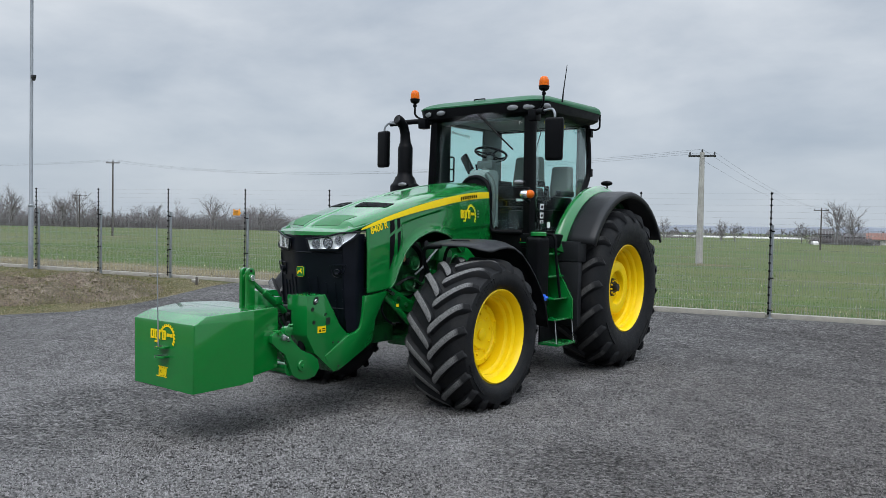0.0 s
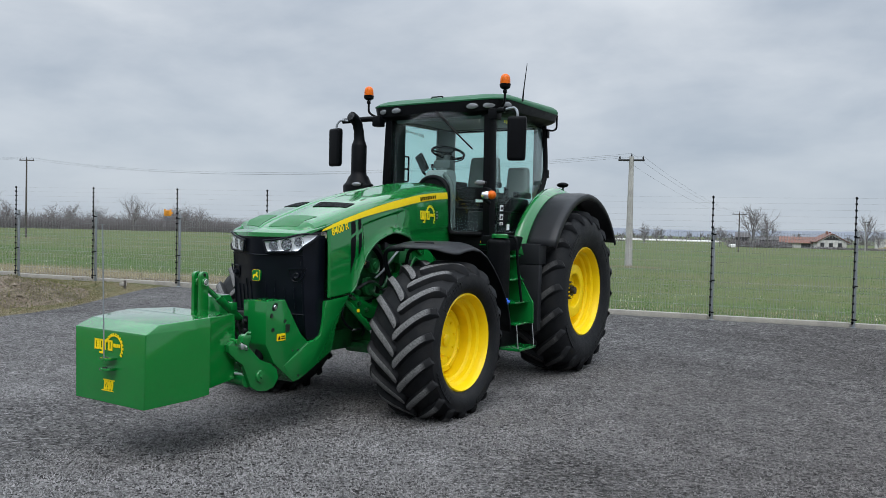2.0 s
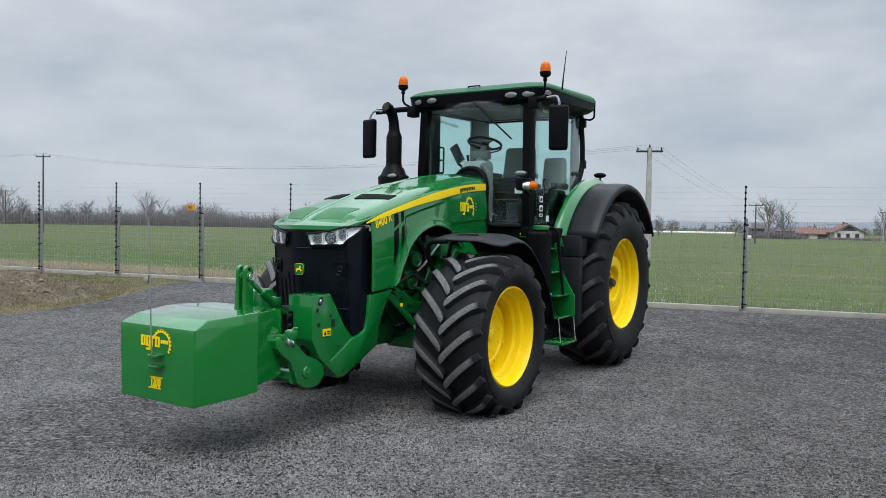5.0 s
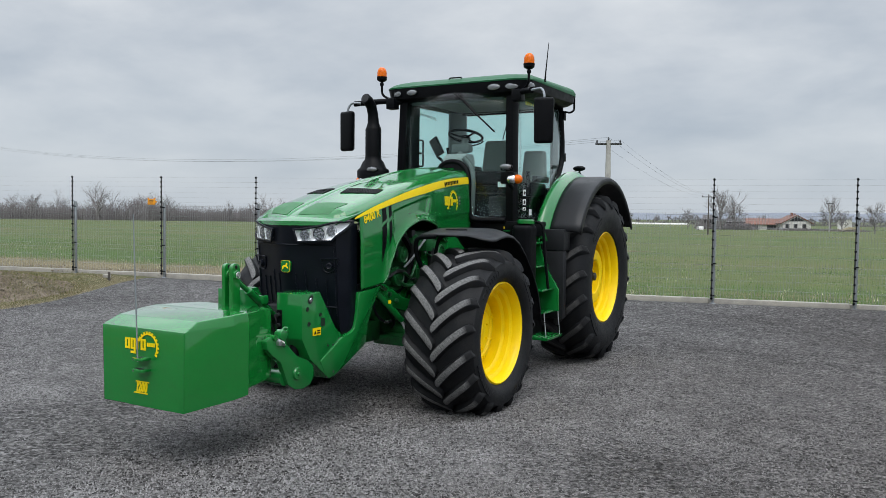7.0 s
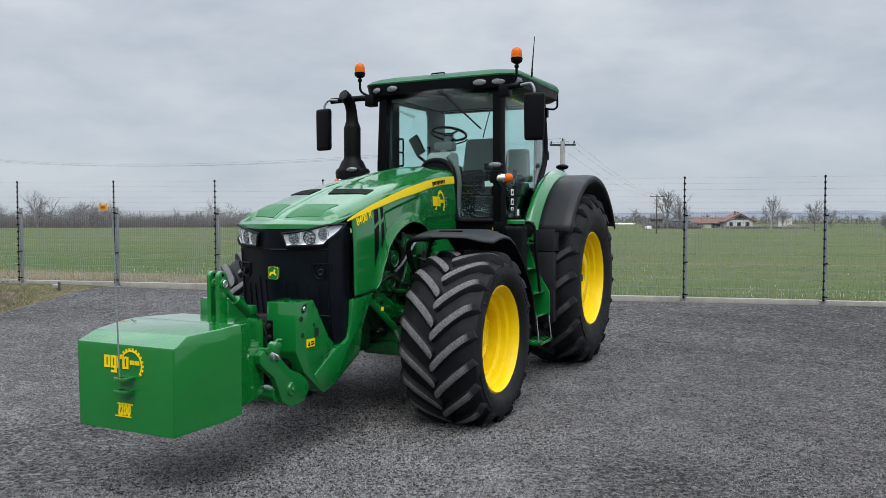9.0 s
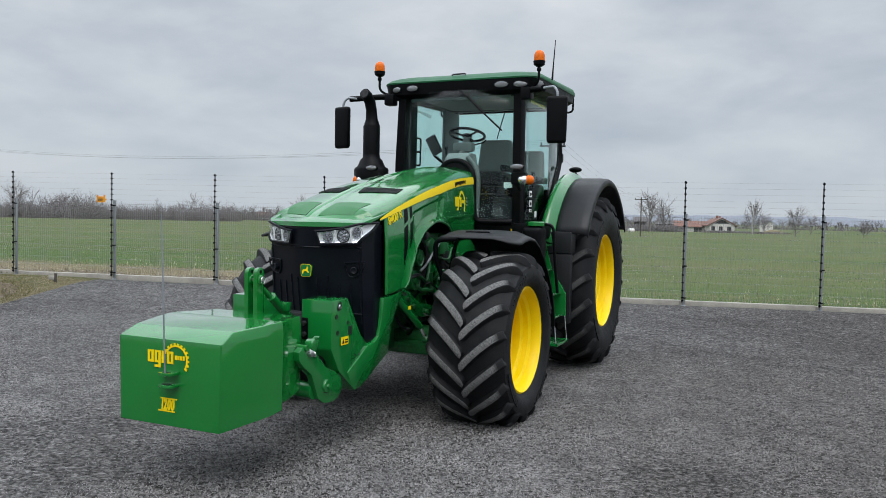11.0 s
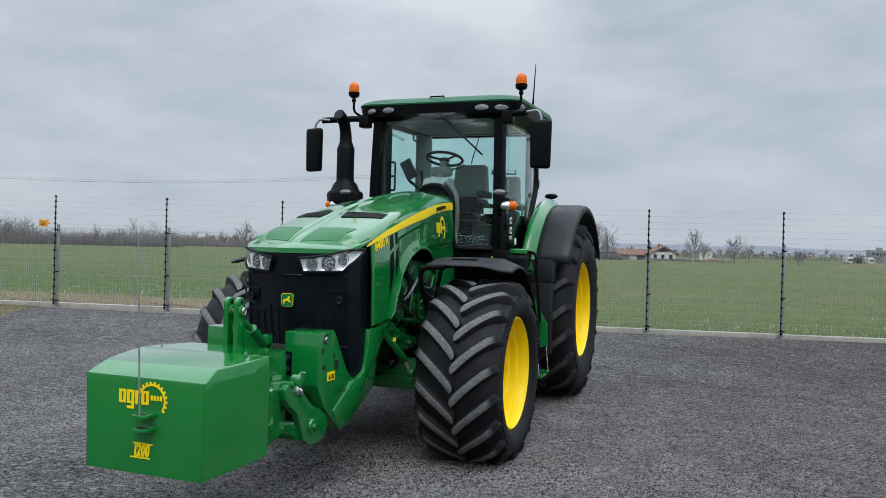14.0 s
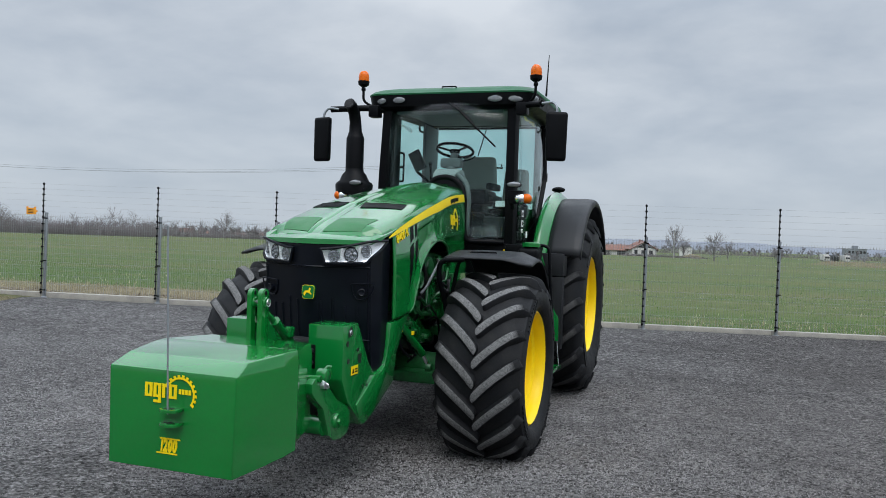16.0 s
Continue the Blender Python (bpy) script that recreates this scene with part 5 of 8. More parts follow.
    for s in (1, -1):
        lug = None
        for k in range(lugs):
            if lug is None:
                lug = part("tyre_lug", lug_mesh[s], RUBBER, tyre, smooth=50, mats=(worn,))
                ob = lug
            else:
                ob = new("tyre_lug", lug.data)
                ob.parent = tyre
            ob.rotation_euler = (-2 * math.pi * k / lugs - radians(clock + (0.0 if s > 0 else 8.0)), 0, 0)


for sd in (1, -1):
    build_wheel(sd, -3.05, 0.713, 0.772, 0.325, 1.055, 0.459, 1.356, 19, False, 6.6)
    build_wheel(sd, 0.0, 1.031, 1.036, 0.335, 1.05, 0.558, 1.356, 20, True, 6.6)

# -- hood --
h_w = smooth_table([(-4.45, 0.44), (-4.3, 0.462), (-4.0, 0.475), (-3.6, 0.465), (-3.0, 0.425), (-2.4, 0.34), (-2.0, 0.28), (-1.55, 0.235)])
h_edge = smooth_table([(-4.45, 1.69), (-4.3, 1.725), (-4.1, 1.775), (-4.0, 1.805), (-3.6, 1.915), (-3.2, 2.01), (-2.8, 2.085), (-2.4, 2.145), (-2.0, 2.19), (-1.55, 2.225)])
h_crown = smooth_table([(-4.45, 1.715), (-4.3, 1.80), (-4.0, 1.905), (-3.6, 2.03), (-3.0, 2.165), (-2.4, 2.265), (-2.0, 2.305), (-1.55, 2.315)])
h_low = smooth_table([(-4.2, 1.13), (-3.74, 1.17), (-3.68, 1.22), (-3.6, 1.37), (-3.45, 1.55), (-3.25, 1.67), (-2.97, 1.73), (-2.7, 1.69), (-2.5, 1.60), (-2.3, 1.50), (-1.55, 1.48)])


def ease(t):
    t = min(max(t, 0.0), 1.0)
    return t * t * (3 - 2 * t)


def nose_back(x):
    """How far the nose sweeps back from its middle."""
    return 0.47 * (math.sqrt(x * x + 0.0081) - 0.09)


def side_x(y, z):
    """The half width of the hood's side at a height, with the pressed-in panel behind the slits and the crease above the tank."""
    w, e = h_w(y), h_edge(y)
    t = max(e - z, 0)
    panel = ease((y + 3.545) / 0.03) * ease((-2.72 - 0.5 * (1.95 - z) - y) / 0.10) * ease((e - 0.118 - z) / 0.022)
    crease = ease((1.745 + 0.07 * (y + 2.6) - z) / 0.02) * ease((y + 2.66) / 0.12)
    return w + 0.022 * min(t / 0.25, 1) ** 0.6 + 0.01 * min(t / 0.6, 1) - 0.010 * panel - 0.010 * crease


SIDE = 44
ARCH = [(y, h_low(y)) for y in np.linspace(-3.74, -2.3, 90)] + [(-3.745, 1.155), (-3.74, 1.19)]


def flare(y, z):
    """How far the panel turns outwards near the edge of the wheel arch."""
    d = min(math.hypot(y - a, z - b_) for a, b_ in ARCH)
    return 0.030 * max(1 - d / 0.10, 0) ** 1.8 * ease((y + 3.80) / 0.14) * ease((-2.25 - y) / 0.3)


def hood_ring(y):
    w, e, c = h_w(y), h_edge(y), h_crown(y)
    d = c - e
    f = ease((y + 4.15) / 0.45)
    pts = [(0.0, c - 0.012), (0.028, c - 0.012), (0.040, c - 0.003), (0.055, c)]
    for r, round_, tent in ((0.18, 0.004, 0.02), (0.3, 0.02, 0.08), (0.43, 0.045, 0.15), (0.55, 0.09, 0.215), (0.66, 0.15, 0.28), (0.76, 0.23, 0.345), (0.83, 0.33, 0.42), (0.89, 0.45, 0.53), (0.93, 0.58, 0.64), (0.965, 0.76, 0.79), (1.0, 1.0, 1.0)):
        pts.append((r * w, c - d * (round_ + (tent - round_) * f)))
    lo = h_low(y) if y > -4.06 else 1.60
    for k in range(1, SIDE + 1):
        z = e + (lo - e) * k / SIDE
        pts.append((side_x(y, z) + flare(y, z), z))
    return pts


TOPN = 15
ys = sorted(set(round(v, 3) for v in [-4.44, -4.4, -4.34, -4.3, -4.25, -4.2, -4.15, -4.1, -4.061] + list(np.arange(-4.055, -3.82, 0.04)) + list(np.arange(-3.80, -3.45, 0.016)) + list(np.arange(-3.44, -2.26, 0.035)) + list(np.arange(-2.24, -1.56, 0.07)) + [-1.55]))
hb = bmesh.new()
secs = []
for y in ys:
    h = hood_ring(y)
    secs.append([(-x, y, z) for x, z in reversed(h[1:])] + [(x, y, z) for x, z in h])
# front of the top panel follows the swept nose
rings = [[hb.verts.new(p) for p in s] for s in secs]
for a, b, ya in zip(rings, rings[1:], ys):
    for j in range(len(a) - 1):
        if ya < -4.06 and (j < SIDE or j >= len(a) - 1 - SIDE):
            continue
        hb.faces.new((a[j], b[j], b[j + 1], a[j + 1]))
for v in hb.verts:
    if v.co.y < -4.2:
        v.co.y += nose_back(v.co.x) * min((-4.2 - v.co.y) / 0.2, 1)
bmesh.ops.delete(hb, geom=[v for v in hb.verts if not v.link_faces], context="VERTS")
bmesh.ops.recalc_face_normals(hb, faces=hb.faces)
hood = part("hood", hb, GREEN, tractor, "glossy green hood with a yellow side stripe", 28)
sol = hood.modifiers.new("thickness", "SOLIDIFY")
sol.thickness, sol.offset = 0.012, -1

for s in (-1, 1):
    lp_ = []
    for y in np.concatenate([np.linspace(-3.74, -3.6, 16), np.linspace(-3.58, -2.3, 50)]):
        z = h_low(y)
        lp_.append(Vector((s * (side_x(y, z) + flare(y, z) - 0.006), y, z)))
    part("arch_lip", tube(lp_, 0.010, 10), GREEN_DARK, hood, "rounded green lip of the hood arch")

# front lip of the hood above the lamps
lipb = bmesh.new()
nose_y = lambda x: -4.482 + nose_back(x)
rail = [(x, nose_y(x), 1.705 - 0.02 * x * x, Vector((0.47 * x / math.sqrt(x * x + 0.0081), -1, 0)).normalized(), 1.0) for x in np.linspace(-0.43, 0.43, 31)]
tail = [(h_w(y) + 0.004, y, h_edge(y) - 0.004, Vector((1, -0.35, 0)).normalized(), f) for y, f in ((-4.25, 0.9), (-4.2, 0.75), (-4.13, 0.55), (-4.06, 0.35), (-3.98, 0.15))]
rail = [(-x, y, z, Vector((-n_.x, n_.y, 0)), f) for x, y, z, n_, f in reversed(tail)] + rail + tail
secs = []
for x, y, z, n_, f in rail:
    ring = []
    low = 0.020 - 0.010 * min(abs(x) / 0.43, 1) ** 2
    for d, up in ((0.10, 0.050), (0.03, 0.026), (0.0, 0.010), (-0.003, -0.006 - low), (0.02, -0.014 - low), (0.1, -0.006 - low)):
        p_ = Vector((x, y, z)) - n_ * d * f
        ring.append((p_.x, p_.y, z + up * f))
    secs.append(ring)
add_loft(lipb, secs, close_ring=True)
part("hood_lip", lipb, GREEN, hood, smooth=50)

# top panels and vents
for s in (-1, 1):
    pb_ = bmesh.new()
    def top_z(x, y):
        h = hood_ring(y)
        return float(np.interp(abs(x), [a for a, _ in h[:TOPN]], [b for _, b in h[:TOPN]]))
    def sheet(bm, quad, n, lift):
        g = []
        for i in range(n + 1):
            row = []
            for j in range(n + 1):
                u, v = i / n, j / n
                (x0, y0), (x1, y1), (x2, y2), (x3, y3) = quad
                x = (x0 * (1 - u) + x1 * u) * (1 - v) + (x3 * (1 - u) + x2 * u) * v
                y = (y0 * (1 - u) + y1 * u) * (1 - v) + (y3 * (1 - u) + y2 * u) * v
                row.append(bm.verts.new((s * x, y + (nose_back(x) * min((-4.2 - y) / 0.2, 1) if y < -4.2 else 0), top_z(x, y) + lift)))
            g.append(row)
        fs = [bm.faces.new((g[i][j], g[i + 1][j], g[i + 1][j + 1], g[i][j + 1])) for i in range(n) for j in range(n)]
        bmesh.ops.recalc_face_normals(bm, faces=fs)
        if fs[0].normal.z < 0:
            bmesh.ops.reverse_faces(bm, faces=fs)
    sheet(pb_, [(0.056, -4.368), (0.312, -4.335), (0.354, -4.045), (0.072, -4.108)], 12, 0.003)
    part("top_panel", pb_, make_mat("mat_green_panel", (0.012, 0.125, 0.030), 0.5, vary=(0.08, 0.15), scale=(6, 300), bump=0.1), hood, "matt dark green inset panel")
    vb = bmesh.new()
    sheet(vb, [(0.098, -3.812), (0.385, -3.68), (0.374, -3.542), (0.074, -3.676)], 10, 0.003)
    vent = part("vent", vb, BLACK, hood, "black slatted hood vent")
    rim = [(0.098, -3.812), (0.24, -3.747), (0.385, -3.68), (0.38, -3.61), (0.374, -3.542), (0.22, -3.61), (0.074, -3.676), (0.086, -3.744)]
    part("vent_frame", tube([Vector((s * x, y, top_z(x, y) + 0.003)) for x, y in rim + rim[:1]], 0.005, 6), BLACK, vent)
    for k in range(13):
        x = 0.112 + k * 0.0205
        y0_ = -3.812 + 0.46 * (x - 0.098) + 0.010
        za, zb2 = top_z(x, y0_), top_z(x, y0_ + 0.115)
        sb = prism([(y0_, za - 0.004), (y0_ + 0.115, zb2 - 0.004), (y0_ + 0.115, zb2 + 0.0062), (y0_, za + 0.0062)], 0, s * x - 0.0025, s * x + 0.0025)
        part("vent_slat", sb, BLACK, vent, smooth=0)

def dealer_shape(bm, put):
    """The dealer's mark as plain bars, rings and a toothed arc; put(u, v, d) sets it on its surface."""
    def slab(poly):
        lo = [bm.verts.new(put(u, v, 0.0005)) for u, v in poly]
        hi = [bm.verts.new(put(u, v, 0.0035)) for u, v in poly]
        fs = [bm.faces.new(hi)] + [bm.faces.new((lo[i], lo[(i + 1) % len(lo)], hi[(i + 1) % len(lo)], hi[i])) for i in range(len(lo))]
        bmesh.ops.recalc_face_normals(bm, faces=fs)
    def rect(u0, u1, v0, v1):
        slab([(u0, v0), (u1, v0), (u1, v1), (u0, v1)])
    def ring(u0, u1, v0, v1, t):
        rect(u0, u0 + t, v0, v1)
        rect(u1 - t, u1, v0, v1)
        rect(u0 + t, u1 - t, v0, v0 + t * 0.7)
        rect(u0 + t, u1 - t, v1 - t * 0.7, v1)
    ring(-0.150, -0.105, -0.035, 0.035, 0.017)
    ring(-0.098, -0.053, -0.035, 0.035, 0.017)
    rect(-0.098, -0.053, -0.062, -0.048)
    rect(-0.070, -0.053, -0.048, -0.035)
    rect(-0.046, -0.029, -0.035, 0.035)
    rect(-0.029, -0.012, 0.018, 0.035)
    ring(-0.006, 0.040, -0.035, 0.035, 0.017)
    for k in range(4):
        rect(0.052 + k * 0.019, 0.066 + k * 0.019, -0.008, 0.016)
    cu, cv, r0, r1 = 0.060, -0.010, 0.075, 0.085
    angs = np.linspace(150, -38, 20)
    for p, q in zip(angs, angs[1:]):
        p, q = radians(p), radians(q)
        slab([(cu + r * math.cos(w), cv + r * math.sin(w)) for r, w in ((r0, p), (r1, p), (r1, q), (r0, q))])
    for w in np.linspace(146, -34, 12):
        p, q = radians(w + 4.2), radians(w - 4.2)
        slab([(cu + r * math.cos(x_), cv + r * math.sin(x_)) for r, x_ in ((r1, p), (0.096, p), (0.096, q), (r1, q))])


# yellow stripe and model number, on both sides
for s in (-1, 1):
    st, line_ = bmesh.new(), bmesh.new()
    up, dn, under = [], [], []
    for y in np.concatenate([np.linspace(0, 1, 14) ** 2 * 0.3 - 4.13, np.linspace(-3.8, -1.56, 32)]):
        e = h_edge(y)
        t = min(max((y + 4.13) / 1.25, 0), 1)
        low = e - 0.030 - 0.052 * t ** 0.8
        high = min(e - 0.005, low + 0.002 + 0.082 * t ** 0.5)
        up.append((s * (side_x(y, high) + 0.004), y, high))
        dn.append((s * (side_x(y, low) + 0.004), y, low))
        under.append((s * (side_x(y, low - 0.007) + 0.003), y, low - 0.007))
    md = [(s * (side_x(u[1], (u[2] + d[2]) / 2) + 0.005), u[1], (u[2] + d[2]) / 2) for u, d in zip(up, dn)]
    add_loft(st, [up, md, dn])
    add_loft(line_, [[(x - s * 0.001, y, z) for x, y, z in dn], under])
    part("stripe_edge", line_, GREEN_DARK, hood, "thin dark line under the stripe")
    part("stripe", st, DECAL, hood, "yellow stripe decal")
    # maker's name: plain dark bars on the stripe
    for k in range(9):
        y = -2.33 + k * 0.047
        z = h_edge(y) - 0.05
        x = side_x(y, z) + 0.007
        part("writing_bar", box(s * x - 0.0015, s * x + 0.0015, y - 0.013, y + 0.013, z - (0.026 if k in (0, 4) else 0.018), z + 0.018), BLACK, hood, smooth=0)
    ang = math.atan2(h_edge(-3.7) - h_edge(-4.0), 0.3)
    tm = text_mesh("8400 R", 0.088, 0.002, 0.15, 0.001)
    yc, zc_ = -3.885, 1.757
    if s > 0:
        basis = Matrix(((0, 0, 1, side_x(yc, zc_) + 0.011), (math.cos(ang), -math.sin(ang), 0, yc), (math.sin(ang), math.cos(ang), 0, zc_), (0, 0, 0, 1)))
    else:
        basis = Matrix(((0, 0, -1, -side_x(yc, zc_) - 0.011), (-math.cos(ang), math.sin(ang), 0, yc), (math.sin(ang), math.cos(ang), 0, zc_), (0, 0, 0, 1)))
    placed(tm, basis)
    for v in tm.verts:
        lay = abs(v.co.x) - side_x(yc, zc_) - 0.011
        v.co.x = s * (side_x(v.co.y, v.co.z) + 0.003 + lay)
    part("model_number", tm, DECAL, hood, "yellow model number lettering", smooth=0)
    # side slits, each parted by a slanting bar
    for quad in (((-3.715, 1.83), (-3.65, 1.852), (-3.65, 1.742), (-3.722, 1.703)), ((-3.729, 1.668), (-3.651, 1.712), (-3.664, 1.507), (-3.738, 1.345)), ((-3.606, 1.863), (-3.558, 1.88), (-3.559, 1.776), (-3.606, 1.745)), ((-3.607, 1.708), (-3.559, 1.738), (-3.562, 1.60), (-3.612, 1.495))):
        vb = bmesh.new()
        g = []
        for v in np.linspace(0, 1, 13):
            row = []
            for u in np.linspace(0, 1, 5):
                (ya, za), (yb, zb), (yc, zc_), (yd, zd) = quad
                y = (ya * (1 - u) + yb * u) * (1 - v) + (yd * (1 - u) + yc * u) * v
                z = (za * (1 - u) + zb * u) * (1 - v) + (zd * (1 - u) + zc_ * u) * v
                row.append((s * (side_x(y, z) + flare(y, z) + 0.002), y, z))
            g.append(row)
        add_loft(vb, g)
        part("side_slit", vb, BLACK, hood, "black slit vent")
    mk = bmesh.new()
    def on_side(u, v, d, s=s):
        yy, zz = -2.165 + u * 1.26, 1.93 + v * 1.38
        return Vector((s * (side_x(yy, zz) + d), yy if s > 0 else -4.33 - yy, zz))
    dealer_shape(mk, on_side)
    part("dealer_mark", mk, DECAL, hood, "yellow dealer mark", smooth=0)
    sm = bmesh.new()
    for q in range(3):
        yy, zz = -1.92, 1.975 - q * 0.035
        add_box(sm, min(s * (side_x(yy, zz) + 0.002), s * (side_x(yy, zz) + 0.005)), max(s * (side_x(yy, zz) + 0.002), s * (side_x(yy, zz) + 0.005)), yy - 0.018, yy + 0.018, zz - 0.010, zz + 0.010)
    part("small_label", sm, TRIMG, hood, "small grey label", smooth=0)

BOWL = make_mat("faceted_lamp_bowl", (0.27, 0.285, 0.31), 0.25, metal=0.9, vary=(0.5, 0.6), scale=(60, 160), bump=0.6, bump_scale=90)
# -- grille, lamps and badge --
gb = bmesh.new()
face_back = smooth_table([(0.76, 0.21), (0.80, 0.145), (0.86, 0.118), (1.1, 0.066), (1.336, 0.034), (1.56, 0.005), (1.7, 0.0)])
secs = []
zs = [1.70, 1.66, 1.56, 1.50, 1.3, 1.1, 0.95, 0.86, 0.80, 0.77]
for z in zs:
    back = face_back(z)
    ring = []
    for t in np.linspace(-1, 1, 41):
        x = 0.465 * math.copysign(abs(t) ** 0.85, t)
        y = nose_y(x) + back * (1 - abs(t) ** 6) + 0.01
        if abs(t) > 0.9:
            y += (abs(t) - 0.9) * 2.3
        ring.append((x, y, z))
    secs.append(ring)
add_loft(gb, secs)
bmesh.ops.recalc_face_normals(gb, faces=gb.faces)
grille = part("grille", gb, GRILLE, tractor, "black moulded front grille", 40)
gs = grille.modifiers.new("thickness", "SOLIDIFY")
gs.thickness = 0.02


def face_y(x, z):
    return nose_y(x) + face_back(z) * (1 - min(abs(x) / 0.465, 1) ** 7) + 0.01


def nose_pt(t, z, off=0.0):
    """A place on the nose: t runs from the middle (0) round the corner to the side panel (1)."""
    q = abs(t)
    x = 0.465 * q ** 0.85
    y = nose_y(x) + face_back(z) * (1 - q ** 6) + 0.01 + max(q - 0.9, 0) * 2.3
    turn = min(max((q - 0.86) / 0.08, 0), 1)
    return Vector((math.copysign(x + off * turn, t), y - off * (1 - 0.8 * turn), z))


def chamber(t):
    """One at the middle of each of the headlight's three chambers, nought at the walls between them."""
    q = abs(t)
    for a, b in ((0.17, 0.466), (0.466, 0.73), (0.73, 0.968)):
        if a < q < b:
            return math.sin(math.pi * (q - a) / (b - a)) ** 0.45
    return 0.0


for s in (-1, 1):
    rows = []
    for v in np.linspace(0, 1, 11):
        row = []
        for u in np.linspace(0, 1, 61):
            t0 = 0.24 - 0.06 * v
            t = t0 + (0.968 - t0) * u
            rise = max(t - 0.845, 0) / 0.123
            z0 = 1.543 + 0.012 * u + 0.158 * rise ** 1.6
            z1 = 1.646 + 0.072 * u ** 1.5
            row.append((s * t, z0 + (z1 - z0) * v))
        rows.append(row)
    lamp = bmesh.new()
    add_loft(lamp, [[nose_pt(t, z, 0.030 - 0.024 * chamber(t) * math.sin(math.pi * i / 10) ** 0.4) for t, z in row] for i, row in enumerate(rows)])
    hl = part("headlight", lamp, SILVER, tractor, "wide clear headlight with three reflectors", 50)
    # three chambers: a ribbed bowl, a cluster of small lenses and a ribbed outer bowl
    for k, (x, z, rx_, rz_, yaw, deep) in enumerate(((0.187, 1.602, 0.038, 0.043, 24, -0.002), (0.297, 1.612, 0.045, 0.048, 24, -0.002), (0.390, 1.638, 0.036, 0.041, 40, 0.004))):
        put = Matrix.Translation((s * x, face_y(x, z) + deep, z)) @ Matrix.Rotation(s * radians(yaw), 4, "Z") @ Matrix.Diagonal((rx_, 0.04, rz_, 1))
        bowl = lathe([(1.06, -0.42), (1.0, -0.50), (0.93, -0.46), (0.86, -0.2), (0.5, -0.12), (0.0, -0.10)], axis=1, n=28)
        part("reflector", placed(bowl, put), BOWL, hl, "grey faceted reflector bowl", smooth=30)
        part("reflector_ring", placed(tube([(1.02 * math.cos(t), -0.46, 1.02 * math.sin(t)) for t in np.linspace(0, 2 * math.pi, 29)], 0.07, 6), put), DULL if k == 1 else GALV, hl)
        if k == 1:
            for q in range(6):
                c_, s_ = (0.56 * math.cos(q * 1.2566), 0.56 * math.sin(q * 1.2566)) if q < 5 else (0.0, 0.0)
                led = lathe([(0.0, -0.75), (0.16, -0.66), (0.25, -0.40), (0.26, -0.15)], axis=1, n=14)
                part("bulb_lens", placed(placed(led, Matrix.Translation((c_, 0, s_))), put), LENSW, hl)
        else:
            for q in (-0.55, -0.18, 0.18, 0.55):
                w_ = math.sqrt(1 - q * q) * 0.86
                part("reflector_rib", placed(box(-w_, w_, -0.52, -0.2, q - 0.04, q + 0.04), put), TRIMG, hl, smooth=0)
    for x, lean in ((0.243, 0.006), (0.356, 0.010)):
        part("lamp_divider", tube([Vector((s * (x + lean * (z - 1.6) / 0.05), face_y(x, z) - 0.026, z)) for z in (1.548, 1.60, 1.655 + 0.08 * (x - 0.24))], 0.007, 6), SILVER, hl)
    cov = bmesh.new()
    add_loft(cov, [[nose_pt(t, z, 0.036) for t, z in row] for row in rows])
    part("cover_glass", cov, CLEAR, hl)
    rim_b = bmesh.new()
    edge = rows[0] + [r_[-1] for r_ in rows[1:]] + list(reversed(rows[-1]))[1:] + [r_[0] for r_ in reversed(rows[1:-1])]
    pts = [nose_pt(t, z, 0.028) for t, z in edge]
    add_tube(rim_b, pts + [pts[0]], 0.010, 6)
    part("lamp_rim", rim_b, GRILLE, hl)
    # small working lamp in its recess
    pts = [(0.297, 1.402), (0.34, 1.405), (0.40, 1.408), (0.452, 1.412), (0.445, 1.372), (0.425, 1.33), (0.395, 1.302), (0.36, 1.289), (0.328, 1.295), (0.308, 1.325), (0.30, 1.365)]
    rc = bmesh.new()
    add_tube(rc, [Vector((s * x, face_y(x, z) - 0.004, z)) for x, z in pts + [pts[0]]], 0.007, 6)
    part("lamp_recess", rc, GRILLE, grille)
    put = Matrix.Translation((s * 0.362, face_y(0.362, 1.344), 1.344)) @ Matrix.Rotation(s * math.atan(0.44), 4, "Z")
    sl = part("small_lamp", placed(lathe([(0.016, -0.026), (0.022, -0.030), (0.027, -0.026), (0.030, 0.01)], axis=1, n=20), put), GRILLE, grille, "small round working lamp")
    part("lamp_lens", placed(lathe([(0.0, -0.022), (0.012, -0.021), (0.019, -0.016)], axis=1, n=16), put), LENSW, sl, "grey round lens")
    # raised ribs of the moulding
    for x0, za, zb in ((0.09, 0.86, 1.28), (0.17, 0.88, 1.3), (0.25, 0.88, 1.24), (0.33, 0.9, 1.24), (0.41, 0.92, 1.5)):
        rbm = bmesh.new()
        add_tube(rbm, [Vector((s * (x0 + 0.0), face_y(x0, z) - 0.002, z)) for z in np.linspace(za, zb, 6)], 0.007, 5)
        part("grille_rib", rbm, GRILLE, grille)
    for z in (1.52, 1.0):
        rbm = bmesh.new()
        add_tube(rbm, [Vector((s * x, face_y(x, z) - 0.002, z)) for x in np.linspace(0.0, 0.42, 10)], 0.007, 5)
        part("grille_rib", rbm, GRILLE, grille)

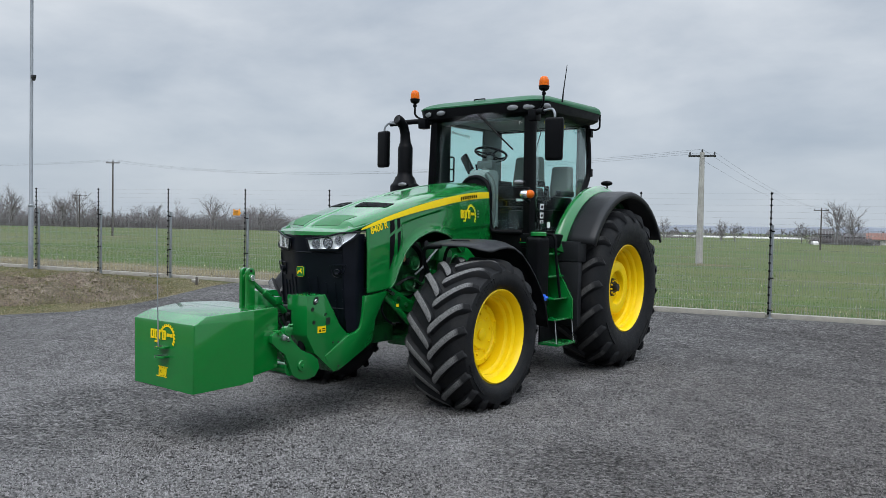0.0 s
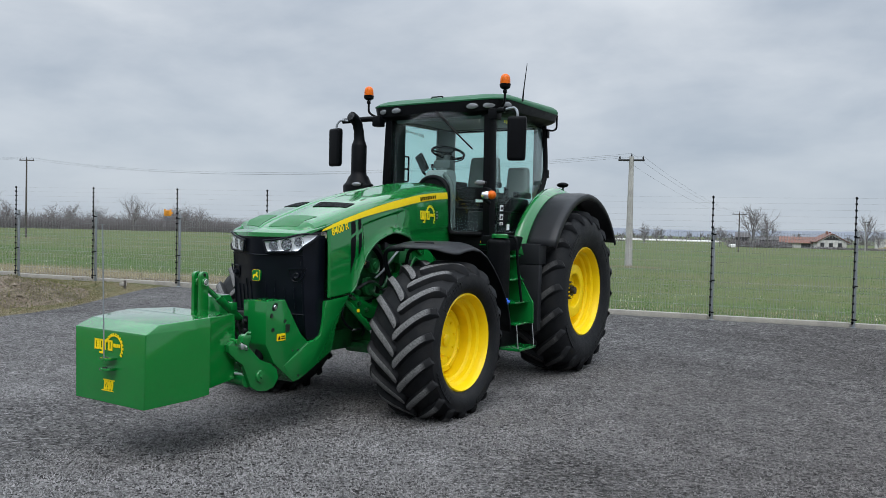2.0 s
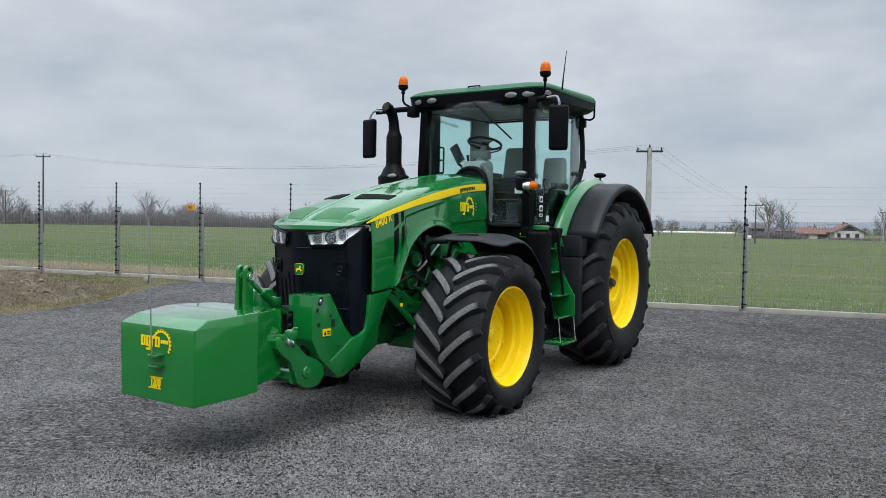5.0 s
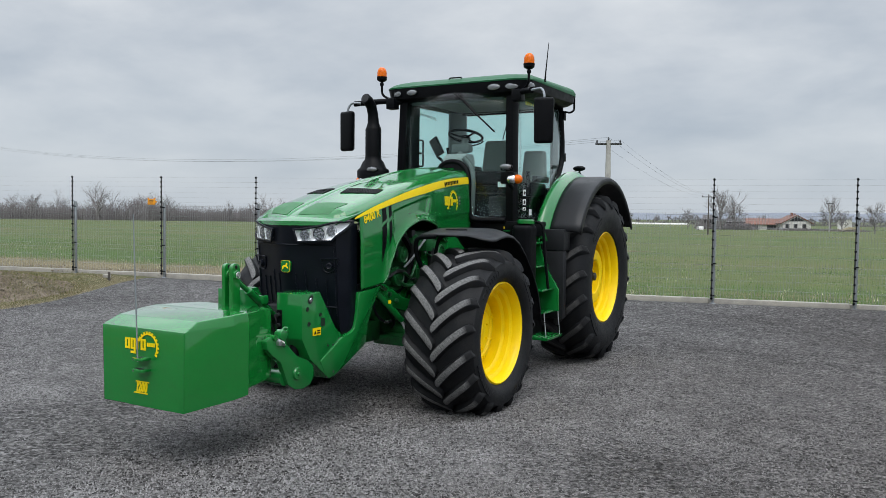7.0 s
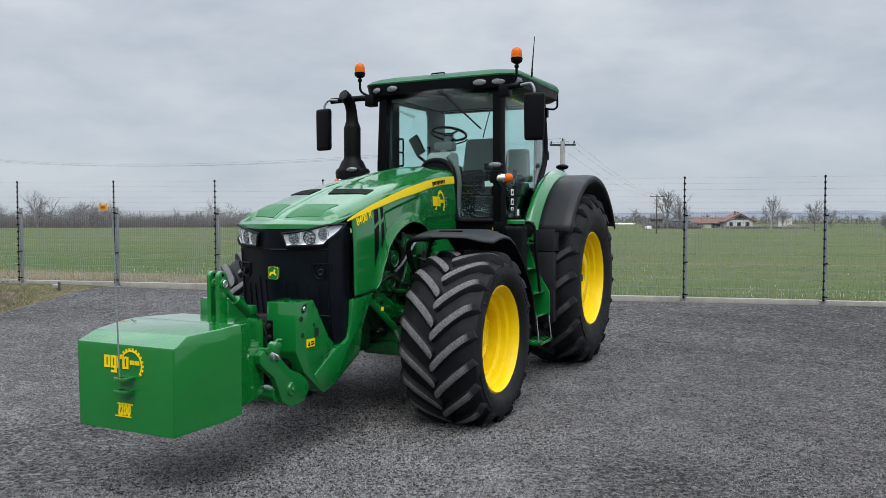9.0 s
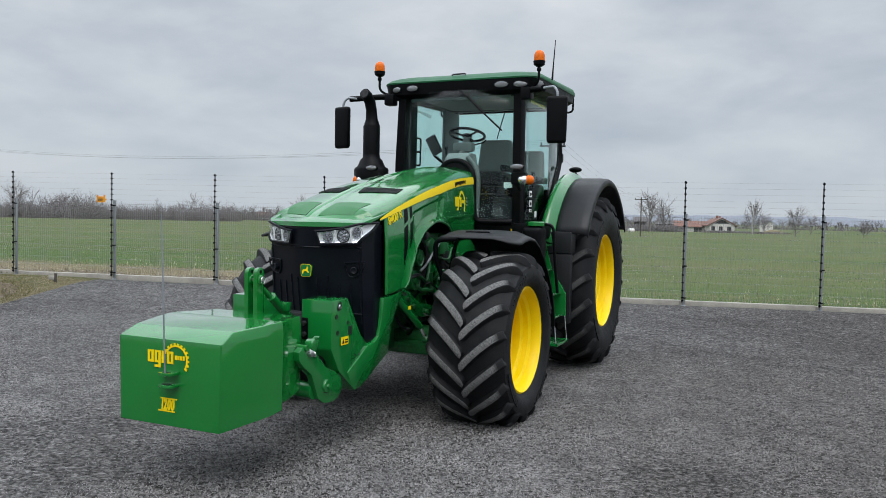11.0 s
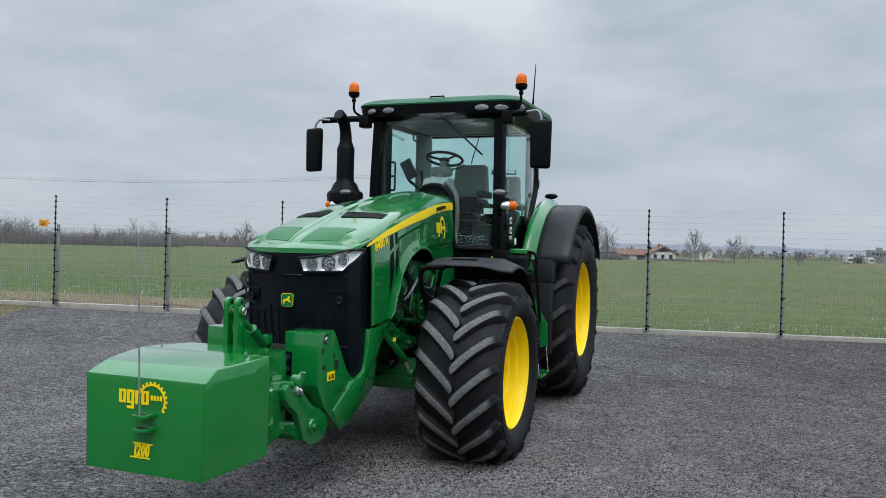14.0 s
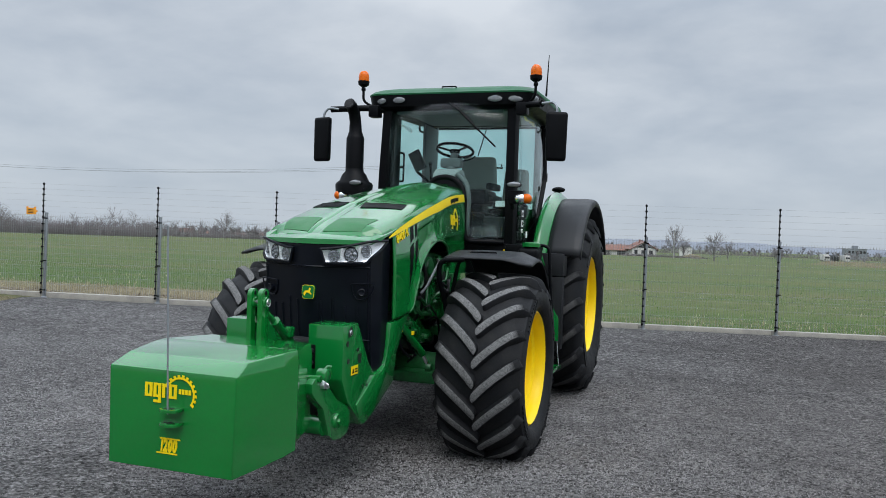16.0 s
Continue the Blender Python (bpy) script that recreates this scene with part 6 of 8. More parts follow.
def badge_outline(w, h):
    """A rounded square, a little wider at the top."""
    out = []
    for t in np.linspace(0, 2 * math.pi, 28, endpoint=False):
        c, q = math.cos(t), math.sin(t)
        x, z = math.copysign(abs(c) ** 0.38, c), math.copysign(abs(q) ** 0.38, q)
        out.append((w * x * (1 + 0.05 * z), h * z))
    return out


by_ = face_y(0, 1.336)
badge = part("badge", placed(prism(badge_outline(0.049, 0.050), 1, -0.014, 0.004, bev=0.002), Matrix.Translation((0.012, by_, 1.336))), GREEN, grille, "rounded green badge with a yellow rim")
part("badge_rim", placed(prism(badge_outline(0.0482, 0.0492), 1, -0.0165, -0.012), Matrix.Translation((0.012, by_, 1.336))), DECAL, badge, "thin yellow rim", smooth=0)
part("badge_field", placed(prism(badge_outline(0.0455, 0.0465), 1, -0.018, -0.012), Matrix.Translation((0.012, by_, 1.336))), GREEN, badge, smooth=0)
part("badge_emblem", placed(prism([(-0.036, -0.006), (-0.022, 0.010), (0.004, 0.012), (0.014, 0.034), (0.026, 0.026), (0.018, 0.004), (0.036, -0.016), (0.028, -0.02), (0.010, -0.006), (-0.012, -0.004), (-0.028, -0.030), (-0.034, -0.026)], 1, -0.003, 0.0), Matrix.Translation((0.012, by_ - 0.0182, 1.336)) @ Matrix.Diagonal((0.9, 1, 0.9, 1))), DECAL, badge, "plain yellow emblem shape", smooth=0)

# -- lower frame, towers and hitch --
for s in (-1, 1):
    ssx = (0.44, 0.474) if s > 0 else (-0.474, -0.44)
    fr = prism([(-4.075, 1.115), (-3.75, 1.148), (-3.80, 1.07), (-3.86, 0.97), (-3.905, 0.88), (-3.94, 0.656), (-4.27, 0.494), (-4.38, 0.445), (-4.50, 0.50), (-4.56, 0.60), (-4.32, 0.735), (-4.27, 0.758), (-4.17, 0.775), (-4.115, 0.81), (-4.098, 0.87), (-4.085, 0.95)], 0, ssx[0], ssx[1])
    for v in fr.verts:
        out_ = np.interp(v.co.z, [0.44, 0.8, 1.16], [0.462, 0.478, 0.503])
        v.co.x = s * (out_ - (0.0 if abs(v.co.x) > 0.46 else 0.09))
    bmesh.ops.bevel(fr, geom=list(fr.edges), offset=0.005, segments=2, profile=0.5, affect="EDGES")
    part("frame_plate", fr, GREEN, tractor, "green front frame plate")
    # added black strip behind the seam, standing for the shade in the gap
    part("seam_shade_strip", box(min(s * 0.40, s * 0.468), max(s * 0.40, s * 0.468), -4.06, -3.78, 1.07, 1.18), BLACK, tractor, smooth=0)
    tx = (0.205, 0.462) if s > 0 else (-0.425, -0.19)
    tw = prism([(-4.785, 1.155), (-4.56, 1.16), (-4.36, 0.855), (-4.215, 0.73), (-4.35, 0.455), (-4.44, 0.44), (-4.68, 0.635), (-4.78, 0.80)], 0, tx[0], tx[1], bev=0.012)
    tower = part("hitch_tower", tw, GREEN, tractor, "green front hitch tower with bolt holes")
    xo = s * 0.4635
    for yy, zz, r in ((-4.718, 1.032, 0.018), (-4.700, 0.914, 0.018), (-4.558, 0.975, 0.015), (-4.458, 0.715, 0.009), (-4.391, 0.711, 0.009), (-4.384, 0.492, 0.012)):
        hole = lathe([(0.0, xo + s * 0.001), (r * 0.86, xo + s * 0.001), (r * 0.9, xo + s * 0.0025), (r, xo + s * 0.0025), (r * 1.02, xo - s * 0.01)], axis=0, n=16, at=(0, yy, zz))
        part("bolt_hole", hole, HOLE, tower, "dark round bolt hole")
    part("square_hole", box(min(xo, xo + s * 0.002), max(xo, xo + s * 0.002), -4.552, -4.500, 0.882, 0.946, bev=0.0008), HOLE, tower, "dark square hole", smooth=0)
    part("pin_recess", prism([(-4.682 + 0.030 * math.cos(t) + 0.012 * math.sin(t), 1.105 + 0.034 * math.sin(t)) for t in np.linspace(0, 6.28, 20, endpoint=False)], 0, min(xo, xo + s * 0.0015), max(xo, xo + s * 0.0015)), HOLE, tower, smooth=0)
    part("pin", lathe([(0.0, xo + s * 0.012), (0.014, xo + s * 0.011), (0.019, xo + s * 0.006), (0.019, xo)], axis=0, n=16, at=(0, -4.684, 1.102)), STEEL, tower, "bright steel pin")
    part("caution_label", box(min(xo, xo + s * 0.003), max(xo, xo + s * 0.003), -4.655, -4.553, 0.815, 0.875), DECAL, tower, "small yellow caution label", smooth=0)
    part("caution_sign", prism([(-4.642, 0.826), (-4.612, 0.826), (-4.627, 0.858)], 0, min(xo + s * 0.0032, xo + s * 0.005), max(xo + s * 0.0032, xo + s * 0.005)), BLACK, tower, smooth=0)
    for q in range(2):
        part("writing_bar", box(min(xo + s * 0.003, xo + s * 0.005), max(xo + s * 0.003, xo + s * 0.005), -4.602, -4.562, 0.828 + q * 0.018, 0.838 + q * 0.018), BLACK, tower, smooth=0)
    # flat black discs, painted like the shade inside the top holes
    for q in range(3):
        part("top_hole", lathe([(0.014, 1.1605), (0.0, 1.1605)], n=12, at=(s * (0.26 + q * 0.07), -4.66 + q * 0.03, 0.0)), BLACK, tower)
    # lift arm with hook
    ax = (0.405, 0.455) if s > 0 else (-0.455, -0.405)
    arm = prism([(-5.173, 0.84), (-5.13, 0.868), (-4.96, 0.85), (-4.947, 0.79), (-4.83, 0.685), (-4.71, 0.635), (-4.635, 0.58), (-4.612, 0.50), (-4.67, 0.432), (-4.76, 0.415), (-4.853, 0.428), (-4.93, 0.475), (-5.015, 0.66), (-5.10, 0.72), (-5.165, 0.78)], 0, ax[0], ax[1], bev=0.008)
    lift = part("lift_arm", arm, GREEN, tractor, "green lower lift arm with a hook")
    part("pivot_cap", lathe([(0.0, s * 0.475), (0.045, s * 0.473), (0.05, s * 0.465), (0.05, s * 0.45)], axis=0, n=24, at=(0, -4.832, 0.549)), GREEN, lift)
    part("pivot_bolt", lathe([(0.0, s * 0.49), (0.018, s * 0.489), (0.02, s * 0.47)], axis=0, n=6, at=(0, -4.832, 0.549)), GREEN, lift)
    hook = bmesh.new()
    add_lathe(hook, [(0.0, s * 0.452), (0.050, s * 0.452), (0.054, s * 0.446), (0.054, s * 0.37), (0.0, s * 0.37)], axis=0, n=20, at=(0, -5.105, 0.80))
    part("hook", hook, GREEN, lift)
    part("latch", prism([(-5.04, 0.85), (-5.03, 0.89), (-5.0, 0.912), (-4.975, 0.90), (-4.95, 0.905), (-4.935, 0.875), (-4.955, 0.835), (-5.0, 0.815)], 0, min(s * 0.40, s * 0.468), max(s * 0.40, s * 0.468), bev=0.012), GREEN, lift)
    part("latch_lever", tube([(s * 0.44, -4.985, 0.90), (s * 0.45, -4.97, 0.918), (s * 0.47, -4.955, 0.915)], 0.010, 8), GREEN, lift)
    # black disc paints the dark inside of the jaw hole
    part("jaw_hole", lathe([(0.0, s * 0.4565), (0.014, s * 0.4565), (0.014, s * 0.45)], axis=0, n=12, at=(0, -4.985, 0.785)), BLACK, lift)
    part("latch_spring", tube([(s * (0.462 + 0.018 * math.cos(t)), -5.062 + 0.0022 * t, 0.832 - 0.001 * t + 0.016 * math.sin(t)) for t in np.linspace(0, 6.28 * 5, 60)], 0.0035, 5), STEEL, lift, "bright coil spring")
    part("hook_pin", lathe([(0.0, s * 0.485), (0.02, s * 0.48), (0.024, s * 0.44)], axis=0, n=12, at=(0, -5.05, 0.815)), STEEL, lift, "bright steel pin")
    # lift cylinder between tower and arm
    cyl = bmesh.new()
    add_tube(cyl, [(s * 0.33, -4.62, 1.05), (s * 0.33, -4.74, 0.62)], 0.042, 14)
    add_tube(cyl, [(s * 0.33, -4.74, 0.66), (s * 0.33, -4.80, 0.52)], 0.024, 10)
    part("lift_cylinder", cyl, BLACK, tractor, "black hydraulic lift cylinder")
    part("arm_cross_bar", tube([(0, -4.93, 0.53), (s * 0.42, -4.93, 0.53)], 0.062, 16), GREEN, tractor)
    part("tower_recess", box(min(s * 0.208, s * 0.262), max(s * 0.208, s * 0.262), -4.787, -4.75, 0.86, 1.02, bev=0.006), BLACK, tower, "black recess with fittings")
    for q in (0.90, 0.98):
        part("coupling", lathe([(0.0, -4.815), (0.016, -4.812), (0.018, -4.79), (0.018, -4.75)], axis=1, n=10, at=(s * 0.235, 0, q)), DULL, tower)

part("hitch_cross_member", box(-0.3, 0.3, -4.56, -4.2, 0.72, 0.98, bev=0.02), GREEN_DARK, tractor)
part("front_support", box(-0.2, 0.2, -4.2, -3.3, 0.58, 0.78, bev=0.03), GREEN_DARK, tractor)
tl = bmesh.new()
add_tube(tl, [(-0.01, -5.06, 1.30), (0.01, -4.86, 1.14)], 0.022, 10)
add_tube(tl, [(0.02, -4.90, 1.17), (0.02, -4.66, 0.98)], 0.034, 12)
add_tube(tl, [(0.02, -4.70, 1.02), (0.02, -4.58, 0.93)], 0.024, 10)
add_box(tl, -0.03, 0.07, -4.78, -4.72, 1.05, 1.12, bev=0.01)
part("top_link", tl, GREEN, tractor, "green top link with its turnbuckle")
part("hitch_valve_block", box(-0.12, 0.14, -4.58, -4.46, 0.86, 1.02, bev=0.015), DULL, tractor)
for k in range(4):
    part("hydraulic_hose", tube(bend([(-0.1 + k * 0.06, -4.58, 0.95), (-0.12 + k * 0.07, -4.68, 0.9 + 0.02 * k), (0.05 + k * 0.06, -4.7, 0.74), (0.1 + k * 0.05, -4.55, 0.66)], 5, 0.08), 0.012, 7), BLACK, tractor)

# -- engine bay and front axle --
eng = bmesh.new()
add_box(eng, -0.30, 0.30, -3.6, -1.7, 1.08, 1.62, bev=0.04)
add_box(eng, -0.2, 0.2, -3.4, -1.7, 0.74, 1.1, bev=0.04)
part("engine_block", eng, GREEN_DARK, tractor, "dark green engine block under the open arch")
rnd = random.Random(5)
for s in (-1, 1):
    for k in range(26):
        y, z = rnd.uniform(-3.6, -2.3), rnd.uniform(0.85, 1.6)
        a, b, c = rnd.uniform(0.02, 0.09), rnd.uniform(0.03, 0.10), rnd.uniform(0.03, 0.10)
        bm = bmesh.new()
        x = s * (0.30 + rnd.uniform(0, 0.05))
        if k % 3 == 0:
            add_lathe(bm, [(0.0, x + s * a), (b * 0.8, x + s * a * 0.9), (b, x + s * a * 0.5), (b, x - s * 0.05)], axis=0, n=14, at=(0, y, z))
        else:
            add_box(bm, min(x - s * 0.04, x + s * a), max(x - s * 0.04, x + s * a), y - b, y + b, z - c, z + c, bev=0.012)
        part("engine_fitting", bm, rnd.choice((GREEN_DARK, GREEN, GREEN_DARK, GREEN_DARK, GREEN_DARK, DULL)), tractor)
    for k in range(9):
        y, z = rnd.uniform(-3.5, -2.6), rnd.uniform(1.0, 1.55)
        pts = [(s * 0.33, y, z), (s * (0.40 + rnd.uniform(0, 0.03)), y + rnd.uniform(0.02, 0.15), z + rnd.uniform(-0.12, 0.1)), (s * 0.4, y + rnd.uniform(0.15, 0.35), z + rnd.uniform(-0.2, 0.1)), (s * 0.32, y + rnd.uniform(0.3, 0.5), z + rnd.uniform(-0.2, 0.1))]
        part("engine_hose", tube(bend(pts, 5, 0.09), rnd.choice((0.010, 0.014, 0.018)), 7), rnd.choice((BLACK, GREEN_DARK, DULL, GREEN_DARK)), tractor)
    part("filler_cap", lathe([(0.0, 0.06), (0.022, 0.055), (0.026, 0.04), (0.026, 0.0), (0.018, -0.02), (0.0, -0.02)], n=12, at=(s * 0.41, -3.42, 1.44)), make_mat("tan_cap", (0.45, 0.3, 0.14), 0.5), tractor, "tan filler cap")
    part("bright_pipe", tube(bend([(s * 0.40, -3.21, 1.28), (s * 0.42, -3.17, 1.316), (s * 0.425, -3.10, 1.36), (s * 0.44, -3.02, 1.45), (s * 0.45, -2.90, 1.545), (s * 0.40, -2.82, 1.56)], 5, 0.05), 0.012, 8), GALV, tractor, "bright metal pipe")
    # suspension and steering cylinders
    cy = bmesh.new()
    add_tube(cy, [(s * 0.40, -3.68, 1.085), (s * 0.405, -3.665, 1.07), (s * 0.515, -3.435, 0.81), (s * 0.52, -3.43, 0.80)], [0.030, 0.034, 0.034, 0.030], 16)
    acyl = part("axle_cylinder", cy, GREEN, tractor, "green suspension cylinder")
    part("cylinder_rod", tube([(s * 0.518, -3.432, 0.805), (s * 0.56, -3.415, 0.715)], 0.016, 10), STEEL, acyl, "bright cylinder rod")
    part("rod_eye", lathe([(0.0, s * 0.59), (0.032, s * 0.588), (0.036, s * 0.575), (0.036, s * 0.545), (0.0, s * 0.545)], axis=0, n=16, at=(0, -3.41, 0.70)), GREEN_DARK, acyl)
    part("cylinder_label", placed(box(-0.013, 0.013, -0.0015, 0.0015, -0.016, 0.016), Matrix.Translation((s * 0.485, -3.585, 0.99)) @ Matrix.Rotation(radians(s * 50), 4, "Z")), DECAL, acyl, "tiny yellow label", smooth=0)
    part("cylinder_hose", tube(bend([(s * 0.43, -3.74, 1.06), (s * 0.45, -3.79, 0.95), (s * 0.47, -3.74, 0.86), (s * 0.50, -3.67, 0.815), (s * 0.52, -3.60, 0.82)], 5, 0.06), 0.011, 8), BLACK, acyl)
    part("hose_fitting", tube([(s * 0.495, -3.68, 0.82), (s * 0.51, -3.645, 0.815)], 0.015, 8), STEEL, acyl)
    axb = bmesh.new()
    add_tube(axb, [(0, -3.05, 0.66), (s * 0.5, -3.05, 0.66), (s * 0.72, -3.05, 0.71)], [0.13, 0.11, 0.11], 16)
    add_lathe(axb, [(0.0, s * 0.95), (0.2, s * 0.95), (0.22, s * 0.80), (0.16, s * 0.66), (0.0, s * 0.66)], axis=0, n=24, at=(0, -3.05, 0.713))
    part("front_axle", axb, GREEN_DARK, tractor, "green front axle housing")
    part("axle_hose", tube(bend([(s * 0.36, -3.45, 1.05), (s * 0.40, -3.48, 0.9), (s * 0.44, -3.42, 0.78), (s * 0.36, -3.35, 0.72)], 5, 0.08), 0.012, 7), BLACK, tractor)
for s in (-1, 1):
    cast = prism([(-3.72, 1.17), (-3.60, 1.165), (-3.45, 1.10), (-3.25, 1.0), (-2.98, 0.95), (-2.9, 0.90), (-2.95, 0.85), (-3.2, 0.86), (-3.48, 0.93), (-3.68, 1.05)], 0, min(s * 0.34, s * 0.42), max(s * 0.34, s * 0.42), bev=0.012)
    sus = part("suspension_arm", cast, GREEN, tractor, "green cast suspension arm")
    for yy, zz in ((-3.62, 1.11), (-3.5, 1.05), (-3.38, 0.98), (-3.12, 0.91)):
        part("arm_bolt", lathe([(0.0, s * 0.445), (0.02, s * 0.443), (0.022, s * 0.42)], axis=0, n=8, at=(0, yy, zz)), GREEN_DARK, sus)
    part("link_pin", tube([(s * 0.44, -3.72, 1.16), (s * 0.45, -3.60, 1.10)], 0.016, 10), STEEL, sus, "bright steel link")
    part("axle_beam", box(min(s * 0.12, s * 0.74), max(s * 0.12, s * 0.74), -3.32, -3.14, 0.54, 0.64, bev=0.03), GREEN_DARK, tractor, "green front axle beam")
    part("side_shield", box(min(s * 0.31, s * 0.335), max(s * 0.31, s * 0.335), -2.75, -1.75, 1.0, 1.56, bev=0.01), GREEN, tractor, "green engine side shield")
    part("fan_shroud", lathe([(0.30, s * 0.33), (0.31, s * 0.36), (0.27, s * 0.365), (0.25, s * 0.33)], axis=0, n=24, at=(0, -3.28, 1.33), closed=True), BLACK, tractor)
    for yy, zz, rr in ((-3.2, 1.40, 0.075), (-3.28, 1.20, 0.09), (-3.05, 1.10, 0.055)):
        part("engine_pulley", lathe([(0.0, s * 0.40), (rr * 0.4, s * 0.40), (rr * 0.45, s * 0.385), (rr * 0.9, s * 0.385), (rr, s * 0.395), (rr, s * 0.35)], axis=0, n=20, at=(0, yy, zz)), GREEN_DARK, tractor)
part("transmission", box(-0.32, 0.32, -1.8, 0.5, 0.62, 1.35, bev=0.05), GREEN_DARK, tractor, "green transmission housing")
part("rear_axle", tube([(-0.85, 0, 1.031), (0.85, 0, 1.031)], 0.17, 20), GREEN_DARK, tractor)
part("belly_tank", box(-0.62, 0.55, -2.3, -0.9, 0.55, 1.25, bev=0.06), BLACK, tractor, "black plastic fuel tank")

# -- front fenders --
for s in (-1, 1):
    fb = bmesh.new()
    path = [(-3.30, 1.590), (-3.26, 1.603), (-3.17, 1.620), (-3.05, 1.640), (-2.9, 1.650), (-2.74, 1.628), (-2.58, 1.558), (-2.43, 1.445), (-2.28, 1.305), (-2.14, 1.14), (-2.04, 0.97), (-1.99, 0.83), (-1.97, 0.71)]
    secs = []
    for i, (y, z) in enumerate(path):
        t = i / (len(path) - 1)
        xi, xo = 0.62 + 0.05 * t, 1.34 - 0.02 * t
        if i == 0:
            xo -= 0.10
        a, b = Vector(path[max(i - 1, 0)]), Vector(path[min(i + 1, len(path) - 1)])
        d = (b - a).normalized()
        nrm = Vector((-d.y, d.x))
        ring = []
        for u, o in ((0, -0.022), (0.008, -0.004), (0.03, 0.002), (0.30, 0.008), (0.55, 0.008), (0.78, 0.004), (0.81, 0.0), (0.95, -0.045), (0.985, -0.058), (1.0, -0.08)):
            o = o * (0.4 if i == 0 else 0.75 if i == 1 else 1.0 - 0.4 * t)
            ring.append((s * (xi + (xo - xi) * u), y + nrm.x * o, z + nrm.y * o))
        secs.append(ring)
    add_loft(fb, secs)
    ff = part("front_fender", fb, FENDER, tractor, "black plastic front fender", 50)
    so = ff.modifiers.new("thickness", "SOLIDIFY")
    so.thickness, so.offset = 0.012, 0
    sup = bmesh.new()
    add_tube(sup, bend([(s * 0.80, -3.30, 1.585), (s * 0.60, -3.33, 1.57), (s * 0.585, -3.30, 1.42), (s * 0.62, -3.20, 1.22), (s * 0.62, -3.12, 0.92)], 5, 0.07), 0.022, 10)
    add_tube(sup, bend([(s * 0.9, -3.0, 1.60), (s * 0.66, -3.0, 1.58), (s * 0.62, -3.08, 1.2)], 5, 0.07), 0.018, 8)
    part("fender_bracket", sup, BLACK, ff)
    part("fender_handle", tube(bend([(s * 0.80, -3.12, 1.625), (s * 0.80, -3.12, 1.645), (s * 1.02, -3.12, 1.648), (s * 1.02, -3.12, 1.63)], 3, 0.01), 0.007, 6), BLACK, ff)

# -- rear fenders --
for s in (-1, 1):
    cz, cr = 1.031, 1.24
    fb = bmesh.new()
    secs = []
    for a in np.linspace(152, 30, 26):
        t = radians(a)
        y, z = -cr * -math.cos(t), cz + cr * math.sin(t)
        ring = []
        for x, o in ((1.018, 0.0), (1.10, 0.006), (1.30, 0.006), (1.362, 0.0), (1.384, -0.014), (1.39, -0.03), (1.39, -0.075)):
            ring.append((s * x, (cr + o) * math.cos(t), cz + (cr + o) * math.sin(t)))
        secs.append(ring)
    add_loft(fb, secs)
    rf = part("rear_fender", fb, FENDER, tractor, "dark grey plastic rear fender extension", 32)
    so = rf.modifiers.new("thickness", "SOLIDIFY")
    so.thickness, so.offset = 0.014, 0
    gbm = bmesh.new()
    secs = []
    for a in np.linspace(158, 40, 22):
        t = radians(a)
        crown = 0.102 - 0.026 * math.sin(max(min((158 - a) / 60, 1), 0) * math.pi / 2)
        ring = []
        for x, o in ((1.032, -0.02), (1.03, 0.08), (1.018, 0.22), (0.985, 0.64), (0.962, 0.88), (0.938, 0.99), (0.912, 0.97), (0.892, 0.78), (0.882, 0.4), (0.876, -0.5)):
            rr = cr + 0.006 + crown * o
            ring.append((s * x, rr * math.cos(t), cz + rr * math.sin(t)))
        secs.append(ring)
    add_loft(gbm, secs)
    gf = part("inner_fender", gbm, GREEN, tractor, "green inner rear fender", 50)
    so = gf.modifiers.new("thickness", "SOLIDIFY")
    so.thickness, so.offset = 0.014, 0
    wall_in = bmesh.new()
    secs = [[(s * x, r_ * math.cos(radians(a)), cz + r_ * math.sin(radians(a))) for x, r_ in ((0.880, cr - 0.03), (0.84, cr - 0.12), (0.76, cr - 0.17), (0.69, cr - 0.27), (0.66, 0.75))] for a in np.linspace(158, 30, 16)]
    add_loft(wall_in, secs)
    part("fender_inner_wall", wall_in, BLACK, gf)
    rm = bmesh.new()
    bmesh.ops.create_uvsphere(rm, u_segments=16, v_segments=10, radius=1.0)
    placed(rm, Matrix.Translation((s * 0.866, 0.353, 2.415)) @ Matrix.Diagonal((0.085, 0.05, 0.036, 1)))
    add_tube(rm, [(s * 0.866, 0.353, 2.40), (s * 0.866, 0.40, 2.32)], 0.012, 8)
    part("fender_lamp", rm, BLACK, gf, "small black oval lamp on a stalk")

# -- cab --
door_back = lerp_table([(1.76, -0.52), (2.10, -0.28), (2.48, 0.01), (2.75, 0.04), (3.16, 0.02)])


def door_x(t, z):
    """How far the curved door glass stands out: t from its front to its back edge."""
    return 0.776 + 0.07 * math.sin(math.pi * t) - 0.036 * t - 0.05 * max((z - 2.45) / 0.7, 0) ** 2


